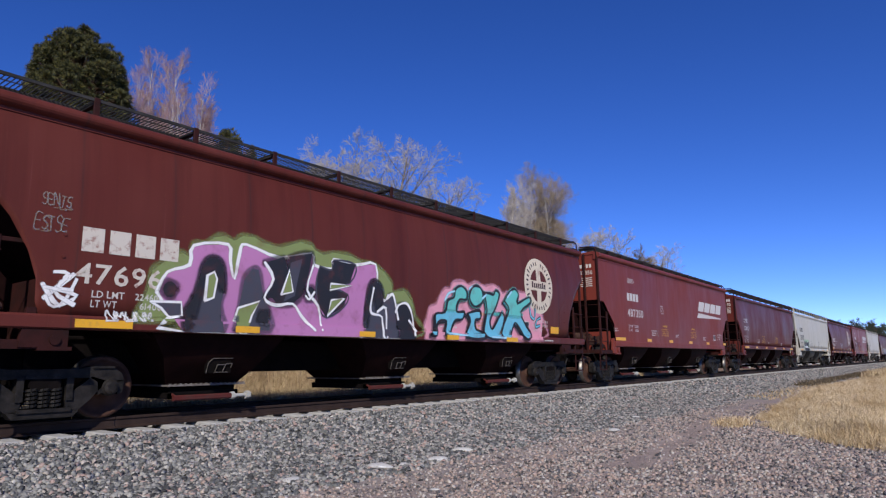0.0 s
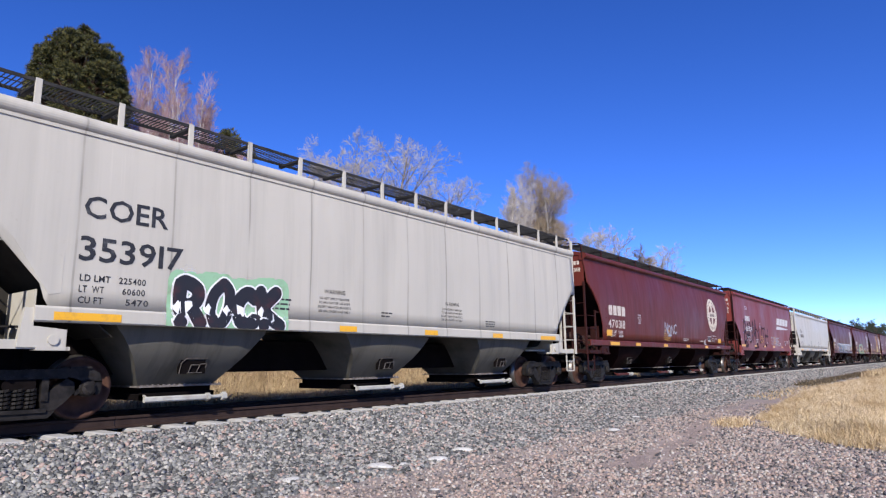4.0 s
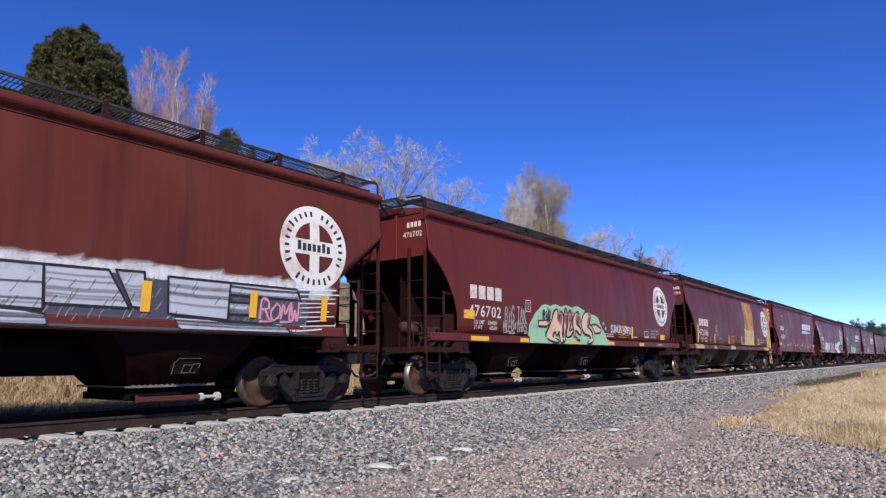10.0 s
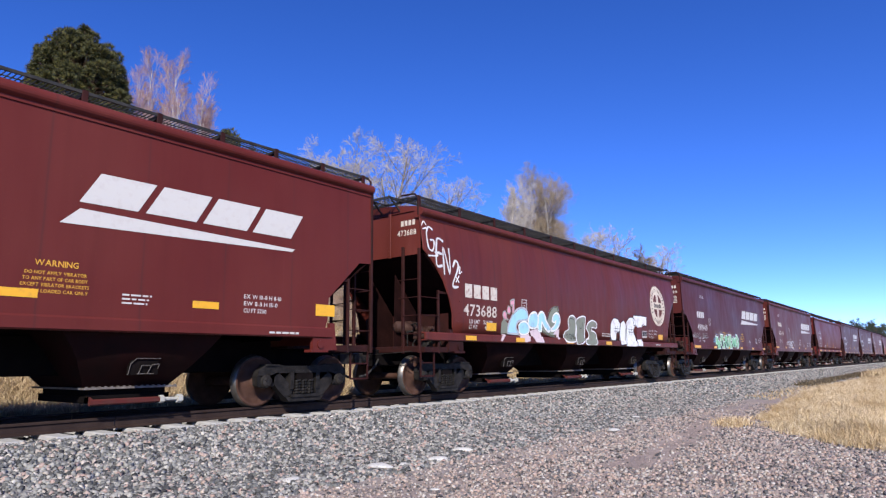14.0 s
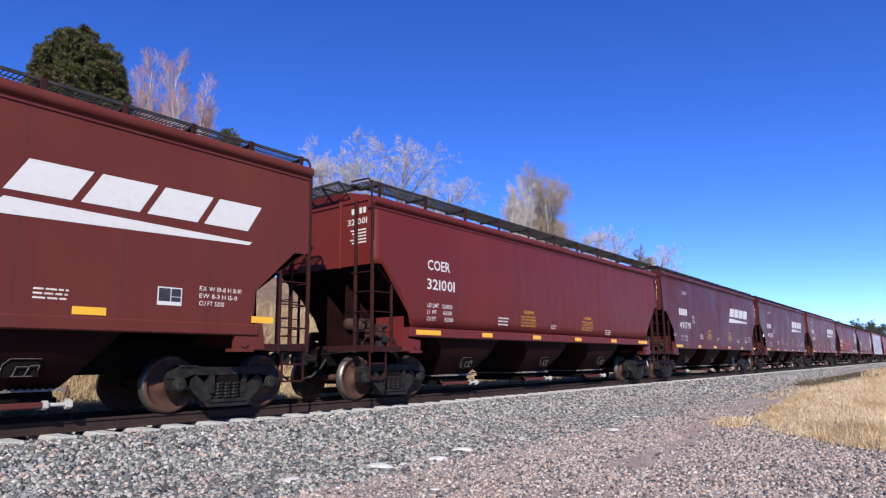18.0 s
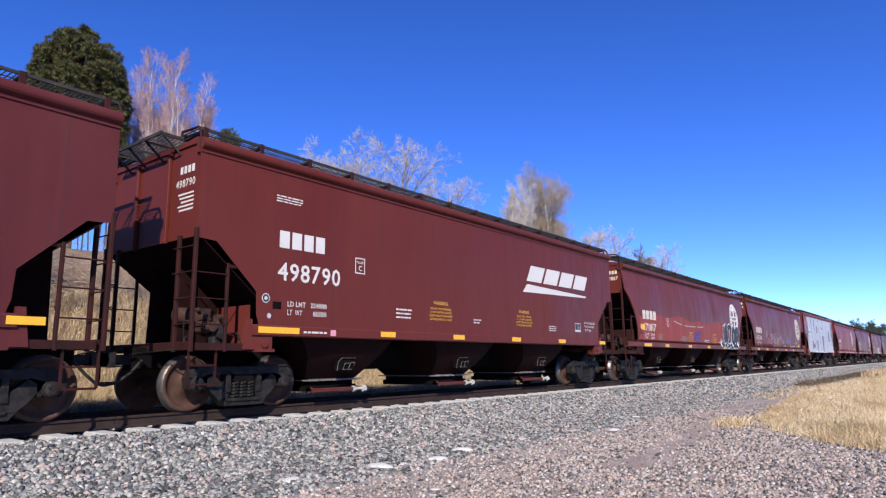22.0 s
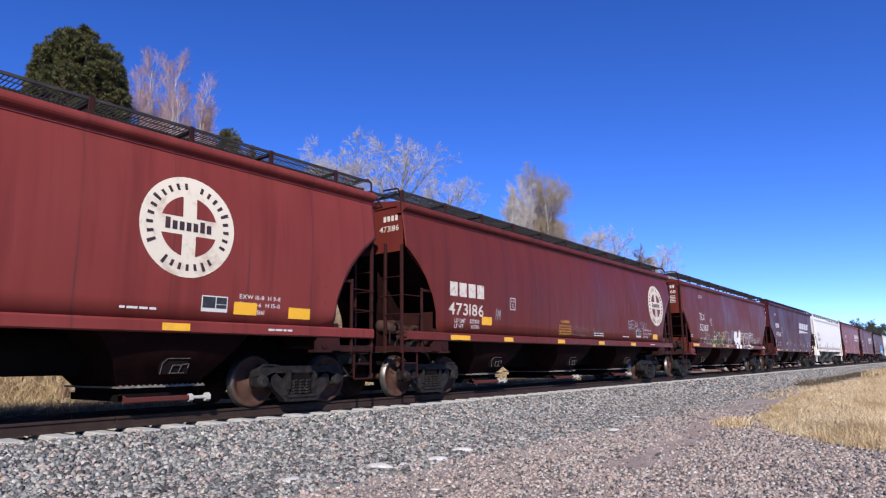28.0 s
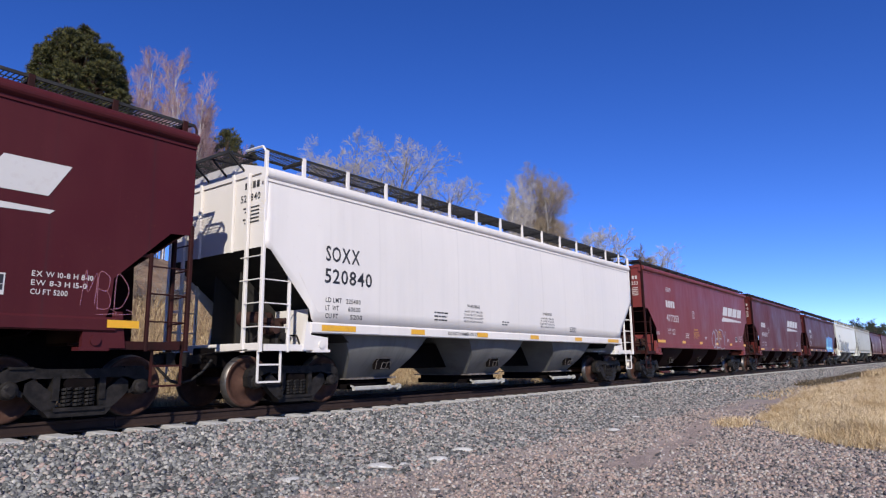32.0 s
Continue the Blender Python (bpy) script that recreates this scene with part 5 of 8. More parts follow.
def inspection_box(i, x, z, w=0.48, h=0.26):
    """Black lubrication stencil in a white frame."""
    car, kind, keys = BUILT[i]
    Decal(kind, 0.005).rect(x, x + w, z, z + h).make("stencil_panel", M["white"], car)
    d = Decal(kind, 0.008)
    for a in ((x + 0.02, x + w * 0.52, z + 0.06, z + h - 0.02), (x + w * 0.56, x + w - 0.02, z + h * 0.5, z + h - 0.02), (x + w * 0.56, x + w - 0.02, z + 0.06, z + h * 0.46)):
        d.rect(*a)
    d.make("stencil_field", M["ink"], car)


def end_marks(i, number, mat, n=4):
    """Owner's mark and number high on the left end."""
    car, kind, keys = BUILT[i]
    bld = Builder()
    y0, z0 = -0.76, 3.98
    for k in range(n):
        ya = y0 - 0.12 - 0.12 * k
        bld.add([(0.044, ya, z0 + 0.02), (0.044, ya - 0.085, z0 + 0.02), (0.044, ya - 0.085, z0 + 0.15), (0.044, ya, z0 + 0.15)], [(0, 1, 2, 3)])
    put("end_owner_mark", bld.mesh("end_owner_mark"), M[mat], car)
    v, f, w, h = text_shape(number)
    bld = Builder()
    bld.add([(0.044, y0 - a * 0.60 / w, z0 - 0.22 + b_ * 0.14 / h) for a, b_ in v], f)
    put("end_number", bld.mesh("end_number"), M[mat], car)


def warning(i, x, z, mat="gold"):
    if i >= 28 or i == 21:
        return
    words(i, "WARNING", x + 0.15, z, 0.085, mat, 0.55)
    for k, (s, w) in enumerate((("DO NOT APPLY VIBRATOR", 0.78), ("TO ANY PART OF CAR BODY", 0.82), ("EXCEPT VIBRATOR BRACKETS", 0.86), ("USE ON LOADED CAR ONLY", 0.84))):
        words(i, s, x + (0.86 - w) / 2, z - 0.115 - 0.082 * k, 0.048, mat, w)


# lettering that stands off the usual place: x, z, width and height of the mark, width and height of the number, drop to it, drop to the rows
PLACED = {18: (1.64, 2.86, 1.14, 0.33, 1.52, 0.34, 0.60, 1.06), 25: (1.64, 2.86, 1.14, 0.33, 1.52, 0.34, 0.60, 1.06), 26: (1.43, 2.74, 0.92, 0.31, 1.30, 0.29, 0.43, 0.92),
          3: (1.55, 2.85, 0.88, 0.245, 1.14, 0.255, 0.44, 0.97), 15: (1.79, 2.90, 0.86, 0.245, 1.06, 0.255, 0.46, 0.99), 4: (1.62, 2.84, 1.25, 0.33, 1.55, 0.36, 0.62, 1.02),
          7: (1.63, 2.79, 0.84, 0.245, 1.21, 0.26, 0.40, 0.93), 24: (2.50, 2.64, 0.84, 0.33, 1.35, 0.33, 0.52, 0.93)}
OWNER_CODES = {3: "COER", 4: "COER", 7: "COER", 15: "COER", 24: "TILX", 26: "SOXX"}


def dress(i, number="", ld="", lt="", layout="round", mat=None, cu="", seed=0, logo=None, logo_mat=None, strips=True):
    """The usual lettering of one wagon."""
    kn = TRAIN[i][0]
    r = random.Random(i * 7 + seed)
    car, kind, keys = BUILT[i]
    if layout == "round":
        m = mat or "old_white"
        marks(i, 1.60, 2.35, 0.36, 1.52, m)
        words(i, number, 1.55, 1.90, 0.30, m, 1.48, "number")
        words(i, "LD LMT", 1.80, 1.72, 0.10, "white", 0.46)
        words(i, ld, 2.42, 1.72, 0.10, "white", 0.42)
        words(i, "LT WT", 1.80, 1.585, 0.10, "white", 0.36)
        words(i, lt, 2.50, 1.585, 0.10, "white", 0.34)
        plate(i, 4.30, 2.16)
        emblem(i, logo or 15.2, 2.95, 0.82, logo_mat or "cream")
        if strips:
            reflectors(i, [1.6, 3.95, 6.95, 9.85, 12.65], 1.295, 0.46, 0.115, 0.8 if r.random() < 0.6 else 0.46)
            reflectors(i, [15.05], 1.58, 0.5, 0.2, 0.5)
        ex = 13.55
        inspection_box(i, ex - 0.25, 1.62)
        for k, s in enumerate(("EXW 10-8  H 9-8", "EW  8-6  H 15-0", "CU FT 5161")):
            words(i, s, ex + 0.45, 1.87 - 0.125 * k, 0.075, "white", 0.85 if k < 2 else 0.52)
        bars(i, 9.6, 1.66, 0.8, 2, "white", 0.075, 0.03)
        bars(i, 12.0, 1.60, 0.6, 1, "white")
        bars(i, 14.6, 1.345, 0.6, 1, "white")
        warning(i, 7.1, 1.93)
        if r.random() < 0.5:
            warning(i, 10.8, 1.93)
        end_marks(i, number, m)
    else:
        m = mat or "white"
        hi = layout == "high"
        x, z = (2.46, 2.98) if hi else (2.0, 2.74)
        if layout == "long":
            x, z = 1.62, 2.88
        mw, mh, nw, nh, drop, fall = (1.15, 0.30, 1.55, 0.30, 0.60, 1.0) if layout != "long" else (0.86, 0.25, 1.14, 0.255, 0.44, 0.93)
        if i in PLACED:
            x, z, mw, mh, nw, nh, drop, fall = PLACED[i]
        if i in OWNER_CODES:
            words(i, OWNER_CODES[i], x, z, mh, m, mw, "owner_code")
        else:
            marks(i, x, z, mh, mw, m)
        words(i, number, x - 0.02, z - drop, nh, m, nw, "number")
        zz = z - fall
        if i in (18, 25):
            x += 0.20
        rows = [("LD LMT", ld), ("LT  WT", lt)] + ([("CU FT", cu)] if cu else [])
        for k, (a, c) in enumerate(rows):
            words(i, a, x + 0.02, zz + (0.12 if cu else 0) - 0.155 * k, 0.095, m, 0.42 if k == 0 else 0.34)
            words(i, c, x + 0.56 + (0 if k == 0 else 0.06 * k), zz + (0.12 if cu else 0) - 0.155 * k, 0.095, m, 0.40 if k == 0 else 0.34)
        if layout in ("high", "low", "sill"):
            plate(i, 6.0 if hi else 4.20 if i == 24 else 3.55 if i in PLACED else 3.85, 2.66 if hi else 2.58 if i in (18, 25) else 2.44, m)
            if logo != -1:
                wedge(i, logo or (10.9 if hi else 10.15), 2.72)
            bars(i, 1.55 if i in (18, 25) else 2.6, 3.82, 0.62, 4 if hi else 3, m, 0.05, 0.022)
            ex = 13.15 if layout == "low" else 14.0
            if layout != "low":
                inspection_box(i, 13.3, 1.68, 0.40, 0.28)
            for k, (s, w) in enumerate((("EX W 10-8 H 8-10", 0.78), ("EW 8-3 H 15-0", 0.70), ("CU FT 5200", 0.46))):
                words(i, s, ex, (1.88 if layout == "low" else 1.95) - 0.12 * k, 0.075, m, w)
            if i not in (18, 25):
                words(i, "3 INCH HF", 1.12 if not hi else 1.10, 1.86, 0.055, m, 0.34)
                words(i, "COMP SHOES", 1.10, 1.79, 0.055, m, 0.38)
            for side_x in (0.05,):
                Decal(kind, 0.0).rect(side_x, side_x + 0.30, 1.025, 1.105).make("reflector", M["yellow"], car)
        yc = "gold" if m == "white" else m
        warning(i, 5.95, 2.10, yc)
        warning(i, 9.75, 2.10, yc)
        bars(i, 4.8, 1.90, 0.55, 3, m, 0.085, 0.035)
        bars(i, 7.7, 1.80, 0.35, 2, m, 0.07, 0.03)
        bars(i, 11.08 if layout == "low" else 11.6, 1.78, 0.45, 3, m, 0.06, 0.025)
        if layout == "low":
            reflectors(i, [1.42, 3.9, 6.76, 9.5, 12.2], 1.665, 0.47, 0.115, 0.5)
            for xa in (1.42, 14.74):
                Decal(kind, 0.008).rect(xa, xa + 0.48, 1.665, 1.885).make("reflector", M["yellow"], car)
            bars(i, 13.67, 1.30, 0.7, 1, "white")
        elif layout == "long":
            reflectors(i, [1.35, 3.95, 6.5, 9.12, 11.9], 1.385, 0.47, 0.11, 0.9)
            reflectors(i, [14.4], 1.385, 0.9, 0.11, 0.9)
        else:
            reflectors(i, [1.22, 4.28, 6.8, 9.44, 12.1, 15.0 if kind.body < 16.5 else 15.2], 1.475 if hi else kind.sill_low + 0.055, 0.46, 0.11, 0.9)
        end_marks(i, number, m)
        # reporting rows under the end number
        bld = Builder()
        for k in range(5):
            bld.add([(0.044, -1.34, 3.62 - 0.07 * k), (0.044, -0.85 - 0.05 * (k % 3), 3.62 - 0.07 * k), (0.044, -0.85 - 0.05 * (k % 3), 3.65 - 0.07 * k), (0.044, -1.34, 3.65 - 0.07 * k)], [(0, 1, 2, 3)])
        put("end_stencil", bld.mesh("end_stencil"), M[m], car)


def field(i, name, color, pts, off, edge="", width=0.04, label=""):
    """One painted field of a large graffiti, with a brushed outline and a breath of overspray."""
    car, kind, keys = BUILT[i]
    r = random.Random(int(pts[0][0] * 100))
    ob = Decal(kind, off).poly(pts).make(name, SPRAY[color], car, label)
    d = Decal(kind, off + 0.0035)
    ring = pts + pts[:1]
    line = smooth_line(ring, 3) if len(pts) > 6 else ring
    if edge:
        d.spray(line, width * 0.9, r, 2.0)
        d.make(name + "_outline", mist(edge), car)
    elif len(pts) > 6:
        Decal(kind, off - 0.001).spray(line, 0.10, r, 0.7).make("overspray", mist(color), car)
    return ob


def above(pts, z):
    """The part of an outline that lies higher than z."""
    out = []
    for (xa, za), (xb, zb) in zip(pts, pts[1:] + pts[:1]):
        if za >= z:
            out.append((xa, za))
        if (za >= z) != (zb >= z):
            out.append((xa + (xb - xa) * (z - za) / (zb - za), z))
    return out


def painted_line(i, color, pts, w, off):
    """One brushed stroke of a large graffiti."""
    car, kind, keys = BUILT[i]
    d = Decal(kind, off)
    d.spray(smooth_line(pts, 3), w * 0.85, random.Random(int(pts[0][0] * 100)), 2.0)
    return d.make("graffiti_stroke", mist(color), car)


def strokes(i, color, lines, w, off, label):
    """A word of brushed strokes in one colour."""
    car, kind, keys = BUILT[i]
    d, r = Decal(kind, off), random.Random(int(lines[0][0][0] * 100))
    for pts in lines:
        d.spray(smooth_line(pts, 4) if len(pts) > 2 else pts, w * r.uniform(0.52, 0.68), r, 1.4)
    return d.make("graffiti_tag", mist(color), car, label)


def slab(i, quads, fill, edge=0.035, off=0.012):
    """One block of a straight-edged graffiti letter: filled fields, streaks across them, a black outline."""
    car, kind, keys = BUILT[i]
    r = random.Random(len(quads) + int(quads[0][0][0] * 10))
    for q in quads:
        Decal(kind, off).quad(*q).make("graffiti_letter_fill", SPRAY[fill], car)
        d = Decal(kind, off + 0.003)
        for k in range(6):
            t = r.uniform(0.1, 0.9)
            p, e = [tuple(u * (1 - t) + w * t for u, w in zip(a, b_)) for a, b_ in ((q[0], q[3]), (q[1], q[2]))]
            d.spray([p, ((p[0] + e[0]) / 2, (p[1] + e[1]) / 2 - 0.015), e], 0.03, r, 0.4)
        d.make("graffiti_streaks", mist("slate" if fill != "slate" else "grey"), car)
        d = Decal(kind, off + 0.008)
        for a, b_ in zip(q, q[1:] + q[:1]):
            d.stroke([a, b_], edge)
        d.make("graffiti_outline", SPRAY["ink"], car)


# first wagons
dress(0, "476218", "224500", "61500")
dress(1, "476963", "224600", "61400", logo=13.95 + 0.42)
field(1, "graffiti_cloud", "olive", [(2.41, 1.42), (2.53, 1.65), (2.6, 1.88), (2.65, 2.19), (2.8, 2.32), (2.97, 2.48), (3.12, 2.51), (3.25, 2.46), (3.3, 2.68), (3.49, 2.73), (3.68, 2.85), (3.86, 2.9), (4.04, 2.84), (4.21, 2.95), (4.44, 2.96), (4.59, 2.89), (4.83, 2.87), (5.03, 2.86), (5.28, 2.95), (5.45, 3.01), (5.72, 2.99), (5.83, 2.9), (6.04, 2.84), (6.28, 2.92), (6.52, 2.92), (6.78, 2.91), (7.04, 2.83), (7.47, 2.8), (7.75, 2.67), (7.96, 2.47), (8.01, 2.28), (8.4, 2.33), (8.65, 2.12), (8.77, 1.8), (8.71, 1.33), (3.26, 1.3), (3.19, 1.44)], 0.004, label="olive green graffiti cloud")
field(1, "graffiti_body", "pink", [(2.74, 1.87), (2.88, 2.19), (3.24, 2.34), (3.29, 2.66), (3.91, 2.76), (3.97, 2.49), (4.07, 2.19), (4.15, 2.67), (4.27, 2.81), (5, 2.66), (5.72, 2.83), (5.8, 2.62), (6.24, 2.59), (6.28, 2.79), (6.88, 2.74), (7.47, 2.82), (7.56, 2.16), (8.04, 2.04), (8.28, 1.9), (8.44, 1.29), (3.2, 1.27), (3, 1.52), (2.8, 1.79)], 0.008, "white", 0.05, label="pink graffiti letters with a white outline")
field(1, "graffiti_letter", "slate", [(3.23, 1.27), (3.2, 1.53), (3.35, 1.83), (3.43, 2.13), (3.48, 2.36), (3.58, 2.49), (3.74, 2.49), (3.85, 2.35), (3.88, 1.99), (3.85, 1.74), (3.91, 1.29)], 0.0125)
field(1, "graffiti_letter", "black", [(3.35, 1.83), (3.43, 2.13), (3.48, 2.36), (3.58, 2.49), (3.74, 2.49), (3.85, 2.35), (3.89, 1.96), (3.72, 2.15), (3.65, 2.3), (3.52, 2.2), (3.48, 1.95), (3.4, 1.54), (3.23, 1.3), (3.2, 1.53)], 0.0145)
field(1, "graffiti_letter_hole", "olive", [(3.55, 1.79), (3.56, 2.2), (3.68, 2.27), (3.74, 2.16), (3.7, 1.85)], 0.017, "white", 0.04)
field(1, "graffiti_letter", "slate", [(2.65, 1.72), (3.15, 1.74), (3.18, 1.53), (2.97, 1.49), (2.83, 1.63)], 0.0125, "white", 0.035)
field(1, "graffiti_letter", "slate", [(4.11, 1.33), (4.2, 1.76), (4.27, 2.21), (4.42, 2.41), (4.54, 2.39), (4.64, 2.05), (4.81, 1.74), (4.82, 1.35)], 0.0125)
field(1, "graffiti_letter_hole", "olive", [(4.12, 1.5), (4.18, 1.71), (4.6, 1.85), (4.46, 1.59), (4.33, 1.27), (4.22, 1.27)], 0.0165, "white", 0.04)
field(1, "graffiti_dot", "black", [(3.04, 1.94), (3.03, 1.86), (2.98, 1.81), (2.91, 1.81), (2.86, 1.85), (2.83, 1.92), (2.85, 1.99), (2.9, 2.04), (2.96, 2.05), (3.02, 2.01)], 0.0165)
field(1, "graffiti_dot", "black", [(4.81, 1.57), (4.8, 1.51), (4.74, 1.47), (4.68, 1.47), (4.62, 1.5), (4.6, 1.56), (4.62, 1.63), (4.67, 1.67), (4.73, 1.67), (4.79, 1.64)], 0.0165)
field(1, "graffiti_letter", "black", [(4.65, 2.53), (5.08, 2.69), (5.17, 2.46), (5.2, 2.71), (5.74, 2.84), (5.65, 2.4), (5.53, 2.02), (5.32, 1.85), (4.99, 1.8), (4.87, 1.93), (4.69, 1.91), (4.91, 2.27), (4.82, 2.44)], 0.0145)
field(1, "graffiti_letter_shade", "slate", [(5.23, 2.6), (5.5, 2.7), (5.41, 2.31), (5.36, 2), (5.11, 1.87), (5.19, 2.09)], 0.0165)
field(1, "graffiti_letter_hole", "olive", [(5.05, 2), (5.21, 2.46), (5.31, 2.07)], 0.0185, "white", 0.035)
field(1, "graffiti_letter", "black", [(5.93, 2.61), (6.24, 2.57), (6.28, 2.77), (6.88, 2.74), (6.73, 2.36), (6.22, 2.24), (6.69, 2.12), (6.59, 1.87), (6.15, 1.64), (5.93, 1.87), (5.85, 2.28)], 0.0145, "slate", 0.03)
field(1, "graffiti_letter_hole", "olive", [(6.22, 2.3), (6.77, 2.31), (6.2, 2.17)], 0.0185, "white", 0.035)
field(1, "graffiti_letter_hole", "olive", [(6.25, 1.98), (6.59, 2.04), (6.17, 1.67)], 0.0185, "white", 0.035)
field(1, "graffiti_dot", "black", [(5.84, 2.07), (5.82, 1.99), (5.76, 1.94), (5.68, 1.94), (5.62, 1.98), (5.6, 2.05), (5.62, 2.13), (5.68, 2.19), (5.75, 2.19), (5.82, 2.15)], 0.0185)
painted_line(1, "white", [(5.61, 2.02), (5.7, 1.96), (5.82, 2.11)], 0.04, 0.021)
painted_line(1, "white", [(4.66, 2.54), (4.86, 2.26), (4.69, 1.92), (4.95, 1.8), (5.32, 1.85), (5.54, 1.64), (5.86, 1.38)], 0.05, 0.0195)
painted_line(1, "white", [(5.77, 2.61), (5.64, 2.13), (5.93, 1.84), (6.04, 1.39)], 0.045, 0.0195)
field(1, "graffiti_letter", "slate", [(7.19, 1.26), (7.2, 1.87), (7.31, 2.36), (7.47, 2.48), (7.63, 2.36), (7.74, 2.02), (7.82, 2.1), (7.98, 2.21), (8.11, 2), (8.23, 1.62), (8.22, 1.29)], 0.0125)
field(1, "graffiti_letter", "black", [(7.2, 1.87), (7.31, 2.36), (7.47, 2.48), (7.63, 2.36), (7.69, 2.07), (7.55, 1.85), (7.41, 2.31), (7.36, 1.99), (7.22, 1.46)], 0.0145)
field(1, "graffiti_letter", "black", [(8.23, 1.51), (8.15, 1.89), (8.21, 2), (8.44, 2.05), (8.62, 1.9), (8.71, 1.65), (8.74, 1.28), (8.25, 1.26)], 0.0145)
painted_line(1, "white", [(7.42, 2.32), (7.34, 1.93), (7.4, 1.78), (7.7, 1.72), (7.72, 1.33), (7.85, 1.3), (7.8, 1.92), (7.55, 1.82)], 0.05, 0.0195)
painted_line(1, "white", [(7.87, 2.2), (7.81, 2.1), (8, 2.23), (8.11, 2), (8.21, 1.69)], 0.05, 0.0195)
painted_line(1, "white", [(8.12, 1.84), (8.2, 2), (8.45, 2.06), (8.62, 1.9), (8.71, 1.65), (8.75, 1.36)], 0.05, 0.0195)
field(1, "graffiti_cloud", "rose", [(9.12, 1.29), (9.13, 1.55), (9.22, 1.8), (9.29, 2.02), (9.55, 2.1), (9.67, 2.33), (9.87, 2.49), (10.06, 2.51), (10.19, 2.68), (10.61, 2.73), (10.83, 2.67), (11.13, 2.76), (11.41, 2.72), (11.6, 2.69), (11.94, 2.77), (12.19, 2.7), (12.4, 2.57), (12.72, 2.66), (13.28, 2.66), (13.75, 2.67), (14.13, 2.54), (14.38, 2.27), (14.57, 1.99), (14.5, 1.38)], 0.004, label="rose pink graffiti cloud")
field(1, "graffiti_shadow", "black", [(9.27, 1.37), (9.45, 1.51), (9.43, 1.83), (9.79, 1.89), (9.89, 2.18), (10.14, 2.27), (10.19, 2.46), (10.42, 2.56), (10.66, 2.44), (10.64, 2.25), (10.35, 2.22), (10.24, 2.02), (10.29, 1.92), (10.57, 1.94), (10.49, 1.76), (10.22, 1.72), (10.07, 1.52), (10.03, 1.33), (9.82, 1.39), (9.88, 1.68), (9.55, 1.64), (9.46, 1.33)], 0.009)
field(1, "graffiti_letter", "cyan", [(9.32, 1.41), (9.51, 1.56), (9.5, 1.88), (9.86, 1.94), (9.96, 2.23), (10.21, 2.32), (10.25, 2.51), (10.49, 2.62), (10.73, 2.5), (10.71, 2.3), (10.43, 2.28), (10.31, 2.07), (10.36, 1.97), (10.64, 1.99), (10.57, 1.81), (10.29, 1.77), (10.14, 1.57), (10.09, 1.38), (9.88, 1.43), (9.94, 1.73), (9.61, 1.69), (9.52, 1.38)], 0.013, "black", 0.055)
field(1, "graffiti_letter_top", "teal", above([(9.32, 1.41), (9.51, 1.56), (9.5, 1.88), (9.86, 1.94), (9.96, 2.23), (10.21, 2.32), (10.25, 2.51), (10.49, 2.62), (10.73, 2.5), (10.71, 2.3), (10.43, 2.28), (10.31, 2.07), (10.36, 1.97), (10.64, 1.99), (10.57, 1.81), (10.29, 1.77), (10.14, 1.57), (10.09, 1.38), (9.88, 1.43), (9.94, 1.73), (9.61, 1.69), (9.52, 1.38)], 2.02), 0.0155)
field(1, "graffiti_shadow", "black", [(10.7, 1.9), (11.21, 2.01), (11.26, 1.8), (11.04, 1.76), (11.09, 1.53), (11.45, 1.44), (11.37, 1.3), (10.67, 1.33), (10.83, 1.71)], 0.009)
field(1, "graffiti_letter", "cyan", [(10.77, 1.96), (11.29, 2.06), (11.34, 1.86), (11.12, 1.81), (11.17, 1.58), (11.54, 1.5), (11.45, 1.35), (10.75, 1.38), (10.9, 1.76)], 0.013, "black", 0.055)
field(1, "graffiti_letter_top", "teal", above([(10.77, 1.96), (11.29, 2.06), (11.34, 1.86), (11.12, 1.81), (11.17, 1.58), (11.54, 1.5), (11.45, 1.35), (10.75, 1.38), (10.9, 1.76)], 2.02), 0.0155)
field(1, "graffiti_shadow", "black", [(11.37, 2.39), (11.33, 2.25), (11.23, 2.14), (11.08, 2.09), (10.93, 2.12), (10.82, 2.2), (10.77, 2.33), (10.81, 2.46), (10.91, 2.57), (11.06, 2.62), (11.21, 2.6), (11.33, 2.52)], 0.009)
field(1, "graffiti_letter", "cyan", [(11.45, 2.44), (11.42, 2.3), (11.3, 2.2), (11.15, 2.15), (11, 2.17), (10.89, 2.26), (10.85, 2.38), (10.88, 2.52), (10.99, 2.63), (11.14, 2.68), (11.29, 2.66), (11.41, 2.57)], 0.013, "black", 0.055)
field(1, "graffiti_letter_top", "teal", above([(11.45, 2.44), (11.42, 2.3), (11.3, 2.2), (11.15, 2.15), (11.0, 2.17), (10.89, 2.26), (10.85, 2.38), (10.88, 2.52), (10.99, 2.63), (11.14, 2.68), (11.29, 2.66), (11.41, 2.57)], 2.02), 0.0155)
field(1, "graffiti_shadow", "black", [(11.41, 2.47), (11.66, 2.47), (11.85, 2.45), (11.95, 2.57), (12.12, 2.48), (11.96, 2.15), (11.7, 1.77), (11.83, 1.55), (12.09, 1.85), (12.23, 2.01), (12.37, 1.87), (12.14, 1.32), (11.5, 1.36), (11.45, 1.62), (11.55, 2.05)], 0.009)
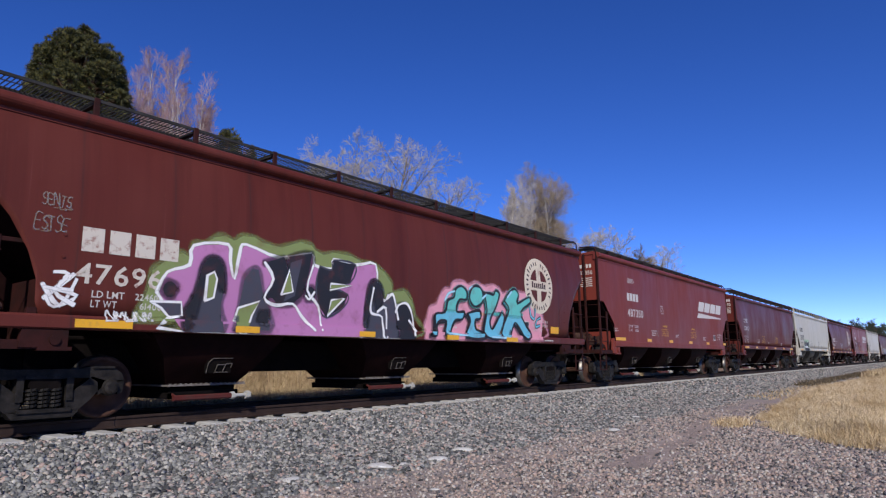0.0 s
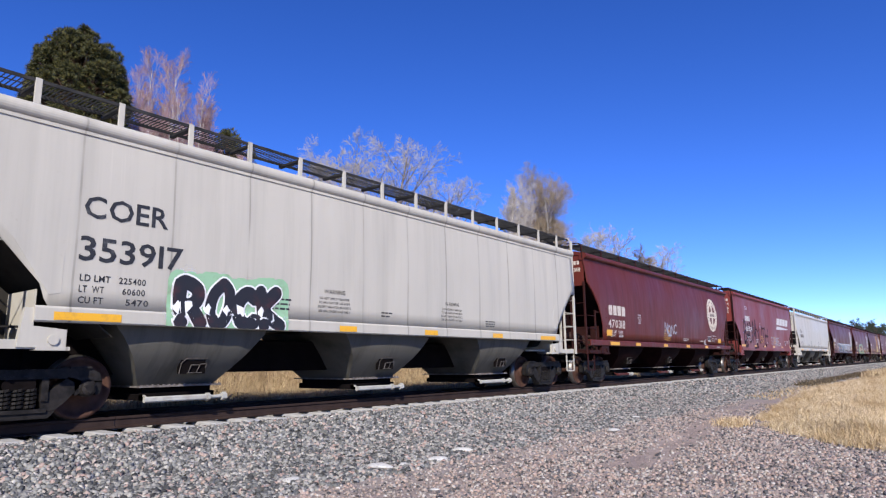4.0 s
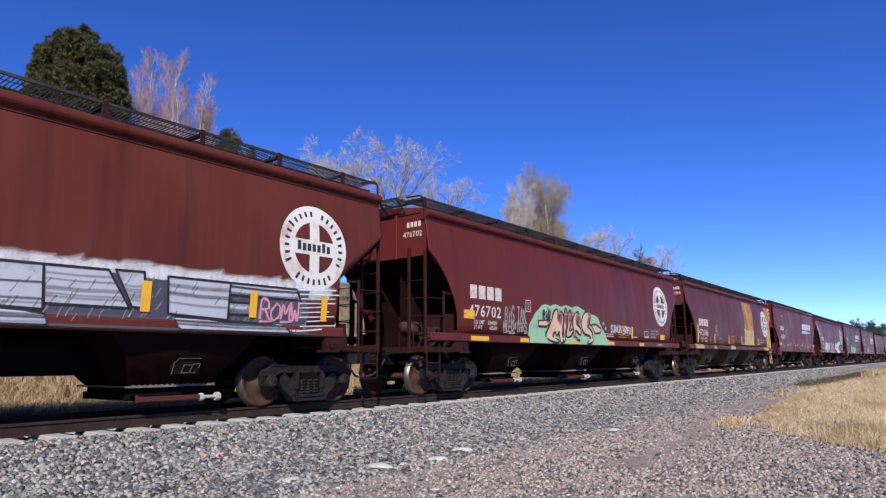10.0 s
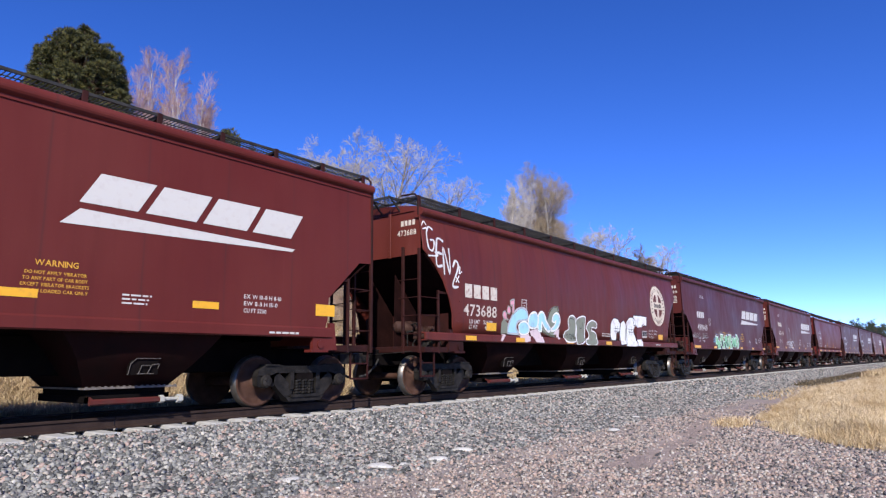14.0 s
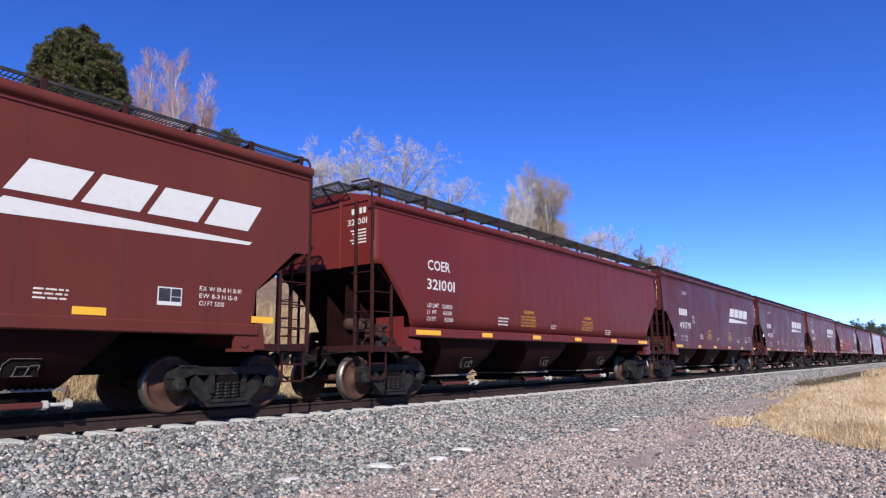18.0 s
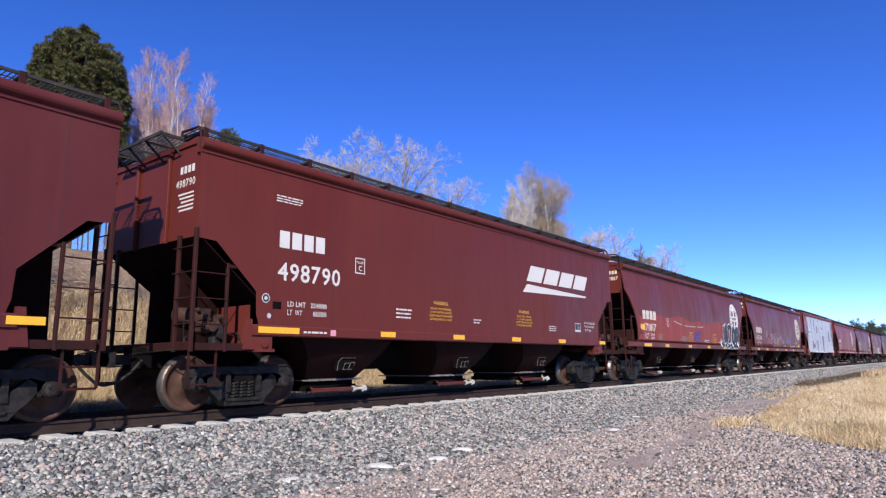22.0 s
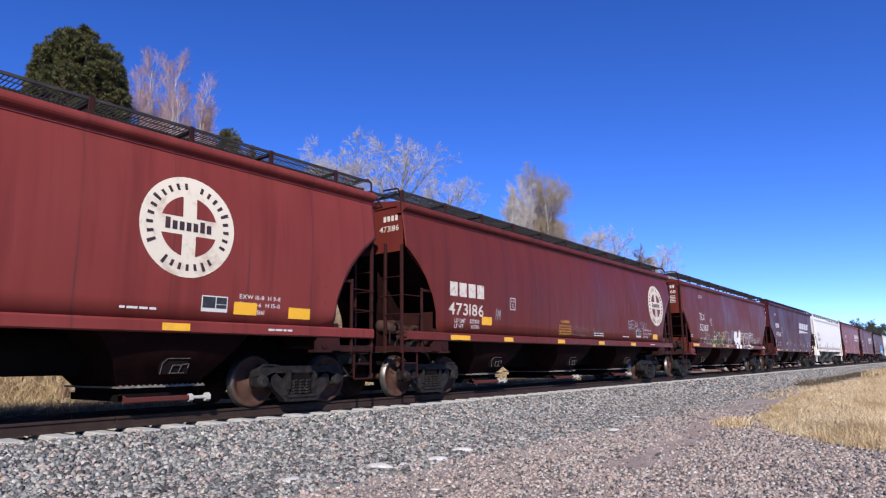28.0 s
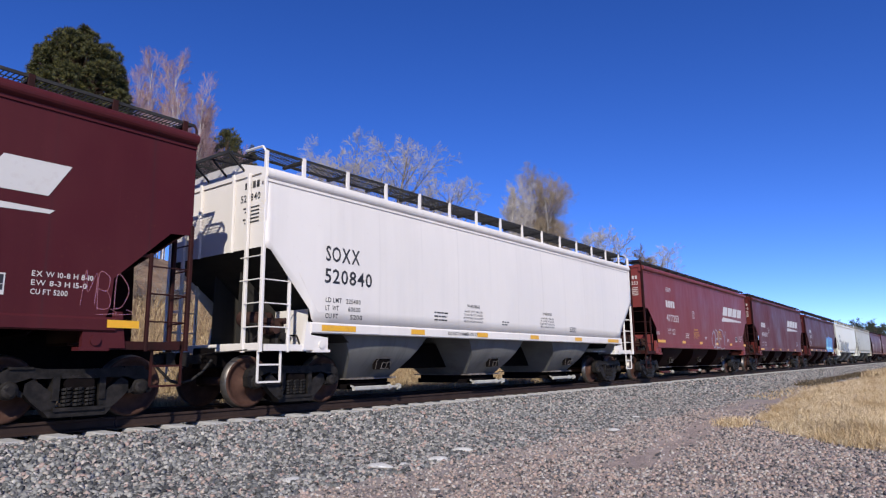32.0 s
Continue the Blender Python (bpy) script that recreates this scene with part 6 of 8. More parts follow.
field(1, "graffiti_letter", "cyan", [(11.49, 2.53), (11.75, 2.53), (11.94, 2.51), (12.04, 2.63), (12.21, 2.54), (12.05, 2.21), (11.78, 1.83), (11.91, 1.6), (12.18, 1.91), (12.32, 2.06), (12.46, 1.92), (12.23, 1.38), (11.58, 1.41), (11.53, 1.67), (11.63, 2.1)], 0.013, "black", 0.055)
field(1, "graffiti_letter_top", "teal", above([(11.49, 2.53), (11.75, 2.53), (11.94, 2.51), (12.04, 2.63), (12.21, 2.54), (12.05, 2.21), (11.78, 1.83), (11.91, 1.6), (12.18, 1.91), (12.32, 2.06), (12.46, 1.92), (12.23, 1.38), (11.58, 1.41), (11.53, 1.67), (11.63, 2.1)], 2.02), 0.0155)
field(1, "graffiti_shadow", "black", [(12.36, 2.31), (12.62, 2.57), (12.89, 2.69), (13.08, 2.53), (13.01, 2.29), (13.64, 2.5), (13.72, 2.35), (13.2, 2.07), (13.49, 1.7), (13.79, 1.47), (13.53, 1.32), (13.09, 1.66), (12.87, 1.74), (12.66, 1.34), (12.27, 1.38), (12.37, 1.72), (12.59, 2.11)], 0.009)
field(1, "graffiti_letter", "cyan", [(12.45, 2.38), (12.72, 2.63), (12.99, 2.75), (13.19, 2.6), (13.11, 2.35), (13.75, 2.57), (13.83, 2.41), (13.3, 2.13), (13.6, 1.76), (13.9, 1.53), (13.63, 1.38), (13.19, 1.72), (12.97, 1.8), (12.75, 1.39), (12.36, 1.43), (12.46, 1.78), (12.69, 2.17)], 0.013, "black", 0.055)
field(1, "graffiti_letter_top", "teal", above([(12.45, 2.38), (12.72, 2.63), (12.99, 2.75), (13.19, 2.6), (13.11, 2.35), (13.75, 2.57), (13.83, 2.41), (13.3, 2.13), (13.6, 1.76), (13.9, 1.53), (13.63, 1.38), (13.19, 1.72), (12.97, 1.8), (12.75, 1.39), (12.36, 1.43), (12.46, 1.78), (12.69, 2.17)], 2.02), 0.0155)
painted_line(1, "black", [(13.8, 2.28), (13.87, 2.04), (14.07, 1.97), (14.1, 2.25)], 0.09, 0.01)
painted_line(1, "cyan", [(13.8, 2.28), (13.87, 2.04), (14.07, 1.97), (14.1, 2.25)], 0.05, 0.014)
painted_line(1, "black", [(14.4, 2.01), (14.2, 1.93), (14.15, 1.75), (14.38, 1.79)], 0.09, 0.01)
painted_line(1, "cyan", [(14.4, 2.01), (14.2, 1.93), (14.15, 1.75), (14.38, 1.79)], 0.05, 0.014)
painted_line(1, "sky", [(9.84, 2.22), (9.99, 2.4), (10.23, 2.47)], 0.05, 0.017)
painted_line(1, "sky", [(10.83, 2.57), (10.96, 2.66)], 0.05, 0.017)
painted_line(1, "sky", [(11.42, 2.37), (11.6, 2.49)], 0.05, 0.017)
painted_line(1, "sky", [(12.61, 2.48), (12.83, 2.66)], 0.05, 0.017)
painted_line(1, "sky", [(9.95, 1.47), (10.42, 1.42), (10.75, 1.42)], 0.05, 0.017)
painted_line(1, "sky", [(11.82, 1.4), (12.73, 1.39)], 0.05, 0.017)
painted_line(1, "white", [(1.19, 1.67), (1.55, 2.03), (1.31, 1.78), (1.58, 1.6)], 0.05, 0.012)
painted_line(1, "white", [(1.16, 1.86), (1.4, 1.58), (1.58, 1.95)], 0.05, 0.012)
painted_line(1, "white", [(1.29, 2.03), (1.46, 2.02), (1.36, 1.83), (1.54, 1.8)], 0.05, 0.012)
painted_line(1, "white", [(1.18, 1.82), (1.6, 1.73), (1.33, 1.56), (1.21, 1.7)], 0.045, 0.012)
for x, w in ((4.12, 0.48), (7.0, 0.46), (9.9, 0.46), (12.5, 0.46)):
    Decal(KINDS["round"], 0.030).rect(x, x + w, 1.295, 1.405).make("reflector", M["yellow"], BUILT[1][0], "yellow reflective strip")
tag(1, "ESTSE", 0.98, 1.40, 2.58, 2.80, "grey", 0.016, 5, True, 0, 0.012, 0.6)
tag(1, "SENTS", 1.05, 1.42, 2.92, 3.10, "grey", 0.014, 6, True, 0, 0.012, 0.6)
tag(1, "NMUNM", 2.0, 2.7, 1.42, 1.55, "white", 0.03, 5)
dress(2, "487350", "223200", "62800", "high", "white")
tag(2, "X", 5.25, 5.6, 1.68, 1.95, "grey", 0.02, 2, False)
dress(3, "321002", "224200", "61800", "long", "white", "5200")
dress(4, "353917", "225400", "60600", "long", "ink", "5470")
piece(4, "ROCK", 3.05, 5.1, 1.30, 2.2, ["black"], "white", "mint", 0.22, 0.03, None, 3, True)
dress(5, "470318", "224500", "61500", logo=14.2)
tag(5, "NONC", 7.2, 8.7, 1.85, 2.25, "silver", 0.06, 8)
tag(5, "ANE", 12.6, 13.0, 1.5, 1.7, "white", 0.02, 4)
dress(6, "485924", "223500", "62500", "high", "white")
tag(6, "BAD", 1.95, 3.95, 1.68, 2.92, "ink", 0.15, 12, True, 0.0, 0.0015, 0.85)
tag(6, "M", 4.05, 5.0, 1.68, 3.08, "ink", 0.14, 3, True, 0.0, 0.0015, 0.85)
tag(6, "OUTH", 4.65, 8.2, 1.68, 2.72, "ink", 0.12, 4, True, 0.0, 0.0015, 0.8)
tag(6, "STOBE", 8.9, 11.5, 1.68, 2.18, "white", 0.085, 6, True, 0.0, 0.012, 0.5)
dress(7, "309848", "223500", "62500", "long", "ink", "5470")
words(7, "DO NOT HAMMER ON CAR", 5.2, 1.40, 0.09, "ink", 1.35)
words(7, "DO NOT HAMMER ON CAR", 10.3, 1.40, 0.09, "ink", 1.35)
dress(8, "478804", "224700", "61300", logo=15.4, logo_mat="emblem_white", strips=False)
_r = random.Random(8)
_d = Decal(KINDS["round"], 0.0015)
for k in range(58):
    _x = 4.2 + 0.2 * k
    _d.spray([(_x - 0.2, 2.12 + _r.uniform(-0.03, 0.05)), (_x, 2.12 + _r.uniform(-0.03, 0.06)), (_x + 0.2, 2.12 + _r.uniform(-0.03, 0.05))], 0.20, _r, 0.75)
_d.make("overspray", mist("white"), BUILT[8][0], "white overspray above the graffiti")
_d = Decal(KINDS["round"], 0.006)
for k in range(10):
    _z = 1.36 + 0.085 * k
    _d.spray([(4.6, _z), (3.9 + _r.uniform(-0.2, 0.1), _z + _r.uniform(-0.05, 0.05)), (4.2, _z + 0.1)], 0.02, _r)
    _d.spray([(15.1, _z), (15.8 + _r.uniform(-0.2, 0.3), _z + 0.05)], 0.02, _r)
_d.make("graffiti_scratch_lines", mist("white"), BUILT[8][0], "thin white sprayed lines")
wash(8, 4.2, 15.3, 1.30, 2.12, SPRAY["slate"], "graffiti_ground", "dark slate graffiti ground", 0.06, 3, 0.0075)
_d = Decal(KINDS["round"], 0.0105)
for k in range(190):
    _x, _z = _r.uniform(4.3, 15.2), _r.uniform(1.36, 1.95)
    _d.spray([(_x, _z), (_x + 0.04, _z + 0.06), (_x + 0.08, _z + _r.uniform(0.10, 0.16))], 0.016, _r, 0.8)
_d.make("graffiti_hatching", mist("grey"), BUILT[8][0], "fine pale hatching")
slab(8, [[(4.5, 1.95), (5.9, 1.92), (5.8, 2.13), (4.45, 2.14)], [(5.3, 1.56), (5.98, 1.58), (5.92, 1.92), (5.06, 1.93)], [(5.33, 1.31), (6.05, 1.31), (6.0, 1.50), (5.3, 1.54)]], "steel")
slab(8, [[(5.97, 1.92), (6.68, 1.93), (6.66, 2.11), (5.94, 2.11)]], "steel")
slab(8, [[(6.9, 1.55), (7.95, 1.50), (8.0, 2.12), (6.87, 2.13)], [(7.95, 1.76), (8.7, 1.70), (8.44, 2.14), (8.0, 2.12)], [(7.0, 1.31), (8.0, 1.31), (7.95, 1.48), (6.95, 1.53)], [(8.75, 1.32), (9.35, 1.40), (9.22, 2.16), (8.5, 2.12)]], "steel")
slab(8, [[(9.8, 1.55), (10.8, 1.52), (10.75, 2.12), (9.7, 2.11)], [(10.8, 1.60), (11.95, 1.60), (11.6, 2.13), (10.75, 2.12)], [(11.98, 1.62), (12.2, 1.61), (12.12, 2.15), (11.7, 2.14)], [(9.9, 1.31), (10.85, 1.31), (10.8, 1.48), (9.78, 1.53)]], "silver")
slab(8, [[(12.55, 1.55), (13.6, 1.50), (13.6, 2.12), (12.5, 2.12)], [(13.6, 1.92), (15.1, 1.92), (15.0, 2.12), (13.6, 2.12)], [(13.6, 1.60), (14.1, 1.60), (14.1, 1.80), (13.6, 1.80)], [(12.75, 1.31), (14.9, 1.31), (14.7, 1.46), (12.65, 1.50)]], "silver")
tag(8, "ROMW", 14.2, 15.1, 1.55, 1.88, "rose", 0.04, 5, True, 0, 0.028)
tag(8, "MERT", 4.35, 5.0, 1.62, 1.86, "rose", 0.028, 5, True, 0, 0.022)
tag(8, "WAXM", 6.15, 6.75, 1.33, 1.44, "white", 0.025, 5, True, 0, 0.022)
Decal(KINDS["round"], 0.010).rect(1.32, 1.50, 1.62, 2.34).make("reflector", M["yellow"], BUILT[8][0], "upright yellow reflective strip")
for x in (4.1, 6.7, 9.4, 12.1, 14.0, 15.6):
    Decal(KINDS["round"], 0.030).rect(x, x + 0.15, 1.56, 2.02).make("reflector", M["yellow"], BUILT[8][0], "upright yellow reflective strip")
dress(9, "476702", "224500", "61500", logo=15.2, logo_mat="emblem_white")
_d, _r = Decal(KINDS["round"], 0.004), random.Random(9)
_rim = []
for k in range(49):
    _x = 4.5 + 5.4 * k / 48
    _top = float(np.interp(_x, [4.5, 4.9, 5.2, 5.6, 6.4, 7.8, 8.1, 8.6, 9.1, 9.4, 9.9], [1.75, 2.2, 2.36, 2.42, 2.44, 2.46, 2.36, 2.30, 2.16, 1.85, 1.40]))
    _rim.append((_x, _top + 0.07 * abs(math.sin(_x * 4.4)) - 0.03))
_d.poly([(4.45, 1.285)] + _rim + [(9.95, 1.285)])
_d.make("graffiti_cloud", SPRAY["mint"], BUILT[9][0], "mint green bubbled graffiti cloud")
for _x, _z in ((9.52, 2.02), (9.70, 1.86)):
    Decal(KINDS["round"], 0.006).ring(_x, _z, 0, 0.06, 0, 360, 16).make("graffiti_bubble", SPRAY["mint"], BUILT[9][0])
field(9, "graffiti_letter", "peach", [(5.48, 1.6), (5.65, 1.78), (5.84, 2.05), (5.93, 2.23), (6.09, 2.32), (6.2, 2.26), (6.21, 1.99), (6.36, 2.23), (6.53, 2.19), (6.57, 1.92), (6.51, 1.37), (6.27, 1.34), (6.29, 1.65), (6.15, 1.52), (6.04, 1.63), (5.89, 1.5), (6.19, 1.38), (6.05, 1.3), (5.51, 1.41)], 0.012, "black", 0.06, label="peach graffiti letter with a black outline")
field(9, "graffiti_letter", "peach", [(6.57, 2.09), (6.66, 2.36), (6.79, 2.33), (6.85, 1.86), (6.71, 1.68), (6.57, 1.37), (6.48, 1.4)], 0.012, "black", 0.055)
field(9, "graffiti_letter", "peach", [(6.82, 2.16), (6.94, 2.32), (7.08, 2.27), (7.06, 1.96), (6.97, 1.69), (7.25, 1.78), (7.13, 1.57), (6.92, 1.5), (6.76, 1.55)], 0.014, "black", 0.055)
field(9, "graffiti_letter", "peach", [(7.16, 2.06), (7.34, 2.26), (7.57, 2.31), (7.56, 2.07), (7.43, 1.95), (7.73, 1.79), (7.75, 1.58), (7.39, 1.72), (7.38, 1.54), (7.61, 1.41), (7.32, 1.48), (7.2, 1.8)], 0.016, "black", 0.055)
field(9, "graffiti_letter", "peach", [(7.76, 2.02), (8, 2.31), (8.24, 2.36), (8.41, 2.23), (8.37, 1.95), (8.21, 1.87), (8.52, 1.75), (8.64, 1.51), (8.43, 1.33), (8.11, 1.33), (8.47, 1.55), (8.04, 1.62), (7.83, 1.8)], 0.018, "black", 0.055)
field(9, "graffiti_arrow", "peach", [(5.01, 1.93), (5.68, 1.98), (5.68, 1.86), (5.48, 1.77), (5.02, 1.77)], 0.009, "black", 0.05)
field(9, "graffiti_arrow", "peach", [(8.48, 1.94), (8.91, 1.97), (9.29, 1.84), (9.25, 1.69), (8.81, 1.66), (8.71, 1.81)], 0.009, "black", 0.05)
_d = Decal(KINDS["round"], 0.027)
for _x in (5.62, 6.35, 6.72, 7.05, 7.55, 8.35):
    _d.spray([(_x - 0.06, 1.98), (_x, 2.12), (_x + 0.03, 2.24)], 0.22, _r, 0.85)
_d.make("graffiti_shading", mist("wine"), BUILT[9][0])
_d = Decal(KINDS["round"], 0.029)
for _x in (5.6, 6.3, 6.7, 7.1, 7.6, 8.3):
    _d.spray([(_x, 2.22), (_x + 0.01, 2.34), (_x + 0.02, 2.50)], 0.018, _r, 0.35)
    for k in range(3):
        _d.spray([(_x - 0.08 + 0.07 * k, 2.20), (_x - 0.07 + 0.07 * k, 2.21)], 0.035, _r)
_d.make("graffiti_sparkle", mist("white"), BUILT[9][0])
tag(9, "BIG", 5.25, 5.65, 2.02, 2.26, "black", 0.05, 4, True, 0, 0.031)
tag(9, "BIG TAX", 3.2, 4.3, 1.85, 2.25, "grey", 0.045, 7)
tag(9, "MLED*THIS", 3.15, 4.35, 1.58, 1.85, "grey", 0.045, 9)
tag(9, "SDR*UAT*KMPD", 10.1, 11.9, 1.74, 2.0, "white", 0.03, 9)
Decal(KINDS["round"], 0.008).rect(12.0, 12.14, 1.56, 2.0).make("reflector", M["yellow"], BUILT[9][0], "upright yellow reflective strip")
dress(10, "472586", "224900", "61100", logo=15.38, logo_mat="emblem_white", strips=False)
m_, nodes, links, b = material("ochre_rust_stain", 0.8)
n_ = noise_node(nodes, links, 1.0, 5, 0.65, (3.0, 1, 0.9))
n2_ = noise_node(nodes, links, 6.0, 6, 0.7)
links.new(mix(nodes, links, ramp(nodes, links, n2_, [(0.4, grey(0)), (0.65, grey(0.6))]), ramp(nodes, links, n_, [(0.3, (0.16, 0.045, 0.02)), (0.48, (0.36, 0.17, 0.05)), (0.66, (0.56, 0.40, 0.18))]), (0.20, 0.07, 0.03)), b.inputs["Base Color"])
M["ochre"] = m_
M["buff"] = flat("buff_primer", (0.46, 0.34, 0.15), (0.27, 0.14, 0.05), 0.8, 0.75, 2.5)
wash(10, 10.3, 12.4, 2.35, 4.08, M["ochre"], "rust_stain", "rust-brown stain on the side", 0.05, 2)
wash(10, 10.2, 12.45, 1.56, 2.50, M["buff"], "primer_patch", "buff primer patch on the side", 0.14, 3, 0.005)
wash(10, 15.98, 17.27, 1.46, 4.10, M["ochre"], "rust_stain", "rust-brown stain over the end of the side", 0.06, 5)
wash(10, 15.80, 16.15, 1.47, 2.95, M["buff"], "primer_patch", "buff primer patch on the side", 0.1, 7, 0.005)
Decal(KINDS["round"], 0.012).rect(16.0, 16.16, 1.56, 2.62, 0.06).make("reflector", M["yellow"], BUILT[10][0], "upright yellow reflective strip")
Decal(KINDS["round"], 0.012).rect(1.30, 1.48, 1.56, 2.42).make("reflector", M["yellow"], BUILT[10][0], "upright yellow reflective strip")
for x, w in ((0.9, 1.3), (7.0, 0.9), (3.9, 0.3), (14.9, 1.2)):
    wash(10, x, x + w, 1.28, 1.50, M["buff"], "primer_patch", "buff primer patch on the sill", 0.04, int(x * 9), 0.005)
for x in (4.05, 6.7, 9.4, 12.0, 13.3):
    Decal(KINDS["round"], 0.010).rect(x, x + 0.15, 1.56, 2.02).make("reflector", M["yellow"], BUILT[10][0], "upright yellow reflective strip")
tag(10, "EDH", 3.15, 3.65, 1.56, 1.86, "grey", 0.016, 9, True, 0, 0.012, 0.8)
tag(10, "AXWEZ", 4.05, 4.9, 1.95, 2.14, "grey", 0.018, 5)
tag(10, "HEX", 4.9, 5.4, 1.56, 1.86, "grey", 0.016, 6, True, 0, 0.012, 0.6)
tag(10, "EHX", 4.95, 5.35, 1.58, 1.82, "grey", 0.016, 8, True, 0, 0.012, 0.6)
tag(10, "XEB", 5.55, 5.95, 1.57, 1.78, "grey", 0.016, 7, True, 0, 0.012, 0.6)
tag(10, "DMASK", 8.9, 10.15, 1.75, 2.05, "grey", 0.022, 6, True, 0, 0.012, 0.7)
dress(11, "498895", "225200", "60800", "low", "white")
dress(12, "473688", "224810", "61190", logo=15.1)
field(12, "graffiti_cloud", "moss", [(3.25, 1.5), (3.27, 1.8), (3.38, 1.91), (3.56, 1.8), (3.69, 1.77), (3.58, 1.52)], 0.004, label="grey-green graffiti cloud")
field(12, "graffiti_cloud", "moss", [(5.5, 1.64), (5.57, 1.91), (5.81, 1.98), (5.92, 2.17), (6.11, 2.34), (6.37, 2.37), (6.46, 2.2), (6.23, 1.79), (6.15, 1.53)], 0.004)
field(12, "graffiti_foot", "blush", [(4.16, 1.49), (4.72, 1.53), (4.73, 1.33), (4.52, 1.29), (4.18, 1.31)], 0.006, label="pale pink lower part of the bubble letters")
field(12, "graffiti_foot", "blush", [(4.75, 1.62), (5.12, 1.69), (5.36, 1.58), (5.53, 1.3), (5.07, 1.3), (4.87, 1.45)], 0.006)
field(12, "graffiti_foot", "blush", [(6.15, 1.55), (6.28, 1.71), (6.52, 1.72), (6.49, 1.42), (6.37, 1.41), (6.33, 1.56)], 0.006)
field(12, "graffiti_foot", "blush", [(3.17, 1.31), (3.29, 1.49), (3.48, 1.49), (3.38, 1.42), (3.27, 1.3)], 0.006)
field(12, "graffiti_letter", "sky", [(3.56, 1.52), (3.61, 1.75), (3.76, 1.97), (3.95, 2.13), (4.16, 2.23), (4.38, 2.25), (4.56, 2.18), (4.63, 2.05), (4.6, 1.92), (4.35, 1.9), (4.14, 1.87), (4.03, 1.77), (4.02, 1.65), (4.14, 1.52)], 0.01, "silver", 0.05, label="pale blue bubble letter with a silver edge")
field(12, "graffiti_letter", "sky", [(4.12, 1.74), (4.24, 1.83), (4.48, 1.87), (4.65, 1.78), (4.7, 1.62), (4.58, 1.53), (4.33, 1.51), (4.19, 1.56)], 0.013, "white", 0.04)
field(12, "graffiti_letter", "sky", [(4.64, 1.84), (4.72, 2.05), (4.93, 2.15), (5.12, 2.13), (5.22, 1.94), (5.15, 1.75), (4.96, 1.7), (4.75, 1.72)], 0.011, "white", 0.05)
field(12, "graffiti_letter", "sky", [(5.21, 1.65), (5.19, 1.93), (5.24, 2.11), (5.44, 2.2), (5.59, 2.1), (5.69, 1.92), (5.95, 1.72), (5.83, 1.63), (5.58, 1.75), (5.42, 1.9), (5.41, 1.63)], 0.013, "white", 0.05)
field(12, "graffiti_letter", "sky", [(6.05, 1.95), (6.12, 2.12), (6.31, 2.2), (6.51, 2.13), (6.54, 1.93), (6.37, 1.74), (6.14, 1.66), (5.98, 1.69), (6.2, 1.83), (6.29, 1.98), (6.2, 1.91)], 0.013, "white", 0.05)
field(12, "graffiti_numeral", "rose", [(3.31, 1.99), (3.34, 2.08), (3.42, 2.11), (3.49, 2.05), (3.52, 1.94), (3.6, 1.89), (3.4, 1.89)], 0.01, "grey", 0.03)
field(12, "graffiti_numeral", "rose", [(3.53, 2.15), (3.58, 2.26), (3.67, 2.24), (3.71, 2.12), (3.65, 2.04), (3.56, 2.06)], 0.01, "grey", 0.03)
field(12, "graffiti_numeral", "rose", [(3.68, 2.4), (3.9, 2.46), (3.89, 2.31), (3.88, 2.09), (3.79, 2.09), (3.8, 2.3), (3.72, 2.26)], 0.01, "grey", 0.03)
field(12, "graffiti_letter", "moss", [(6.79, 1.53), (6.89, 1.66), (7.14, 1.76), (7.08, 1.97), (7.17, 2.13), (7.39, 2.18), (7.58, 2.1), (7.62, 1.82), (7.57, 1.44), (7.42, 1.35), (6.9, 1.36)], 0.01, "white", 0.035, label="grey-green bubble letter with a white edge")
field(12, "graffiti_letter", "moss", [(7.6, 1.97), (7.67, 2.07), (7.95, 2.17), (8.31, 2.17), (8.26, 1.86), (8.19, 1.39), (7.62, 1.29), (7.68, 1.7)], 0.01, "white", 0.035)
field(12, "graffiti_letter", "moss", [(8.35, 1.83), (8.52, 2), (8.83, 2.09), (9.14, 2.01), (9.12, 1.84), (8.84, 1.86), (8.75, 1.75), (9.03, 1.7), (9.16, 1.5), (9.04, 1.28), (8.36, 1.28), (8.27, 1.44), (8.49, 1.48), (8.57, 1.61)], 0.012, "white", 0.035)
strokes(12, "black", [[(6.98, 1.55), (7.05, 1.59), (7.05, 1.44)], [(7.19, 1.6), (7.13, 1.49), (7.23, 1.44), (7.3, 1.56), (7.2, 1.6)], [(7.41, 1.61), (7.34, 1.55), (7.49, 1.52), (7.4, 1.44), (7.33, 1.48), (7.48, 1.59)]], 0.03, 0.016, "thin black sprayed numerals")
strokes(12, "black", [[(7.11, 2.03), (7.24, 2.09), (7.47, 2.06)], [(7.88, 1.8), (8.05, 1.83), (8.06, 2.01)], [(8.66, 1.81), (9.05, 1.8)]], 0.03, 0.017, "hand-sprayed scrawl")
field(12, "graffiti_letter", "white", [(10.27, 1.47), (10.33, 2.06), (10.57, 2.24), (10.92, 2.23), (11.13, 2.07), (11.09, 1.8), (10.82, 1.71), (10.78, 1.47)], 0.01, "black", 0.025, label="white bubble letter")
field(12, "graffiti_letter", "white", [(11.09, 1.68), (11.19, 2.1), (11.46, 2.21), (11.71, 2.03), (11.66, 1.34), (11.13, 1.3)], 0.012, "black", 0.025)
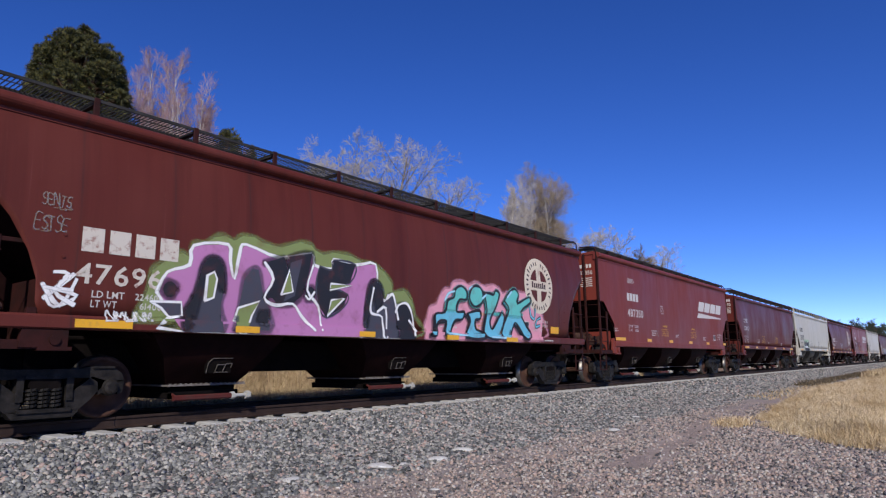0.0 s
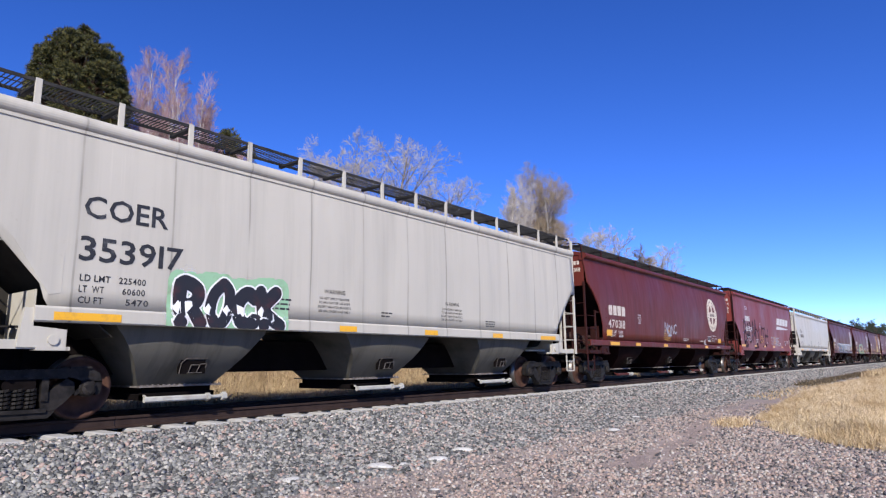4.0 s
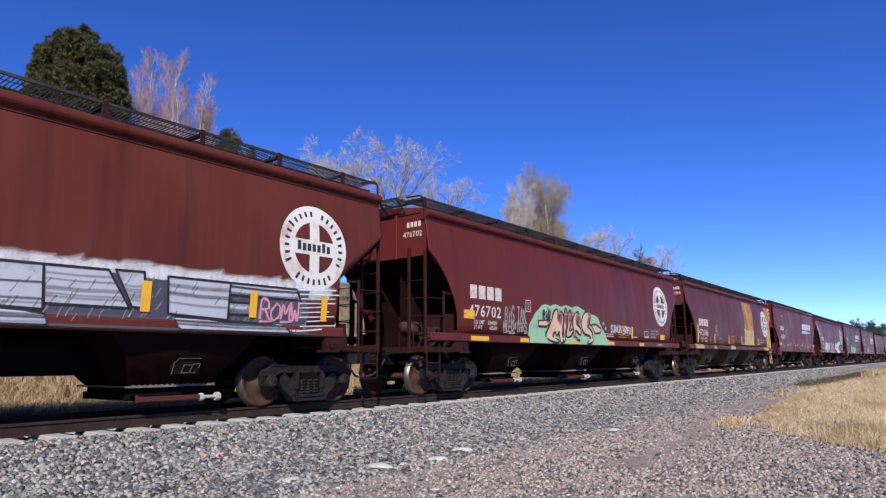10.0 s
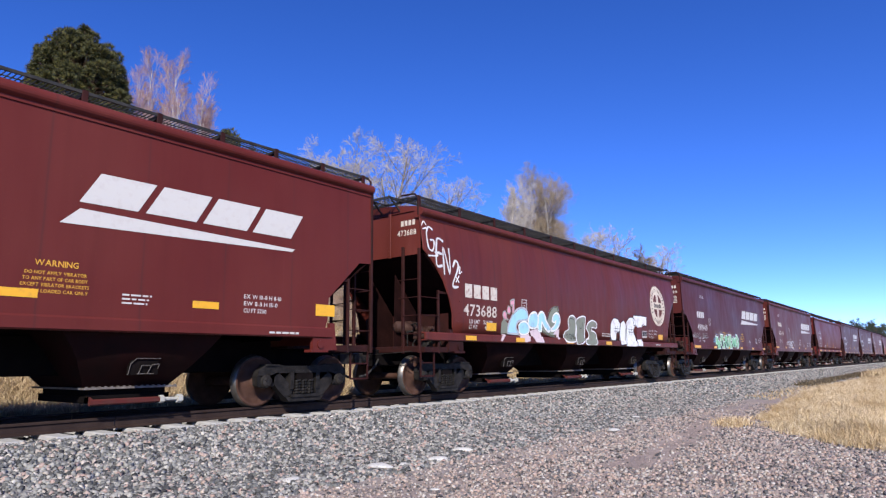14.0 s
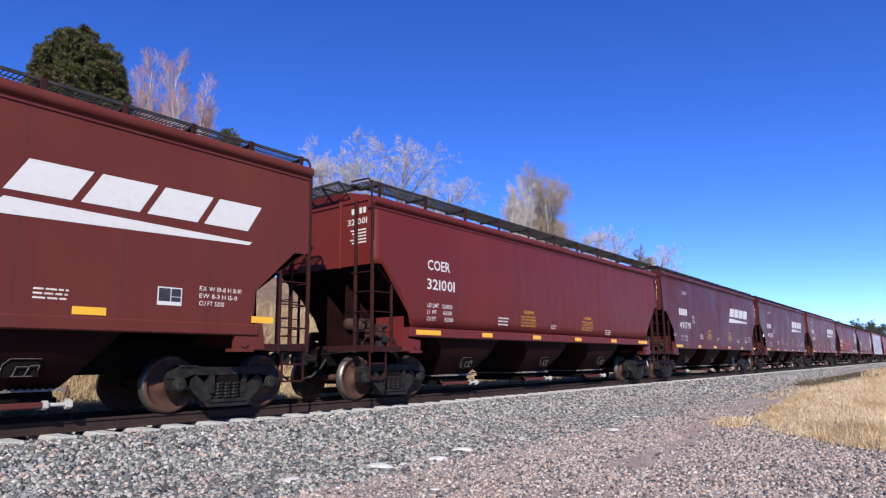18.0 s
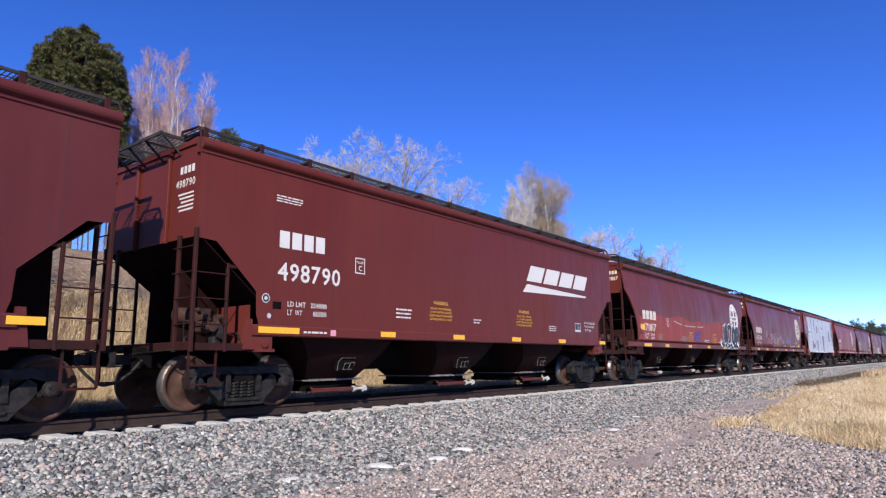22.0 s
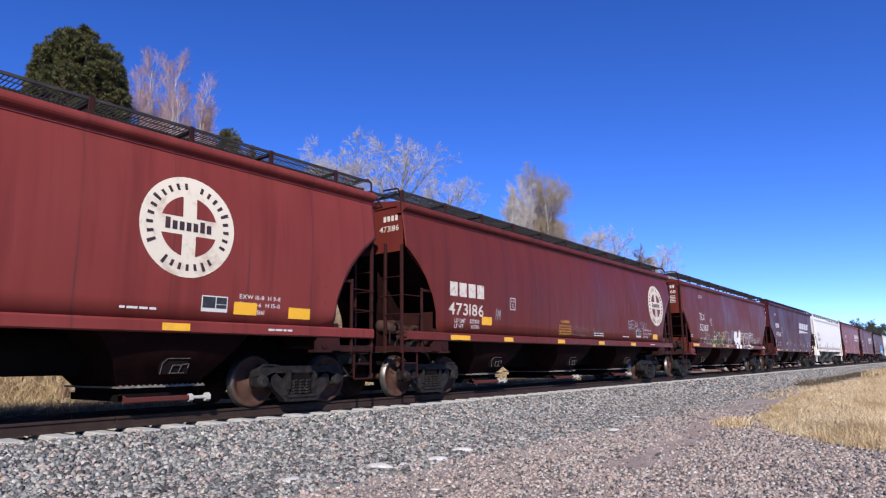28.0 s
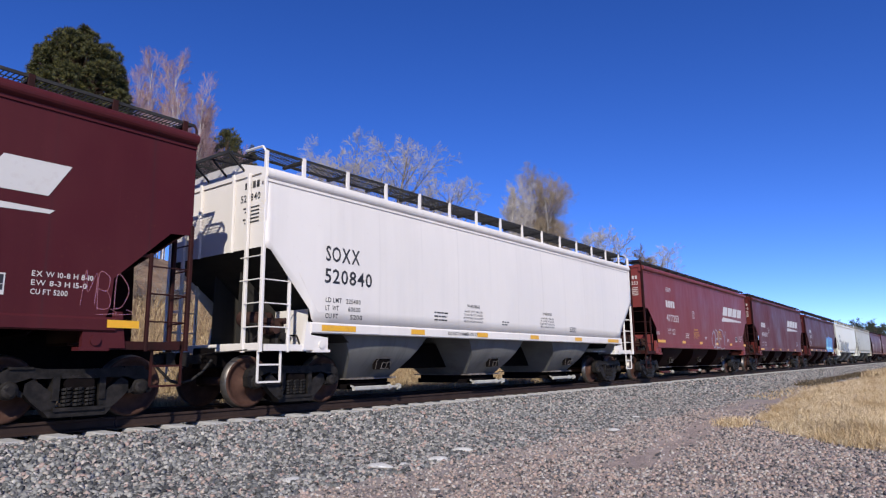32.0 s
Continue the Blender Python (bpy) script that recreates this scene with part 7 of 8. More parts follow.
field(12, "graffiti_letter", "white", [(11.61, 1.26), (11.69, 2.13), (12.04, 2.34), (12.45, 2.32), (12.55, 2.08), (12.37, 1.84), (12.63, 1.56), (12.67, 1.27)], 0.014, "black", 0.025)
field(12, "graffiti_letter", "white", [(12.38, 2.44), (13.74, 2.43), (13.68, 2.08), (13.22, 2.07), (13.21, 1.29), (12.7, 1.3), (12.72, 2.03), (12.41, 2.06)], 0.016, "black", 0.025)
field(12, "graffiti_patch", "maroon", [(12.66, 1.99), (13.24, 2.02), (13.22, 1.55), (12.68, 1.53)], 0.018)
strokes(12, "black", [[(10.6, 1.89), (10.98, 1.88)], [(10.6, 1.79), (10.98, 1.79)], [(10.71, 1.97), (10.69, 1.69)], [(10.87, 1.97), (10.85, 1.68)], [(11.88, 1.9), (12.33, 1.89)], [(11.88, 1.8), (12.33, 1.79)], [(12.01, 2), (11.98, 1.7)], [(12.2, 2), (12.16, 1.69)]], 0.022, 0.02, "thin black hash marks")
tag(12, "GEN2", 0.16, 1.32, 3.30, 3.95, "white", 0.045, 2, True, -0.95)
strokes(12, "white", [[(0.03, 3.95), (0.12, 4.06), (0.20, 3.98)], [(0.05, 3.86), (0.17, 3.90), (0.22, 3.84)], [(1.30, 3.02), (1.40, 3.10), (1.36, 2.92), (1.46, 2.98)], [(1.20, 2.86), (1.34, 2.70)], [(1.34, 2.86), (1.22, 2.70)]], 0.045, 0.012, "white sprayed flourish")
dress(13, "491949", "223300", "62700", "sill", "white")
piece(13, "LEGEND", 4.85, 9.3, 1.30, 2.12, ["green", "mint"], "white", None, 0.30, 0.04, "black", 5, False)
tag(13, "CUT", 4.4, 4.85, 1.6, 1.85, "cyan", 0.035, 5)
tag(13, "2BUCKS", 1.3, 2.2, 1.8, 2.0, "grey", 0.025, 7)
tag(13, "UBWES", 2.6, 3.5, 1.82, 2.02, "grey", 0.025, 8)
dress(14, "487430", "223200", "62800", "high", "old_white")
tag(14, "'SAKE'", 5.1, 7.5, 1.52, 1.98, "white", 0.07, 14)
dress(15, "321001", "223800", "62200", "long", "white", "5200")
dress(16, "491791", "223000", "63000", "sill", "white")
dress(17, "491288", "223000", "63000", "sill", "white")
dress(18, "498790", "224800", "61200", "sill", "white")
M["faded"] = paint("faded_red_paint", (0.20, 0.040, 0.034), 0.5, 0.35, 0.15, 0.55)
dress(19, "471817", "224900", "61100", logo=15.2, logo_mat="emblem_white")
wash(19, 1.2, 16.1, 1.56, 2.66, M["faded"], "faded_paint", "sun-faded lower side paint", 0.22, 4, 0.003)
piece(19, "JAZOR", 12.3, 15.95, 1.28, 2.58, ["black"], "white", None, 0.32, 0.032, None, 7, True)
tag(19, "WSPE", 7.85, 8.95, 1.68, 1.98, "violet", 0.10, 4)
tag(19, "WARSN", 6.1, 6.9, 1.60, 1.78, "grey", 0.025, 4)
tag(19, "NIK", 3.3, 3.8, 1.62, 1.85, "grey", 0.02, 4)
for xa, za, xb, zb in ((5.2, 2.42, 6.2, 2.30), (6.6, 2.27, 8.2, 2.27), (8.5, 2.28, 9.4, 2.31)):
    _d = Decal(KINDS["round"], 0.012)
    _d.stroke([(xa, za), ((xa + xb) / 2, (za + zb) / 2 - 0.02), (xb, zb)], 0.045)
    _d.make("scrape", SPRAY["grey"], BUILT[19][0], "pale scrape in the paint")
dress(20, "473390", "224800", "61200", logo=15.2)
strokes(20, "silver", [[(5.13, 1.92), (5.22, 1.97), (5.36, 2.06), (5.49, 2.15)], [(5.35, 2.14), (5.45, 2.02)], [(5.22, 2.01), (5.19, 1.91), (5.27, 1.94)]], 0.031, 0.01, "hand-sprayed scrawl")
strokes(20, "silver", [[(5.51, 2.36), (5.65, 2.23)], [(5.6, 2.41), (5.7, 2.27)], [(5.8, 2.34), (5.63, 2.02), (5.77, 1.81), (5.68, 1.71), (5.5, 1.85)], [(5.88, 2.17), (5.82, 1.91)], [(5.81, 2.32), (5.94, 2.39), (6.21, 2.38), (5.89, 2.27)], [(5.97, 2.23), (5.9, 1.98), (6.03, 2.17), (6.08, 1.99)], [(6.11, 2.21), (6.07, 2.02), (6.17, 2.01)], [(6.22, 2.38), (6.15, 2)], [(6.18, 2.23), (6.35, 2.29)], [(6.29, 2.09), (6.38, 2.21), (6.33, 2.01), (6.45, 2.04)], [(6.48, 2.23), (6.46, 2), (6.55, 2.19), (6.65, 2.37), (6.76, 2.32), (6.56, 1.97)]], 0.033, 0.011, "hand-sprayed scrawl")
strokes(20, "silver", [[(5.5, 1.85), (5.76, 1.71), (6.06, 1.94), (6.31, 2.02)], [(6.76, 2.37), (6.61, 2.05), (6.35, 1.61)], [(6.37, 1.55), (6.55, 1.87), (6.74, 2.01), (6.89, 1.97), (6.69, 1.79), (6.96, 1.76), (6.57, 1.59), (6.42, 1.56)], [(6.93, 2.14), (6.99, 2.1), (6.94, 2.04), (6.88, 2.09), (6.93, 2.14)], [(6.98, 1.81), (7.1, 1.72), (7.03, 1.6), (7.21, 1.66), (7.24, 1.83)]], 0.033, 0.012, "hand-sprayed scrawl")
strokes(20, "silver", [[(7.22, 2.18), (7.52, 1.93), (7.37, 1.67), (7.65, 2.14), (7.55, 1.8), (7.8, 2.22), (7.73, 1.81), (8.04, 2.18), (7.96, 1.76), (8.11, 2.4)], [(7.32, 2.04), (7.14, 2.09), (7.65, 2), (8.12, 2.12)], [(7.36, 2.5), (7.34, 2.18), (7.27, 2.3)], [(8.07, 1.51), (7.97, 1.65), (8.28, 2.13), (8.48, 2.23), (8.35, 1.99), (8.13, 1.61), (8.47, 1.56), (8.55, 1.74)], [(8.51, 2.3), (8.71, 2.02), (8.87, 2.27), (8.74, 1.81)], [(7.97, 2.43), (8.05, 2.37), (7.98, 2.28), (7.92, 2.35), (7.97, 2.43)]], 0.033, 0.013, "hand-sprayed scrawl")
strokes(20, "silver", [[(8.92, 2.31), (9.1, 2.12)], [(9.05, 2.34), (9.2, 2.15)], [(9.15, 2.13), (9.04, 1.94), (9.24, 2.03), (9.34, 1.85), (9.43, 2.01), (9.53, 1.79), (9.62, 1.99), (9.77, 1.8), (9.82, 2), (9.97, 2.07)]], 0.033, 0.011, "hand-sprayed scrawl")
strokes(20, "blue", [[(10.29, 1.94), (10.72, 1.99), (10.52, 2.26), (10.61, 1.75)], [(10.69, 2.1), (10.8, 1.78), (10.91, 2.16), (10.72, 1.93)], [(10.95, 1.79), (11.05, 2.22), (11.22, 2.06), (11.04, 1.97), (11.28, 1.76)], [(11.34, 1.77), (11.52, 2.3), (11.64, 1.78)], [(11.68, 2.26), (11.77, 1.79), (11.96, 2.21), (11.89, 1.84), (12.15, 2.16), (12.28, 2.09)]], 0.05, 0.012, "blue hand-sprayed scrawl")
field(20, "buffed_patch", "wine", [(4.69, 1.73), (4.69, 2.03), (4.8, 2.14), (5.02, 2.11), (5.1, 1.94), (5.29, 1.91), (5.51, 1.85), (5.52, 1.72), (5.1, 1.7)], 0.003, label="painted-over patch")
tag(20, "ESISON", 11.8, 13.4, 1.55, 1.7, "rose", 0.02, 5)
dress(21, "477932", "223000", "63000", "low", "white", logo=-1)
field(21, "silver_graffiti_ground", "panel", [(1.63, 4.17), (1.73, 3.28), (1.49, 2.6), (1.31, 2.16), (1.24, 1.29), (3.95, 1.28), (9.35, 1.29), (15.25, 1.3), (15.15, 3.68), (14.76, 4.26), (9.69, 4.31), (5.36, 4.39), (3.95, 4.46), (2.96, 4.43)], 0.0025, "white", 0.04, label="silver sprayed panel over the whole side")
field(21, "graffiti_gap", "graphite", [(3.09, 4.21), (3.58, 4.21), (3.46, 3.09), (3.27, 3.47)], 0.012, "white", 0.025)
field(21, "graffiti_gap", "graphite", [(4.62, 4.14), (5.18, 4.1), (4.96, 3.12), (4.57, 3.21)], 0.012, "white", 0.025)
field(21, "graffiti_gap", "graphite", [(5.82, 3.62), (6.44, 3.63), (6.53, 2.95), (5.81, 2.94)], 0.012, "white", 0.025)
field(21, "graffiti_gap", "graphite", [(5.7, 2.32), (6.47, 2.36), (6.14, 1.31), (5.92, 1.31)], 0.012, "white", 0.025)
field(21, "graffiti_gap", "graphite", [(6.98, 4.19), (7.37, 4.19), (7.19, 3.67)], 0.012, "white", 0.025)
field(21, "graffiti_gap", "graphite", [(8.5, 3.62), (9.05, 3.65), (9.12, 3.29), (8.58, 3.31)], 0.012, "white", 0.025)
field(21, "graffiti_gap", "graphite", [(8.8, 2.77), (9.79, 2.77), (9.35, 1.33), (8.74, 1.32)], 0.012, "white", 0.025)
field(21, "graffiti_gap", "graphite", [(12.6, 3.41), (13.23, 3.41), (13.49, 2.27), (12.43, 2.28)], 0.012, "white", 0.025)
field(21, "graffiti_gap", "graphite", [(14.32, 4.1), (15.14, 3.99), (15.27, 1.59), (14.6, 2.43)], 0.012, "white", 0.025)
field(21, "graffiti_gap", "graphite", [(3.36, 2.23), (3.95, 2.27), (3.65, 1.54), (3.26, 1.53)], 0.012, "white", 0.025)
for _pts in ([(1.62, 3.87), (1.75, 3.29), (1.51, 2.6), (1.33, 2.16), (1.26, 1.3)],
             [(3.27, 3.51), (3.39, 3.01), (3.46, 2.26), (3.24, 1.51)],
             [(4.99, 3.17), (5.16, 2.5), (5.27, 1.65), (5.5, 1.32)],
             [(7.19, 3.72), (7.33, 3.02), (7.59, 2.19), (7.71, 1.32)],
             [(9.44, 4.12), (9.68, 3.22), (9.85, 2.72), (9.36, 1.39)],
             [(11.31, 3.91), (11.46, 2.72), (11.42, 1.47)]):
    _d = Decal(KINDS["flat"], 0.016)
    _d.spray(smooth_line(_pts, 5), 0.07, _r)
    _d.make("graffiti_outline", mist("graphite"), BUILT[21][0])
Decal(KINDS["flat"], 0.018).poly([(3.84, 1.96), (4.62, 2.04), (4.53, 1.63), (3.75, 1.64)]).make("bare_patch", BUILT[21][2]["body"], BUILT[21][0], "bare red patch between the letters")
marks(21, 2.0, 2.90, 0.30, 1.15, "white")
tag(21, "KAPP2", 0.35, 1.5, 3.55, 3.85, "rose", 0.035, 4)
tag(21, "ETHERS", 0.45, 1.5, 3.2, 3.45, "grey", 0.03, 5)
tag(21, "DAY", 0.6, 1.4, 2.85, 3.1, "blue", 0.04, 5)
dress(22, "476115", "224500", "61500", logo=13.0)
for k in range(4):
    _d = Decal(KINDS["round"], 0.010)
    _x = 7.4 + 0.12 * k
    _d.stroke([(_x, 4.05 - 0.2 * k), (_x - 0.04, 3.1), (_x - 0.08, 1.7 + 0.3 * k)], 0.03 + 0.015 * (k % 2))
    _d.make("drip_streak", SPRAY["maroon"], BUILT[22][0], "dried drip down the side")
dress(23, "473186", "225300", "60700", logo=15.5)
tag(23, "AM", 3.55, 3.8, 1.85, 2.15, "grey", 0.02, 5)
tag(23, "ERSFUNA", 8.0, 10.1, 1.60, 1.84, "grey", 0.016, 5, True, 0, 0.012, 0.5)
tag(23, "SEALSN", 12.5, 14.3, 1.95, 2.22, "silver", 0.026, 5, True, 0, 0.012, 0.75)
dress(24, "521611", "223000", "63000", "sill", "white", logo=-1)
strokes(24, "grey", [[(3.53, 1.96), (3.39, 2.04), (3.27, 1.95), (3.31, 1.77), (3.43, 1.67), (3.4, 1.54), (3.31, 1.51)], [(3.53, 1.92), (3.45, 1.86), (3.52, 1.68), (3.48, 1.49), (3.36, 1.48)], [(3.68, 1.99), (3.54, 1.97), (3.51, 1.81), (3.64, 1.74), (3.53, 1.66), (3.58, 1.49), (3.72, 1.53)], [(3.87, 2), (3.73, 1.99), (3.71, 1.83), (3.82, 1.77), (3.71, 1.67), (3.76, 1.49), (3.91, 1.52)], [(3.9, 1.96), (4.05, 1.91), (4.15, 1.72), (4.08, 1.53), (3.92, 1.5), (3.94, 1.74), (3.9, 1.96)]], 0.045, 0.01, "hand-sprayed scrawl")
strokes(24, "mint", [[(4.43, 1.33), (4.32, 1.54), (4.33, 1.76), (4.56, 1.63), (4.67, 1.73), (4.86, 1.9), (5, 1.84), (4.92, 1.69), (4.71, 1.55), (4.79, 1.26)], [(4.81, 1.96), (4.83, 2.08), (4.94, 2.17), (5.39, 1.95), (5.71, 2.16), (5.92, 1.97), (6.2, 1.69), (6.65, 2.18), (6.78, 2.01), (6.51, 1.59), (6.59, 1.3)], [(5.06, 1.92), (5.23, 1.47), (5.12, 1.45), (5.17, 1.76), (5.37, 1.78), (5.28, 1.53), (5.46, 1.47), (5.5, 1.28)], [(5.71, 2.11), (5.64, 1.83), (5.68, 1.58), (5.82, 1.57), (5.83, 1.87), (5.73, 2.12)], [(6.05, 1.59), (6.34, 1.84), (6.43, 1.64), (6.17, 1.55), (6.25, 1.31)]], 0.05, 0.011, "hand-sprayed scrawl")
strokes(24, "silver", [[(7.24, 2.18), (6.98, 2.21), (6.82, 2.04), (7.01, 1.87), (6.83, 1.71), (6.83, 1.46), (7.09, 1.5), (7.13, 1.72)], [(7.24, 2.17), (7.21, 1.9), (7.31, 1.54), (7.49, 1.52), (7.47, 2.06), (7.33, 2.17)], [(7.51, 2.12), (7.74, 2.18), (7.77, 1.94), (7.57, 1.82), (7.62, 1.52), (7.86, 1.5), (7.8, 1.79)], [(7.94, 1.95), (7.9, 1.64), (8.09, 1.62), (8.18, 2.2), (8.3, 2.23), (8.15, 1.47), (7.91, 1.5)]], 0.045, 0.012, "hand-sprayed scrawl")
field(24, "graffiti_letter", "white", [(8.65, 2.22), (9.24, 2.23), (9.19, 1.91), (9.56, 1.96), (9.61, 2.26), (9.99, 2.27), (9.9, 1.29), (9.47, 1.32), (9.53, 1.69), (9.19, 1.68), (9.21, 1.31), (8.87, 1.31), (8.91, 1.67), (8.63, 1.84)], 0.013, label="white block letter")
strokes(24, "white", [[(10.09, 2.19), (10.55, 2.18), (10.67, 1.96), (10.57, 1.51), (9.94, 1.45), (9.88, 1.79), (10.32, 1.9), (10.38, 2.03), (10.09, 2.05)], [(10.71, 2), (11.14, 1.99), (11.07, 1.53), (10.7, 1.56), (10.71, 2)], [(10.81, 2.24), (10.98, 2.19), (10.84, 2.11), (10.79, 2.21)], [(11.2, 2.23), (11.64, 2.21), (11.59, 1.9), (12.01, 2.24), (12.42, 2.21), (11.78, 1.79), (12.07, 1.47), (11.46, 1.56), (11.24, 1.43), (11.32, 1.91), (11.2, 2.23)], [(12.09, 2.13), (12.18, 1.57), (12.68, 1.49), (12.84, 2.18), (12.54, 2.15), (12.48, 1.71), (12.38, 2.13), (12.09, 2.13)], [(10.32, 1.44), (10.83, 1.31), (11.67, 1.35), (12.74, 1.31)]], 0.055, 0.014, "hand-sprayed scrawl")
strokes(24, "silver", [[(13.26, 1.96), (12.96, 1.9), (13.17, 1.72), (12.91, 1.5)], [(13.61, 1.95), (13.36, 1.77), (13.56, 1.71), (13.33, 1.49), (13.63, 1.5)], [(14.01, 1.95), (13.75, 1.79), (13.96, 1.7), (13.73, 1.48), (14.04, 1.49)], [(14.9, 1.68), (15.21, 1.74), (14.93, 1.49), (15.3, 1.52)]], 0.03, 0.012, "hand-sprayed scrawl")
dress(25, "498341", "224200", "61800", "sill", "white")
tag(25, "MBD", 14.6, 15.3, 1.6, 2.1, "rose", 0.010, 5, True, 0, 0.012, 0.4)
dress(26, "520840", "225400", "60600", "long", "ink", "5200")
words(26, "DO NOT HAMMER ON CAR", 5.3, 1.40, 0.085, "ink", 1.3)
dress(27, "477253", "223000", "63000", "high", "white")
tag(27, "OBEY", 8.8, 11.4, 1.36, 2.2, "silver", 0.05, 5)
dress(28, "491430", "223000", "63000", "sill", "white")
dress(29, "321044", "224200", "61800", "long", "white", "5200")
piece(29, "SOUL", 10.6, 14.4, 1.40, 2.7, ["cyan", "blue"], "sky", "blue", 0.3, 0.04, None, 5, True)
dress(30, "520812", "225400", "60600", "long", "ink", "5200")
piece(30, "MASK", 2.6, 9.0, 1.32, 2.6, ["grey", "steel"], "black", None, 0.34, 0.04, None, 5, True)
dress(31, "309811", "223500", "62500", "long", "ink", "5470")
dress(32, "473017", "224500", "61500")
dress(33, "498112", "224200", "61800", "sill", "white")
dress(34, "476540", "224500", "61500")
dress(35, "491602", "223000", "63000", "sill", "white")

for i, x, z in ((19, 1.36, 1.94), (12, 2.56, 1.56), (23, 2.95, 1.70), (9, 1.34, 1.84), (5, 1.40, 1.62), (22, 13.9, 1.60)):
    Decal(BUILT[i][1], 0.011).rect(x, x + 0.46, z, z + 0.21).make("reflector", M["yellow"], BUILT[i][0], "square yellow reflective panel")

# the stained wagon's far corner is coated over with buff primer
for _ob in BUILT[10][0].children:
    if _ob.name.split(".")[0] in ("ladder_post", "ladder_rung", "stirrup_step", "grab_rail", "jacking_pad"):
        _c = [v.co for v in _ob.data.vertices]
        if min(p.x for p in _c) > KINDS["round"].body - 1.0 and max(p.y for p in _c) < 0:
            _ob.material_slots[0].material = M["buff"]
            tagged(_ob, "coated in buff primer")
# round test badges and small sill notices near the left corner
for i in (18, 25):
    _k, _c = BUILT[i][1], BUILT[i][0]
    Decal(_k, 0.006).ring(1.38, 1.92, 0.0, 0.085, 0, 360, 20).make("badge", M["white"], _c, "round white badge")
    Decal(_k, 0.009).ring(1.38, 1.92, 0.035, 0.07, 0, 360, 20).make("badge_ring", M["ink"], _c)
    Decal(_k, 0.006).ring(1.46, 1.61, 0.0, 0.045, 0, 360, 14).make("badge", SPRAY["silver"], _c)
    Decal(_k, 0.006).rect(2.88, 3.02, 1.29, 1.40).make("notice", SPRAY["rose"], _c, "small red notice on the sill")
    bars(i, 2.22, 1.325, 0.60, 1, "white", 0.05, 0.035)
    d = Decal(_k, 0.006)
    d.rect(1.53, 1.72, 1.74, 1.87).make("card_holder", M["black"], _c, "dark defect card holder")

# ---- plants ----
def tubes(segs, sides):
    """Tapered tubes from rows of p0, p1, r0, r1."""
    p0, p1 = np.array([s[0] for s in segs]), np.array([s[1] for s in segs])
    r0, r1 = np.array([s[2] for s in segs]), np.array([s[3] for s in segs])
    d = p1 - p0
    d /= np.linalg.norm(d, axis=1)[:, None] + 1e-9
    h = np.where(np.abs(d[:, 2:]) < 0.9, np.array([[0, 0, 1.0]]), np.array([[1.0, 0, 0]]))
    u = np.cross(d, h)
    u /= np.linalg.norm(u, axis=1)[:, None] + 1e-9
    w = np.cross(d, u)
    n = len(segs)
    v = np.zeros((n, 2 * sides, 3))
    for i in range(sides):
        a = 2 * math.pi * i / sides
        o = u * math.cos(a) + w * math.sin(a)
        v[:, i] = p0 + o * r0[:, None]
        v[:, i + sides] = p1 + o * r1[:, None]
    q = np.array([(i, (i + 1) % sides, (i + 1) % sides + sides, i + sides) for i in range(sides)])
    return v.reshape(-1, 3), (np.arange(n)[:, None, None] * 2 * sides + q[None]).reshape(-1, 4)


def grow(rng, p, d, length, r, level, plan, out):
    """One branch and its children. plan: per level (children, angle, length share, wander, upward pull)."""
    n = (5, 3, 3, 2, 1)[level]
    kids, angle, share, wander, lift = plan[level]
    pts, q = [p], d
    for i in range(n):
        q = q + rng.normal(0, wander, 3) + np.array([0, 0, lift])
        q = q / np.linalg.norm(q)
        pts.append(pts[-1] + q * length / n)
    for i in range(n):
        ra, rb = r * (1 - 0.72 * i / n), r * (1 - 0.72 * (i + 1) / n)
        out[level].append((pts[i], pts[i + 1], ra, rb))
    if level + 1 >= len(plan):
        return
    start = 0.28 if level == 0 else 0.2
    for k in range(kids):
        t = start + (1 - start) * (k + rng.random()) / kids
        i = min(int(t * n), n - 1)
        base = pts[i] + (pts[i + 1] - pts[i]) * (t * n - i)
        axis = pts[i + 1] - pts[i]
        axis = axis / np.linalg.norm(axis)
        s = np.cross(axis, rng.normal(0, 1, 3))
        s = s / (np.linalg.norm(s) + 1e-9)
        a = radians(angle * rng.uniform(0.6, 1.35))
        grow(rng, base, axis * math.cos(a) + s * math.sin(a), length * share * rng.uniform(0.6, 1.25) * (1.15 - 0.5 * t), max(r * (1 - 0.72 * t) * 0.6, 0.008), level + 1, plan, out)


def bark(name, dark, light):
    m, nodes, links, b = material(name, 0.9)
    n = noise_node(nodes, links, 1.3, 5, 0.7)
    links.new(ramp(nodes, links, n, [(0.35, dark), (0.65, light)]), b.inputs["Base Color"])
    return m


M["bark"] = bark("grey_bark", (0.15, 0.13, 0.115), (0.36, 0.33, 0.30))
M["limb"] = bark("brown_cottonwood_limbs", (0.085, 0.065, 0.055), (0.24, 0.205, 0.18))
M["twig"] = bark("pale_twigs", (0.34, 0.30, 0.27), (0.60, 0.55, 0.50))
M["pale_bark"] = bark("whitish_aspen_bark", (0.40, 0.35, 0.32), (0.66, 0.61, 0.57))
M["red_twig"] = bark("reddish_twigs", (0.30, 0.17, 0.17), (0.50, 0.34, 0.34))
M["brown_twig"] = bark("brown_willow_twigs", (0.24, 0.18, 0.12), (0.44, 0.35, 0.25))
M["pine_bark"] = bark("pine_bark", (0.10, 0.055, 0.035), (0.20, 0.12, 0.08))

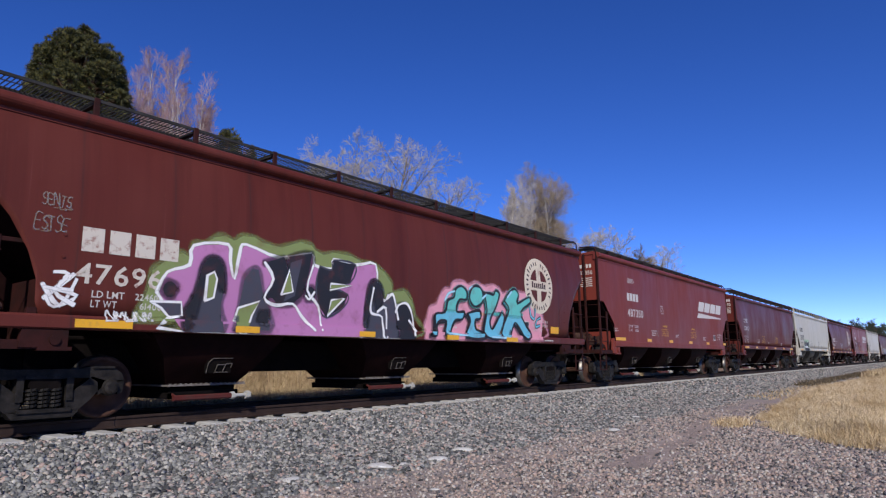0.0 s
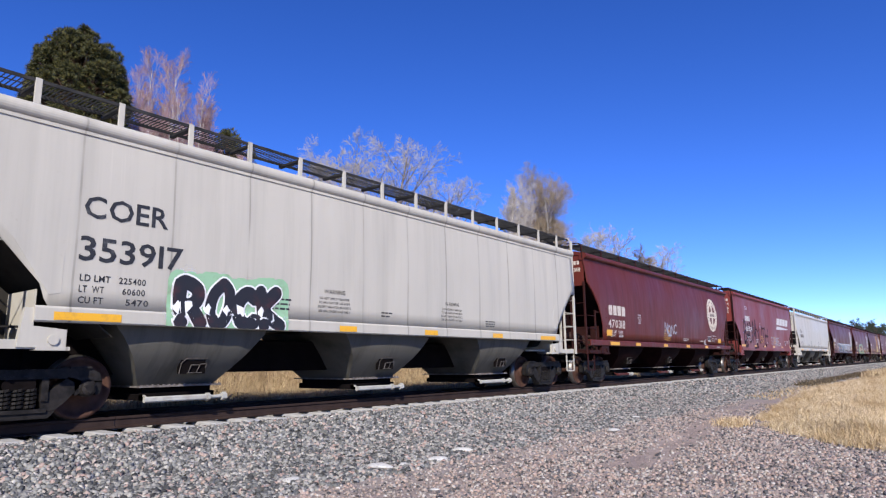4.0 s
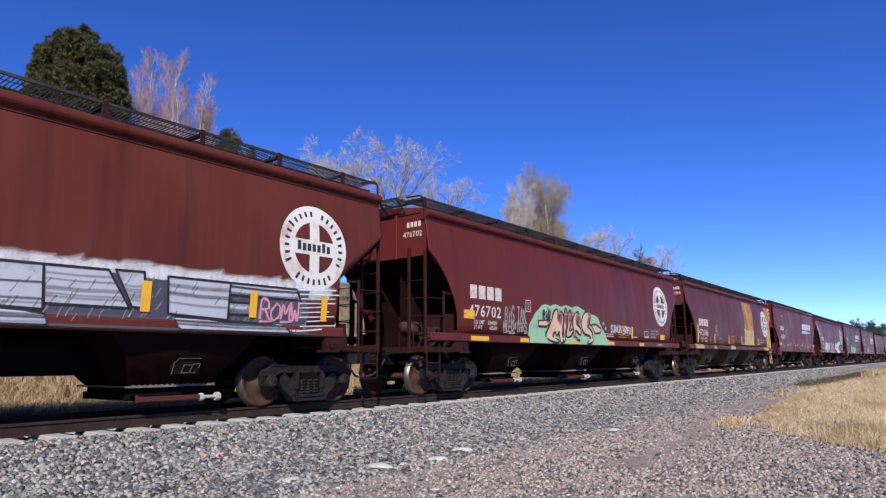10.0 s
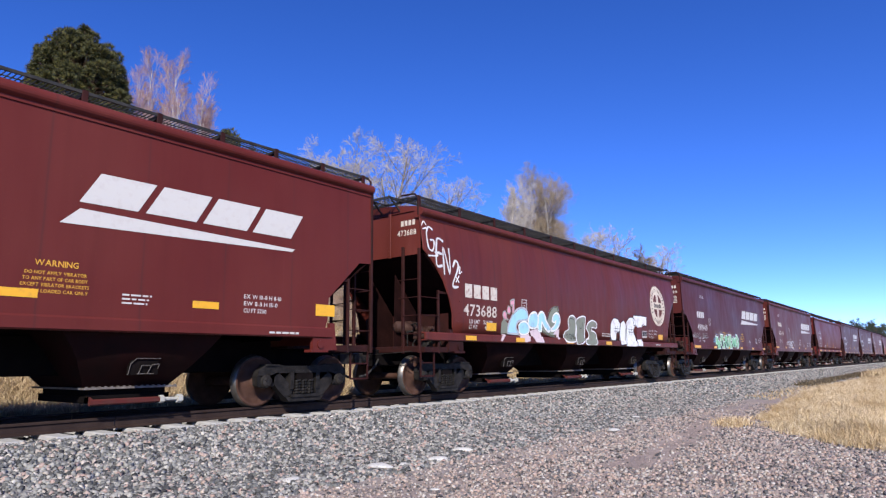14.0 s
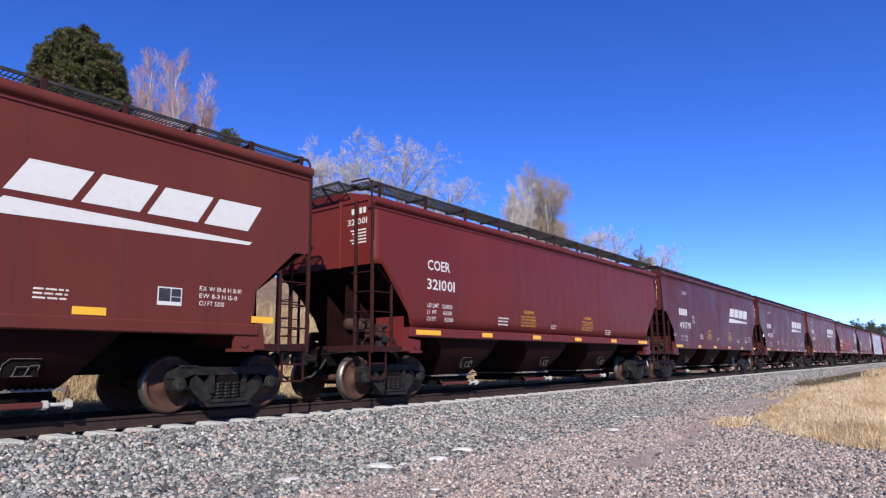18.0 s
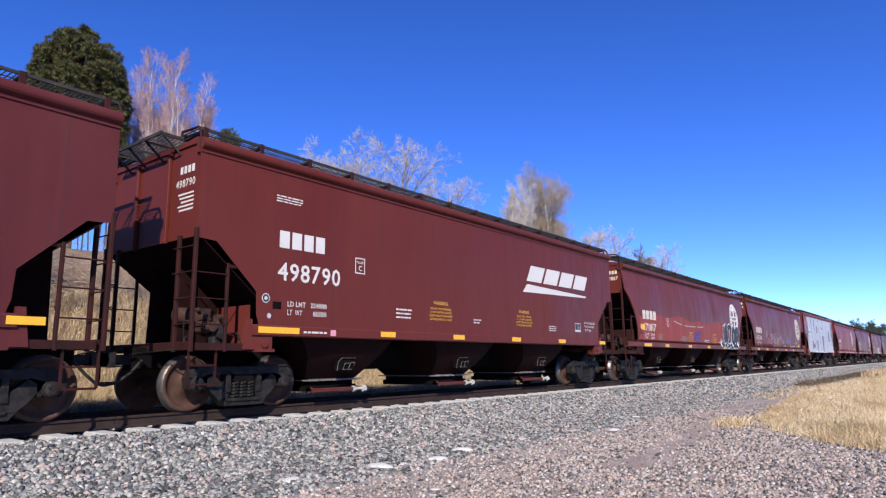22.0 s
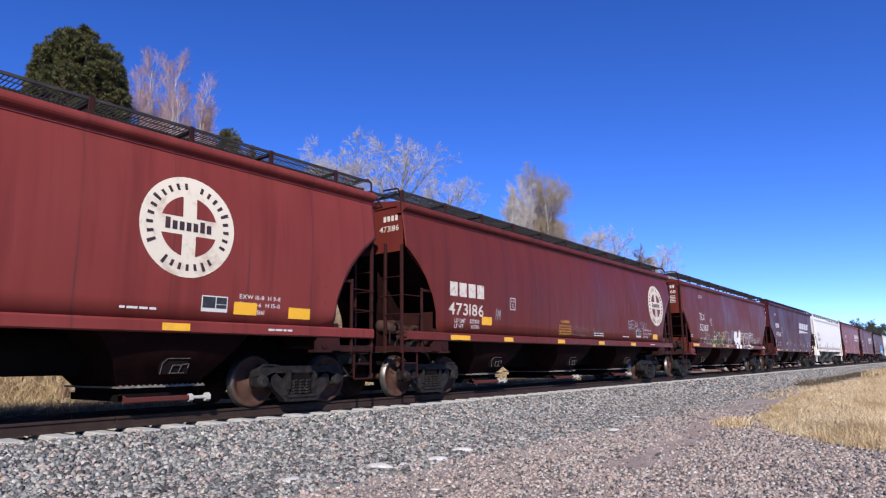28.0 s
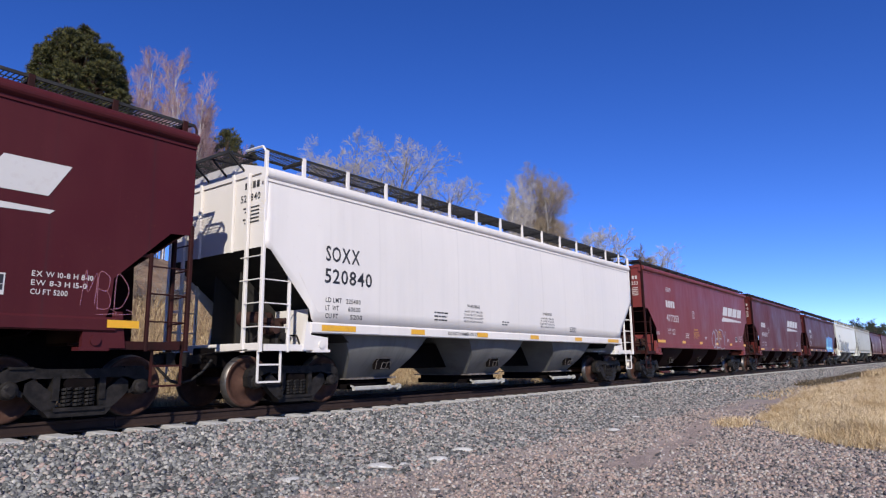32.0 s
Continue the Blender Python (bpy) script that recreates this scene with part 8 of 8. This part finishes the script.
SPREAD = [(14, 46, 0.31, 0.05, 0.04), (6, 46, 0.60, 0.12, 0.05), (5, 44, 0.62, 0.14, 0.05), (5, 44, 0.66, 0.16, 0.03), (0, 0, 0, 0.20, 0.02)]
FORKED = [(13, 40, 0.40, 0.05, 0.04), (6, 40, 0.56, 0.13, 0.07), (5, 42, 0.56, 0.16, 0.05), (6, 46, 0.55, 0.2, 0.03), (0, 0, 0, 0.25, 0.02)]
UPRIGHT = [(18, 17, 0.20, 0.02, 0.04), (6, 22, 0.58, 0.08, 0.10), (5, 26, 0.66, 0.10, 0.08), (4, 28, 0.70, 0.12, 0.05), (0, 0, 0, 0.15, 0.04)]
DENSE = [(26, 34, 0.24, 0.05, 0.06), (8, 34, 0.60, 0.12, 0.06), (7, 38, 0.64, 0.15, 0.05), (6, 40, 0.70, 0.16, 0.04), (0, 0, 0, 0.2, 0.02)]


def bare_tree(x, y, top, plan, trunk_mat, twig_mat, seed, label, stems=1, twig=0.014, lean=0.06, girth=0.012):
    rng = np.random.default_rng(seed)
    z0 = float(ground_z(x, y))
    h = top - z0
    levels = [[] for _ in plan]
    for k in range(stems):
        d = np.array([rng.normal(0, lean), rng.normal(0, lean), 1.0])
        hh = h * (1.0 if k == 0 else rng.uniform(0.65, 0.95)) * 0.86
        p = np.array([rng.normal(0, 0.9), rng.normal(0, 0.9), -0.3]) * (k > 0)
        p[2] = -0.3
        grow(rng, p, d / np.linalg.norm(d), hh, max(0.05, hh * girth), 0, plan, levels)
    high = max(s[1][2] for lv in levels for s in lv)
    k = h / high
    for lv in levels:
        for i, (a, b_, r0, r1) in enumerate(lv):
            lv[i] = (a * k, b_ * k, max(r0, twig), max(r1, twig * 0.7))
    tree = tagged(new("bare_tree"), label, "tree", "bare trees behind the track")
    tree.matrix_basis = pose(x, y, z0)
    put("trunk", raw_mesh("trunk", *tubes(levels[0], 7), True), trunk_mat, tree)
    put("branchwork", raw_mesh("branchwork", *tubes(levels[1] + levels[2], 4)), trunk_mat, tree)
    put("twig_crown", raw_mesh("twig_crown", *tubes(levels[3] + levels[4], 3)), twig_mat, tree)
    return tree


def needles(name, dark, mid, light):
    m, nodes, links, b = material(name, 0.65)
    g = nodes.new("ShaderNodeNewGeometry")
    links.new(ramp(nodes, links, g.outputs["Random Per Island"], [(0.0, dark), (0.55, mid), (1.0, light)]), b.inputs["Base Color"])
    return m


M["needles"] = needles("pine_needles", (0.009, 0.013, 0.003), (0.042, 0.048, 0.010), (0.185, 0.158, 0.036))
M["dark_needles"] = needles("far_pine_needles", (0.016, 0.024, 0.014), (0.03, 0.042, 0.022), (0.055, 0.065, 0.03))


def blades(rng, c, d, length, width):
    """One narrow three-cornered blade at each c along each d."""
    n = len(c)
    s = np.cross(d, rng.normal(0, 1, (n, 3)))
    s /= np.linalg.norm(s, axis=1)[:, None] + 1e-9
    v = np.stack([c - s * width[:, None] / 2, c + s * width[:, None] / 2, c + d * length[:, None]], 1)
    return v.reshape(-1, 3), np.arange(3 * n).reshape(-1, 3)


def pine(x, y, top, width, seed, label, clumps=420, per=55, first=0.15, mat="needles", size=0.55):
    """A long-needled pine: trunk, limbs, and a crown of needle tufts with gaps."""
    rng = np.random.default_rng(seed)
    z0 = float(ground_z(x, y))
    h = top - z0
    tree = tagged(new("pine_tree"), label, "tree", "pine trees behind the track")
    tree.matrix_basis = pose(x, y, z0)
    put("trunk", raw_mesh("trunk", *tubes([(np.array([0, 0, -0.3]), np.array([0.1, 0, h * 0.5]), h * 0.022, h * 0.014),
                                           (np.array([0.1, 0, h * 0.5]), np.array([0, 0, h * 0.96]), h * 0.014, 0.03)], 8), True), M["pine_bark"], tree)
    cs, limbs = [], []
    n_limb = clumps // 7
    for i in range(n_limb):
        t = first + (1 - first) * (i + rng.random()) / n_limb
        shape = (math.sin(math.pi * min(1.0, (t - first) / (1 - first) * 0.88 + 0.12)) ** 0.6) * (0.80 + 0.35 * rng.random())
        reach = max(0.25, width / 2 * shape)
        a = rng.uniform(0, 6.283)
        p0 = np.array([0, 0, h * t * 0.92])
        p1 = p0 + np.array([math.cos(a) * reach, math.sin(a) * reach, reach * rng.uniform(0.05, 0.55)])
        limbs.append((p0, p1, 0.05, 0.015))
        for k in range(7):
            u = rng.uniform(0.45, 1.02)
            cs.append(p0 + (p1 - p0) * u + rng.normal(0, 0.20 * max(1.0, size / 0.55), 3))
    cs = np.array(cs)
    put("branchwork", raw_mesh("branchwork", *tubes(limbs, 4)), M["pine_bark"], tree)
    c = np.repeat(cs, per, 0)
    d = rng.normal(0, 1, c.shape) + np.array([0, 0, 0.35])
    d /= np.linalg.norm(d, axis=1)[:, None]
    v, f = blades(rng, c + d * 0.06, d, rng.uniform(0.5, 1.0, len(c)) * size, rng.uniform(0.05, 0.10, len(c)) * size)
    put("needle_crown", raw_mesh("needle_crown", v, f), M[mat], tree)
    return tree


def dome_pine(x, y, top, half, depth_, seed, label, tufts=560, per=150, ball=0.42):
    """A full, dome-shaped pine: rounded balls of short needles on limb ends, dark gaps between them."""
    rng = np.random.default_rng(seed)
    z0 = float(ground_z(x, y))
    h = top - z0
    tree = tagged(new("pine_tree"), label, "tree", "pine trees behind the track")
    tree.matrix_basis = pose(x, y, z0)
    put("trunk", raw_mesh("trunk", *tubes([(np.array([0, 0, -0.3]), np.array([0.1, 0, h * 0.5]), h * 0.024, h * 0.016),
                                           (np.array([0.1, 0, h * 0.5]), np.array([0, 0, h * 0.94]), h * 0.016, 0.04)], 8), True), M["pine_bark"], tree)
    mid = h - depth_
    d = rng.normal(0, 1, (tufts, 3)) * np.array([1, 1, 0.9])
    d /= np.linalg.norm(d, axis=1)[:, None]
    d[:, 2] = np.maximum(d[:, 2], -0.75)
    lump = 0.93 + 0.09 * np.sin(d[:, 0] * 5 + 1.3) * np.cos(d[:, 2] * 6 + d[:, 1] * 4)
    share = (0.72 + 0.28 * rng.random(tufts) ** 0.5) * lump
    down = np.where(d[:, 2] < 0, min(1.9, mid / depth_), 1.0)
    tip = d * share[:, None] * np.array([half - ball * 0.6, half - ball * 0.6, depth_ - ball * 0.6])
    tip[:, 2] = tip[:, 2] * down + mid
    base = np.stack([np.zeros(tufts), np.zeros(tufts), np.clip(tip[:, 2] - 0.7 - rng.random(tufts), 0.2, h * 0.9)], 1)
    put("branchwork", raw_mesh("branchwork", *tubes([(b_, t, 0.05, 0.012) for b_, t in zip(base, tip)], 4)), M["pine_bark"], tree)
    size = ball * rng.uniform(0.65, 1.15, tufts)
    c, r = np.repeat(tip, per, 0), np.repeat(size, per)
    way = rng.normal(0, 1, c.shape) + np.array([0, 0, 0.45])
    way /= np.linalg.norm(way, axis=1)[:, None]
    v, f = blades(rng, c + way * (r * 0.45)[:, None], way, r * rng.uniform(0.35, 0.65, len(c)), r * rng.uniform(0.05, 0.10, len(c)))
    put("needle_crown", raw_mesh("needle_crown", v, f), M["needles"], tree)
    return tree


dome_pine(13.15, 34.0, 18.5, 2.75, 4.6, 3, "tall dark green dome-shaped pine tree on the bank behind the track", 820, 300, 0.40)
dome_pine(25.7, 40.0, 18.1, 1.5, 3.2, 4, "dark green pine tree half hidden behind the wagons", 200, 120, 0.46)
dome_pine(28.2, 40.5, 17.7, 0.6, 2.6, 5, "slim dark green pine tree half hidden behind the wagons", 70, 110, 0.38)
RED_LABEL, GREY_LABEL = "bare reddish twiggy tree with pale stems on the bank", "leafless grey cottonwood tree behind the track"
for i, (x, y, top, st) in enumerate([(16.9, 36.0, 19.3, 3), (17.7, 36.0, 20.3, 3), (19.2, 36.5, 20.6, 4), (20.2, 36.5, 20.0, 3), (21.4, 37.0, 20.2, 3), (22.6, 37.5, 18.8, 3), (15.9, 35.5, 17.0, 2)]):
    bare_tree(x, y, top, UPRIGHT, M["pale_bark"], M["red_twig"], 30 + i, RED_LABEL, st + 3, 0.0046, 0.03, 0.0038)
for i, (x, y, top, st, plan) in enumerate([(36.8, 40.0, 20.9, 3, SPREAD), (43.2, 40.0, 22.7, 1, FORKED), (44.6, 41.0, 22.2, 1, FORKED), (50.3, 40.0, 21.6, 2, FORKED), (53.2, 40.0, 20.6, 2, FORKED),
                                           (33.6, 40.0, 17.9, 1, SPREAD), (85.4, 36.0, 18.9, 1, FORKED), (77.0, 36.0, 18.6, 1, SPREAD), (80.5, 36.5, 18.0, 1, SPREAD), (110.4, 36.0, 20.6, 1, FORKED), (105.4, 37.0, 18.4, 1, FORKED)]):
    bare_tree(x, y, top, plan, M["limb"] if plan is FORKED else M["bark"], M["twig"], 50 + i, GREY_LABEL, st, 0.0125 if x < 60 else 0.017, 0.05, 0.016 if plan is FORKED else 0.012)
for i, (x, y, top) in enumerate([(59.3, 37.0, 20.9), (61.2, 37.0, 21.1), (63.0, 37.0, 22.3), (60.2, 37.5, 19.6), (64.6, 37.0, 20.4)]):
    bare_tree(x, y, top, UPRIGHT, M["pale_bark"], M["twig"], 70 + i, "slim leafless pale poplar behind the track", 2, 0.010, 0.03, 0.006)
bare_tree(99.6, 36.5, 17.6, DENSE, M["bark"], M["brown_twig"], 90, "low dense leafless brown willow tree behind the track", 1, 0.013, 0.05, 0.009)
bare_tree(67.4, 36.0, 24.9, DENSE, M["bark"], M["brown_twig"], 80, "dense leafless brown willow tree behind the track", 2, 0.0085, 0.05, 0.009)
bare_tree(70.6, 36.5, 23.6, DENSE, M["bark"], M["brown_twig"], 83, "dense leafless brown willow tree behind the track", 2, 0.0085, 0.05, 0.009)
bare_tree(65.4, 35.5, 18.4, DENSE, M["bark"], M["brown_twig"], 81, "low dense leafless brown willow tree behind the track", 2, 0.010, 0.08)
bare_tree(95.2, 36.0, 18.6, UPRIGHT, M["limb"], M["limb"], 82, "slim leafless dark poplar behind the track", 2, 0.020, 0.03)

# far pine wood where the track leaves the view
rng = np.random.default_rng(11)
for i in range(46):
    x = rng.uniform(260, 420)
    az = radians(rng.uniform(82.6, 86.2))
    y = x / math.tan(az)
    if y < 15.5:
        y = 15.5 + rng.uniform(0, 6)
    el = 0.034 + rng.uniform(0, 0.010)
    pine(x, y, 0.77 + x * el + (3.0 if i % 9 == 0 else 0), rng.uniform(5, 9), 100 + i, "far dark green pine tree at the edge of a wood", 84, 22, 0.1, "dark_needles", 1.5)


# dry grass
def straw(name, stops):
    m, nodes, links, b = material(name, 0.8)
    g = nodes.new("ShaderNodeNewGeometry")
    links.new(ramp(nodes, links, g.outputs["Random Per Island"], stops), b.inputs["Base Color"])
    return m


def meadow_straw(name, stops):
    m, nodes, links, b = material(name, 0.8)
    g = nodes.new("ShaderNodeNewGeometry")
    c = ramp(nodes, links, g.outputs["Random Per Island"], stops)
    n = ramp(nodes, links, noise_node(nodes, links, 0.55, 4, 0.6), [(0.36, (0.78, 0.68, 0.54)), (0.58, (1.0, 0.98, 0.95))])
    links.new(mix(nodes, links, 1.0, c, n, "MULTIPLY"), b.inputs["Base Color"])
    return m


M["straw"] = meadow_straw("dry_straw", [(0.0, (0.38, 0.275, 0.15)), (0.35, (0.57, 0.445, 0.275)), (0.75, (0.69, 0.57, 0.385)), (1.0, (0.79, 0.70, 0.54))])
M["bank_straw"] = straw("bank_straw", [(0.0, (0.20, 0.13, 0.07)), (0.5, (0.42, 0.30, 0.16)), (1.0, (0.60, 0.47, 0.28))])


def grass(name, x, y, height, mat, label, seed, width=0.007, lean=0.35):
    """Bent blades rooted in the ground, two pieces each."""
    rng = np.random.default_rng(seed)
    n = len(x)
    root = np.stack([x, y, ground_z(x, y) - 0.02], 1)
    a = rng.uniform(0, 6.283, n)
    d = np.stack([np.cos(a), np.sin(a), np.zeros(n)], 1) * (lean * rng.random(n) ** 0.7)[:, None]
    up = np.array([[0, 0, 1.0]])
    s = np.stack([-np.sin(a + 0.7), np.cos(a + 0.7), np.zeros(n)], 1) * width * rng.uniform(0.7, 1.6, n)[:, None]
    h = height[:, None]
    mid = root + (up + d * 0.5) * h * 0.55
    tip = root + (up * 0.95 + d * 1.6) * h
    v = np.stack([root, mid + s, mid - s, tip], 1).reshape(-1, 3)
    q = np.array([(0, 1, 2), (2, 1, 3)])
    f = (np.arange(n)[:, None, None] * 4 + q[None]).reshape(-1, 3)
    return tagged(put(name, raw_mesh(name, v, f), mat), label, "grass", kind="stuff")


def in_patch(x, y):
    """The straw meadow beside the gravel flat."""
    edge = np.interp(x, [11.2, 12.0, 12.5, 13.3, 14.1, 15.0, 16.2, 18.0, 24.0, 34.0, 60.0, 90.0], [-0.6, 0.5, 0.95, 1.75, 2.25, 2.85, 3.4, 3.95, 4.5, 5.3, 4.7, 4.0])
    ragged = 0.22 * wave(x * 1.7, y * 1.7) + 0.10 * wave(x * 6.1, y * 5.3)
    return edge + ragged - y - 9.0 * (x < 11.2)


rng = np.random.default_rng(21)
x, y = 11.2 + 42 * rng.random(640000) ** 1.9, rng.uniform(-2.2, 6.0, 640000)
inside = in_patch(x, y)
k = inside > -0.18 + 0.36 * rng.random(len(x)) ** 2
x, y, inside = x[k], y[k], inside[k]
tuft = 0.5 + 0.5 * wave(x * 2.3, y * 2.1)
grass("meadow_grass", x, y, (0.10 + 0.50 * (0.30 + 0.70 * tuft) * rng.random(len(x)) ** 1.2) * np.clip(0.45 + inside * 0.55, 0.35, 1.0), M["straw"], "patch of tall dry straw-coloured grass", 22, 0.0036, 0.62)
# small outlying tuft
x, y = rng.normal(15.9, 0.28, 1500), rng.normal(4.1, 0.16, 1500)
grass("grass_tuft", x, y, 0.06 + 0.20 * rng.random(1500), M["straw"], "small dry straw tuft beside the meadow", 23, 0.0040, 0.5)
x, y = 52 + 60 * rng.random(26000), rng.uniform(-2.0, 5.2, 26000)
grass("far_meadow_grass", x, y, 0.25 + 0.5 * rng.random(len(x)), M["bank_straw"], "brown dry grass farther along the track", 24, 0.02)
x, y = -6 + 60 * rng.random(170000) ** 1.2, 16.9 + 7.5 * rng.random(170000) ** 1.8
grass("bank_grass", x, y, 0.22 + 0.45 * rng.random(len(x)), M["bank_straw"], "tall dry grass on the bank behind the train", 25, 0.0065, 0.6)


def shrub(x, y, h, seed):
    rng = np.random.default_rng(seed)
    z0 = float(ground_z(x, y))
    levels = [[] for _ in range(3)]
    for k in range(16):
        d = np.array([rng.normal(0, 0.5), rng.normal(0, 0.5), 1.0])
        grow(rng, np.array([rng.normal(0, 0.2), rng.normal(0, 0.2), -0.1]), d / np.linalg.norm(d), h * rng.uniform(0.6, 1.0), 0.02, 0, [(7, 35, 0.5, 0.15, 0.02), (4, 40, 0.5, 0.2, 0.0), (0, 0, 0, 0.2, 0)], levels)
    ob = tagged(new("bare_shrub"), "leafless grey-brown shrub on the dry bank", "shrub", "shrubs on the bank")
    ob.matrix_basis = pose(x, y, z0)
    put("branchwork", raw_mesh("branchwork", *tubes(levels[0] + levels[1] + [(a, b_, max(r, 0.008), 0.006) for a, b_, r, s in levels[2]], 3)), M["brown_twig"] if seed % 2 else M["bark"], ob)


rng = np.random.default_rng(5)
for i in range(26):
    shrub(rng.uniform(3, 45), rng.uniform(21, 30), rng.uniform(0.9, 2.2), 200 + i)

rng = np.random.default_rng(9)
for i in range(16):
    shrub(rng.uniform(-2, 9), rng.uniform(22, 31), rng.uniform(2.2, 4.4), 300 + i)


# a leaning stake in the grass behind the train, and dark weeds along the far ballast
_b = Builder()
_b.soft(-0.05, 0.05, -0.05, 0.05, -0.2, 0.75, 0.012)
put("wooden_stake", _b.mesh("wooden_stake"), M["pine_bark"], None, pose(7.0, 17.6, float(ground_z(7.0, 17.6)), 0, 14, 20))
tagged(bpy.data.objects["wooden_stake"], "leaning weathered wooden stake in dry grass", "stake")
M["weeds"] = straw("dark_weeds", [(0.0, (0.035, 0.028, 0.018)), (0.6, (0.09, 0.065, 0.035)), (1.0, (0.18, 0.13, 0.07))])
rng = np.random.default_rng(31)
x, y = rng.uniform(38, 75, 5000), 6.3 + rng.normal(0, 0.28, 5000)
grass("dark_weeds", x, y, 0.05 + 0.2 * rng.random(len(x)), M["weeds"], "low dark weeds at the foot of the ballast", 32, 0.02)
x, y = rng.uniform(26, 42, 1500), 5.75 + rng.normal(0, 0.3, 1500)
grass("brown_weeds", x, y, 0.03 + 0.14 * rng.random(len(x)), M["bank_straw"], "low brown weeds at the meadow's edge", 33, 0.012)


def motions():
    """The train rolls past; each wheelset turns while its wagon is near."""
    times = [2.0 * i for i in range(17)]
    for car, x0 in zip(CARS, CORNERS):
        walk(car, [(t, pose(x0 - travelled(t), TRACK_Y, 0)) for t in times])
    for wheels, x0 in zip(SETS, CORNERS):
        ts = [k / FPS for k in range(32 * FPS + 1)]
        near = [t for t in ts if -24 < x0 - travelled(t) < 34]
        if len(near) < 2:
            continue
        base = travelled(near[0])
        rows = [(t, -(travelled(t) - base) / 0.457) for t in near]
        if near[0] > 0:
            rows.insert(0, (0.0, 0.0))
        if near[-1] < 32.0:
            rows.append((32.0, rows[-1][1]))
        for w in wheels:
            c = w.matrix_basis.translation.copy()
            walk(w, [(t, pose(c.x, c.y, c.z, 0, math.degrees(a), 0)) for t, a in rows])


motions()
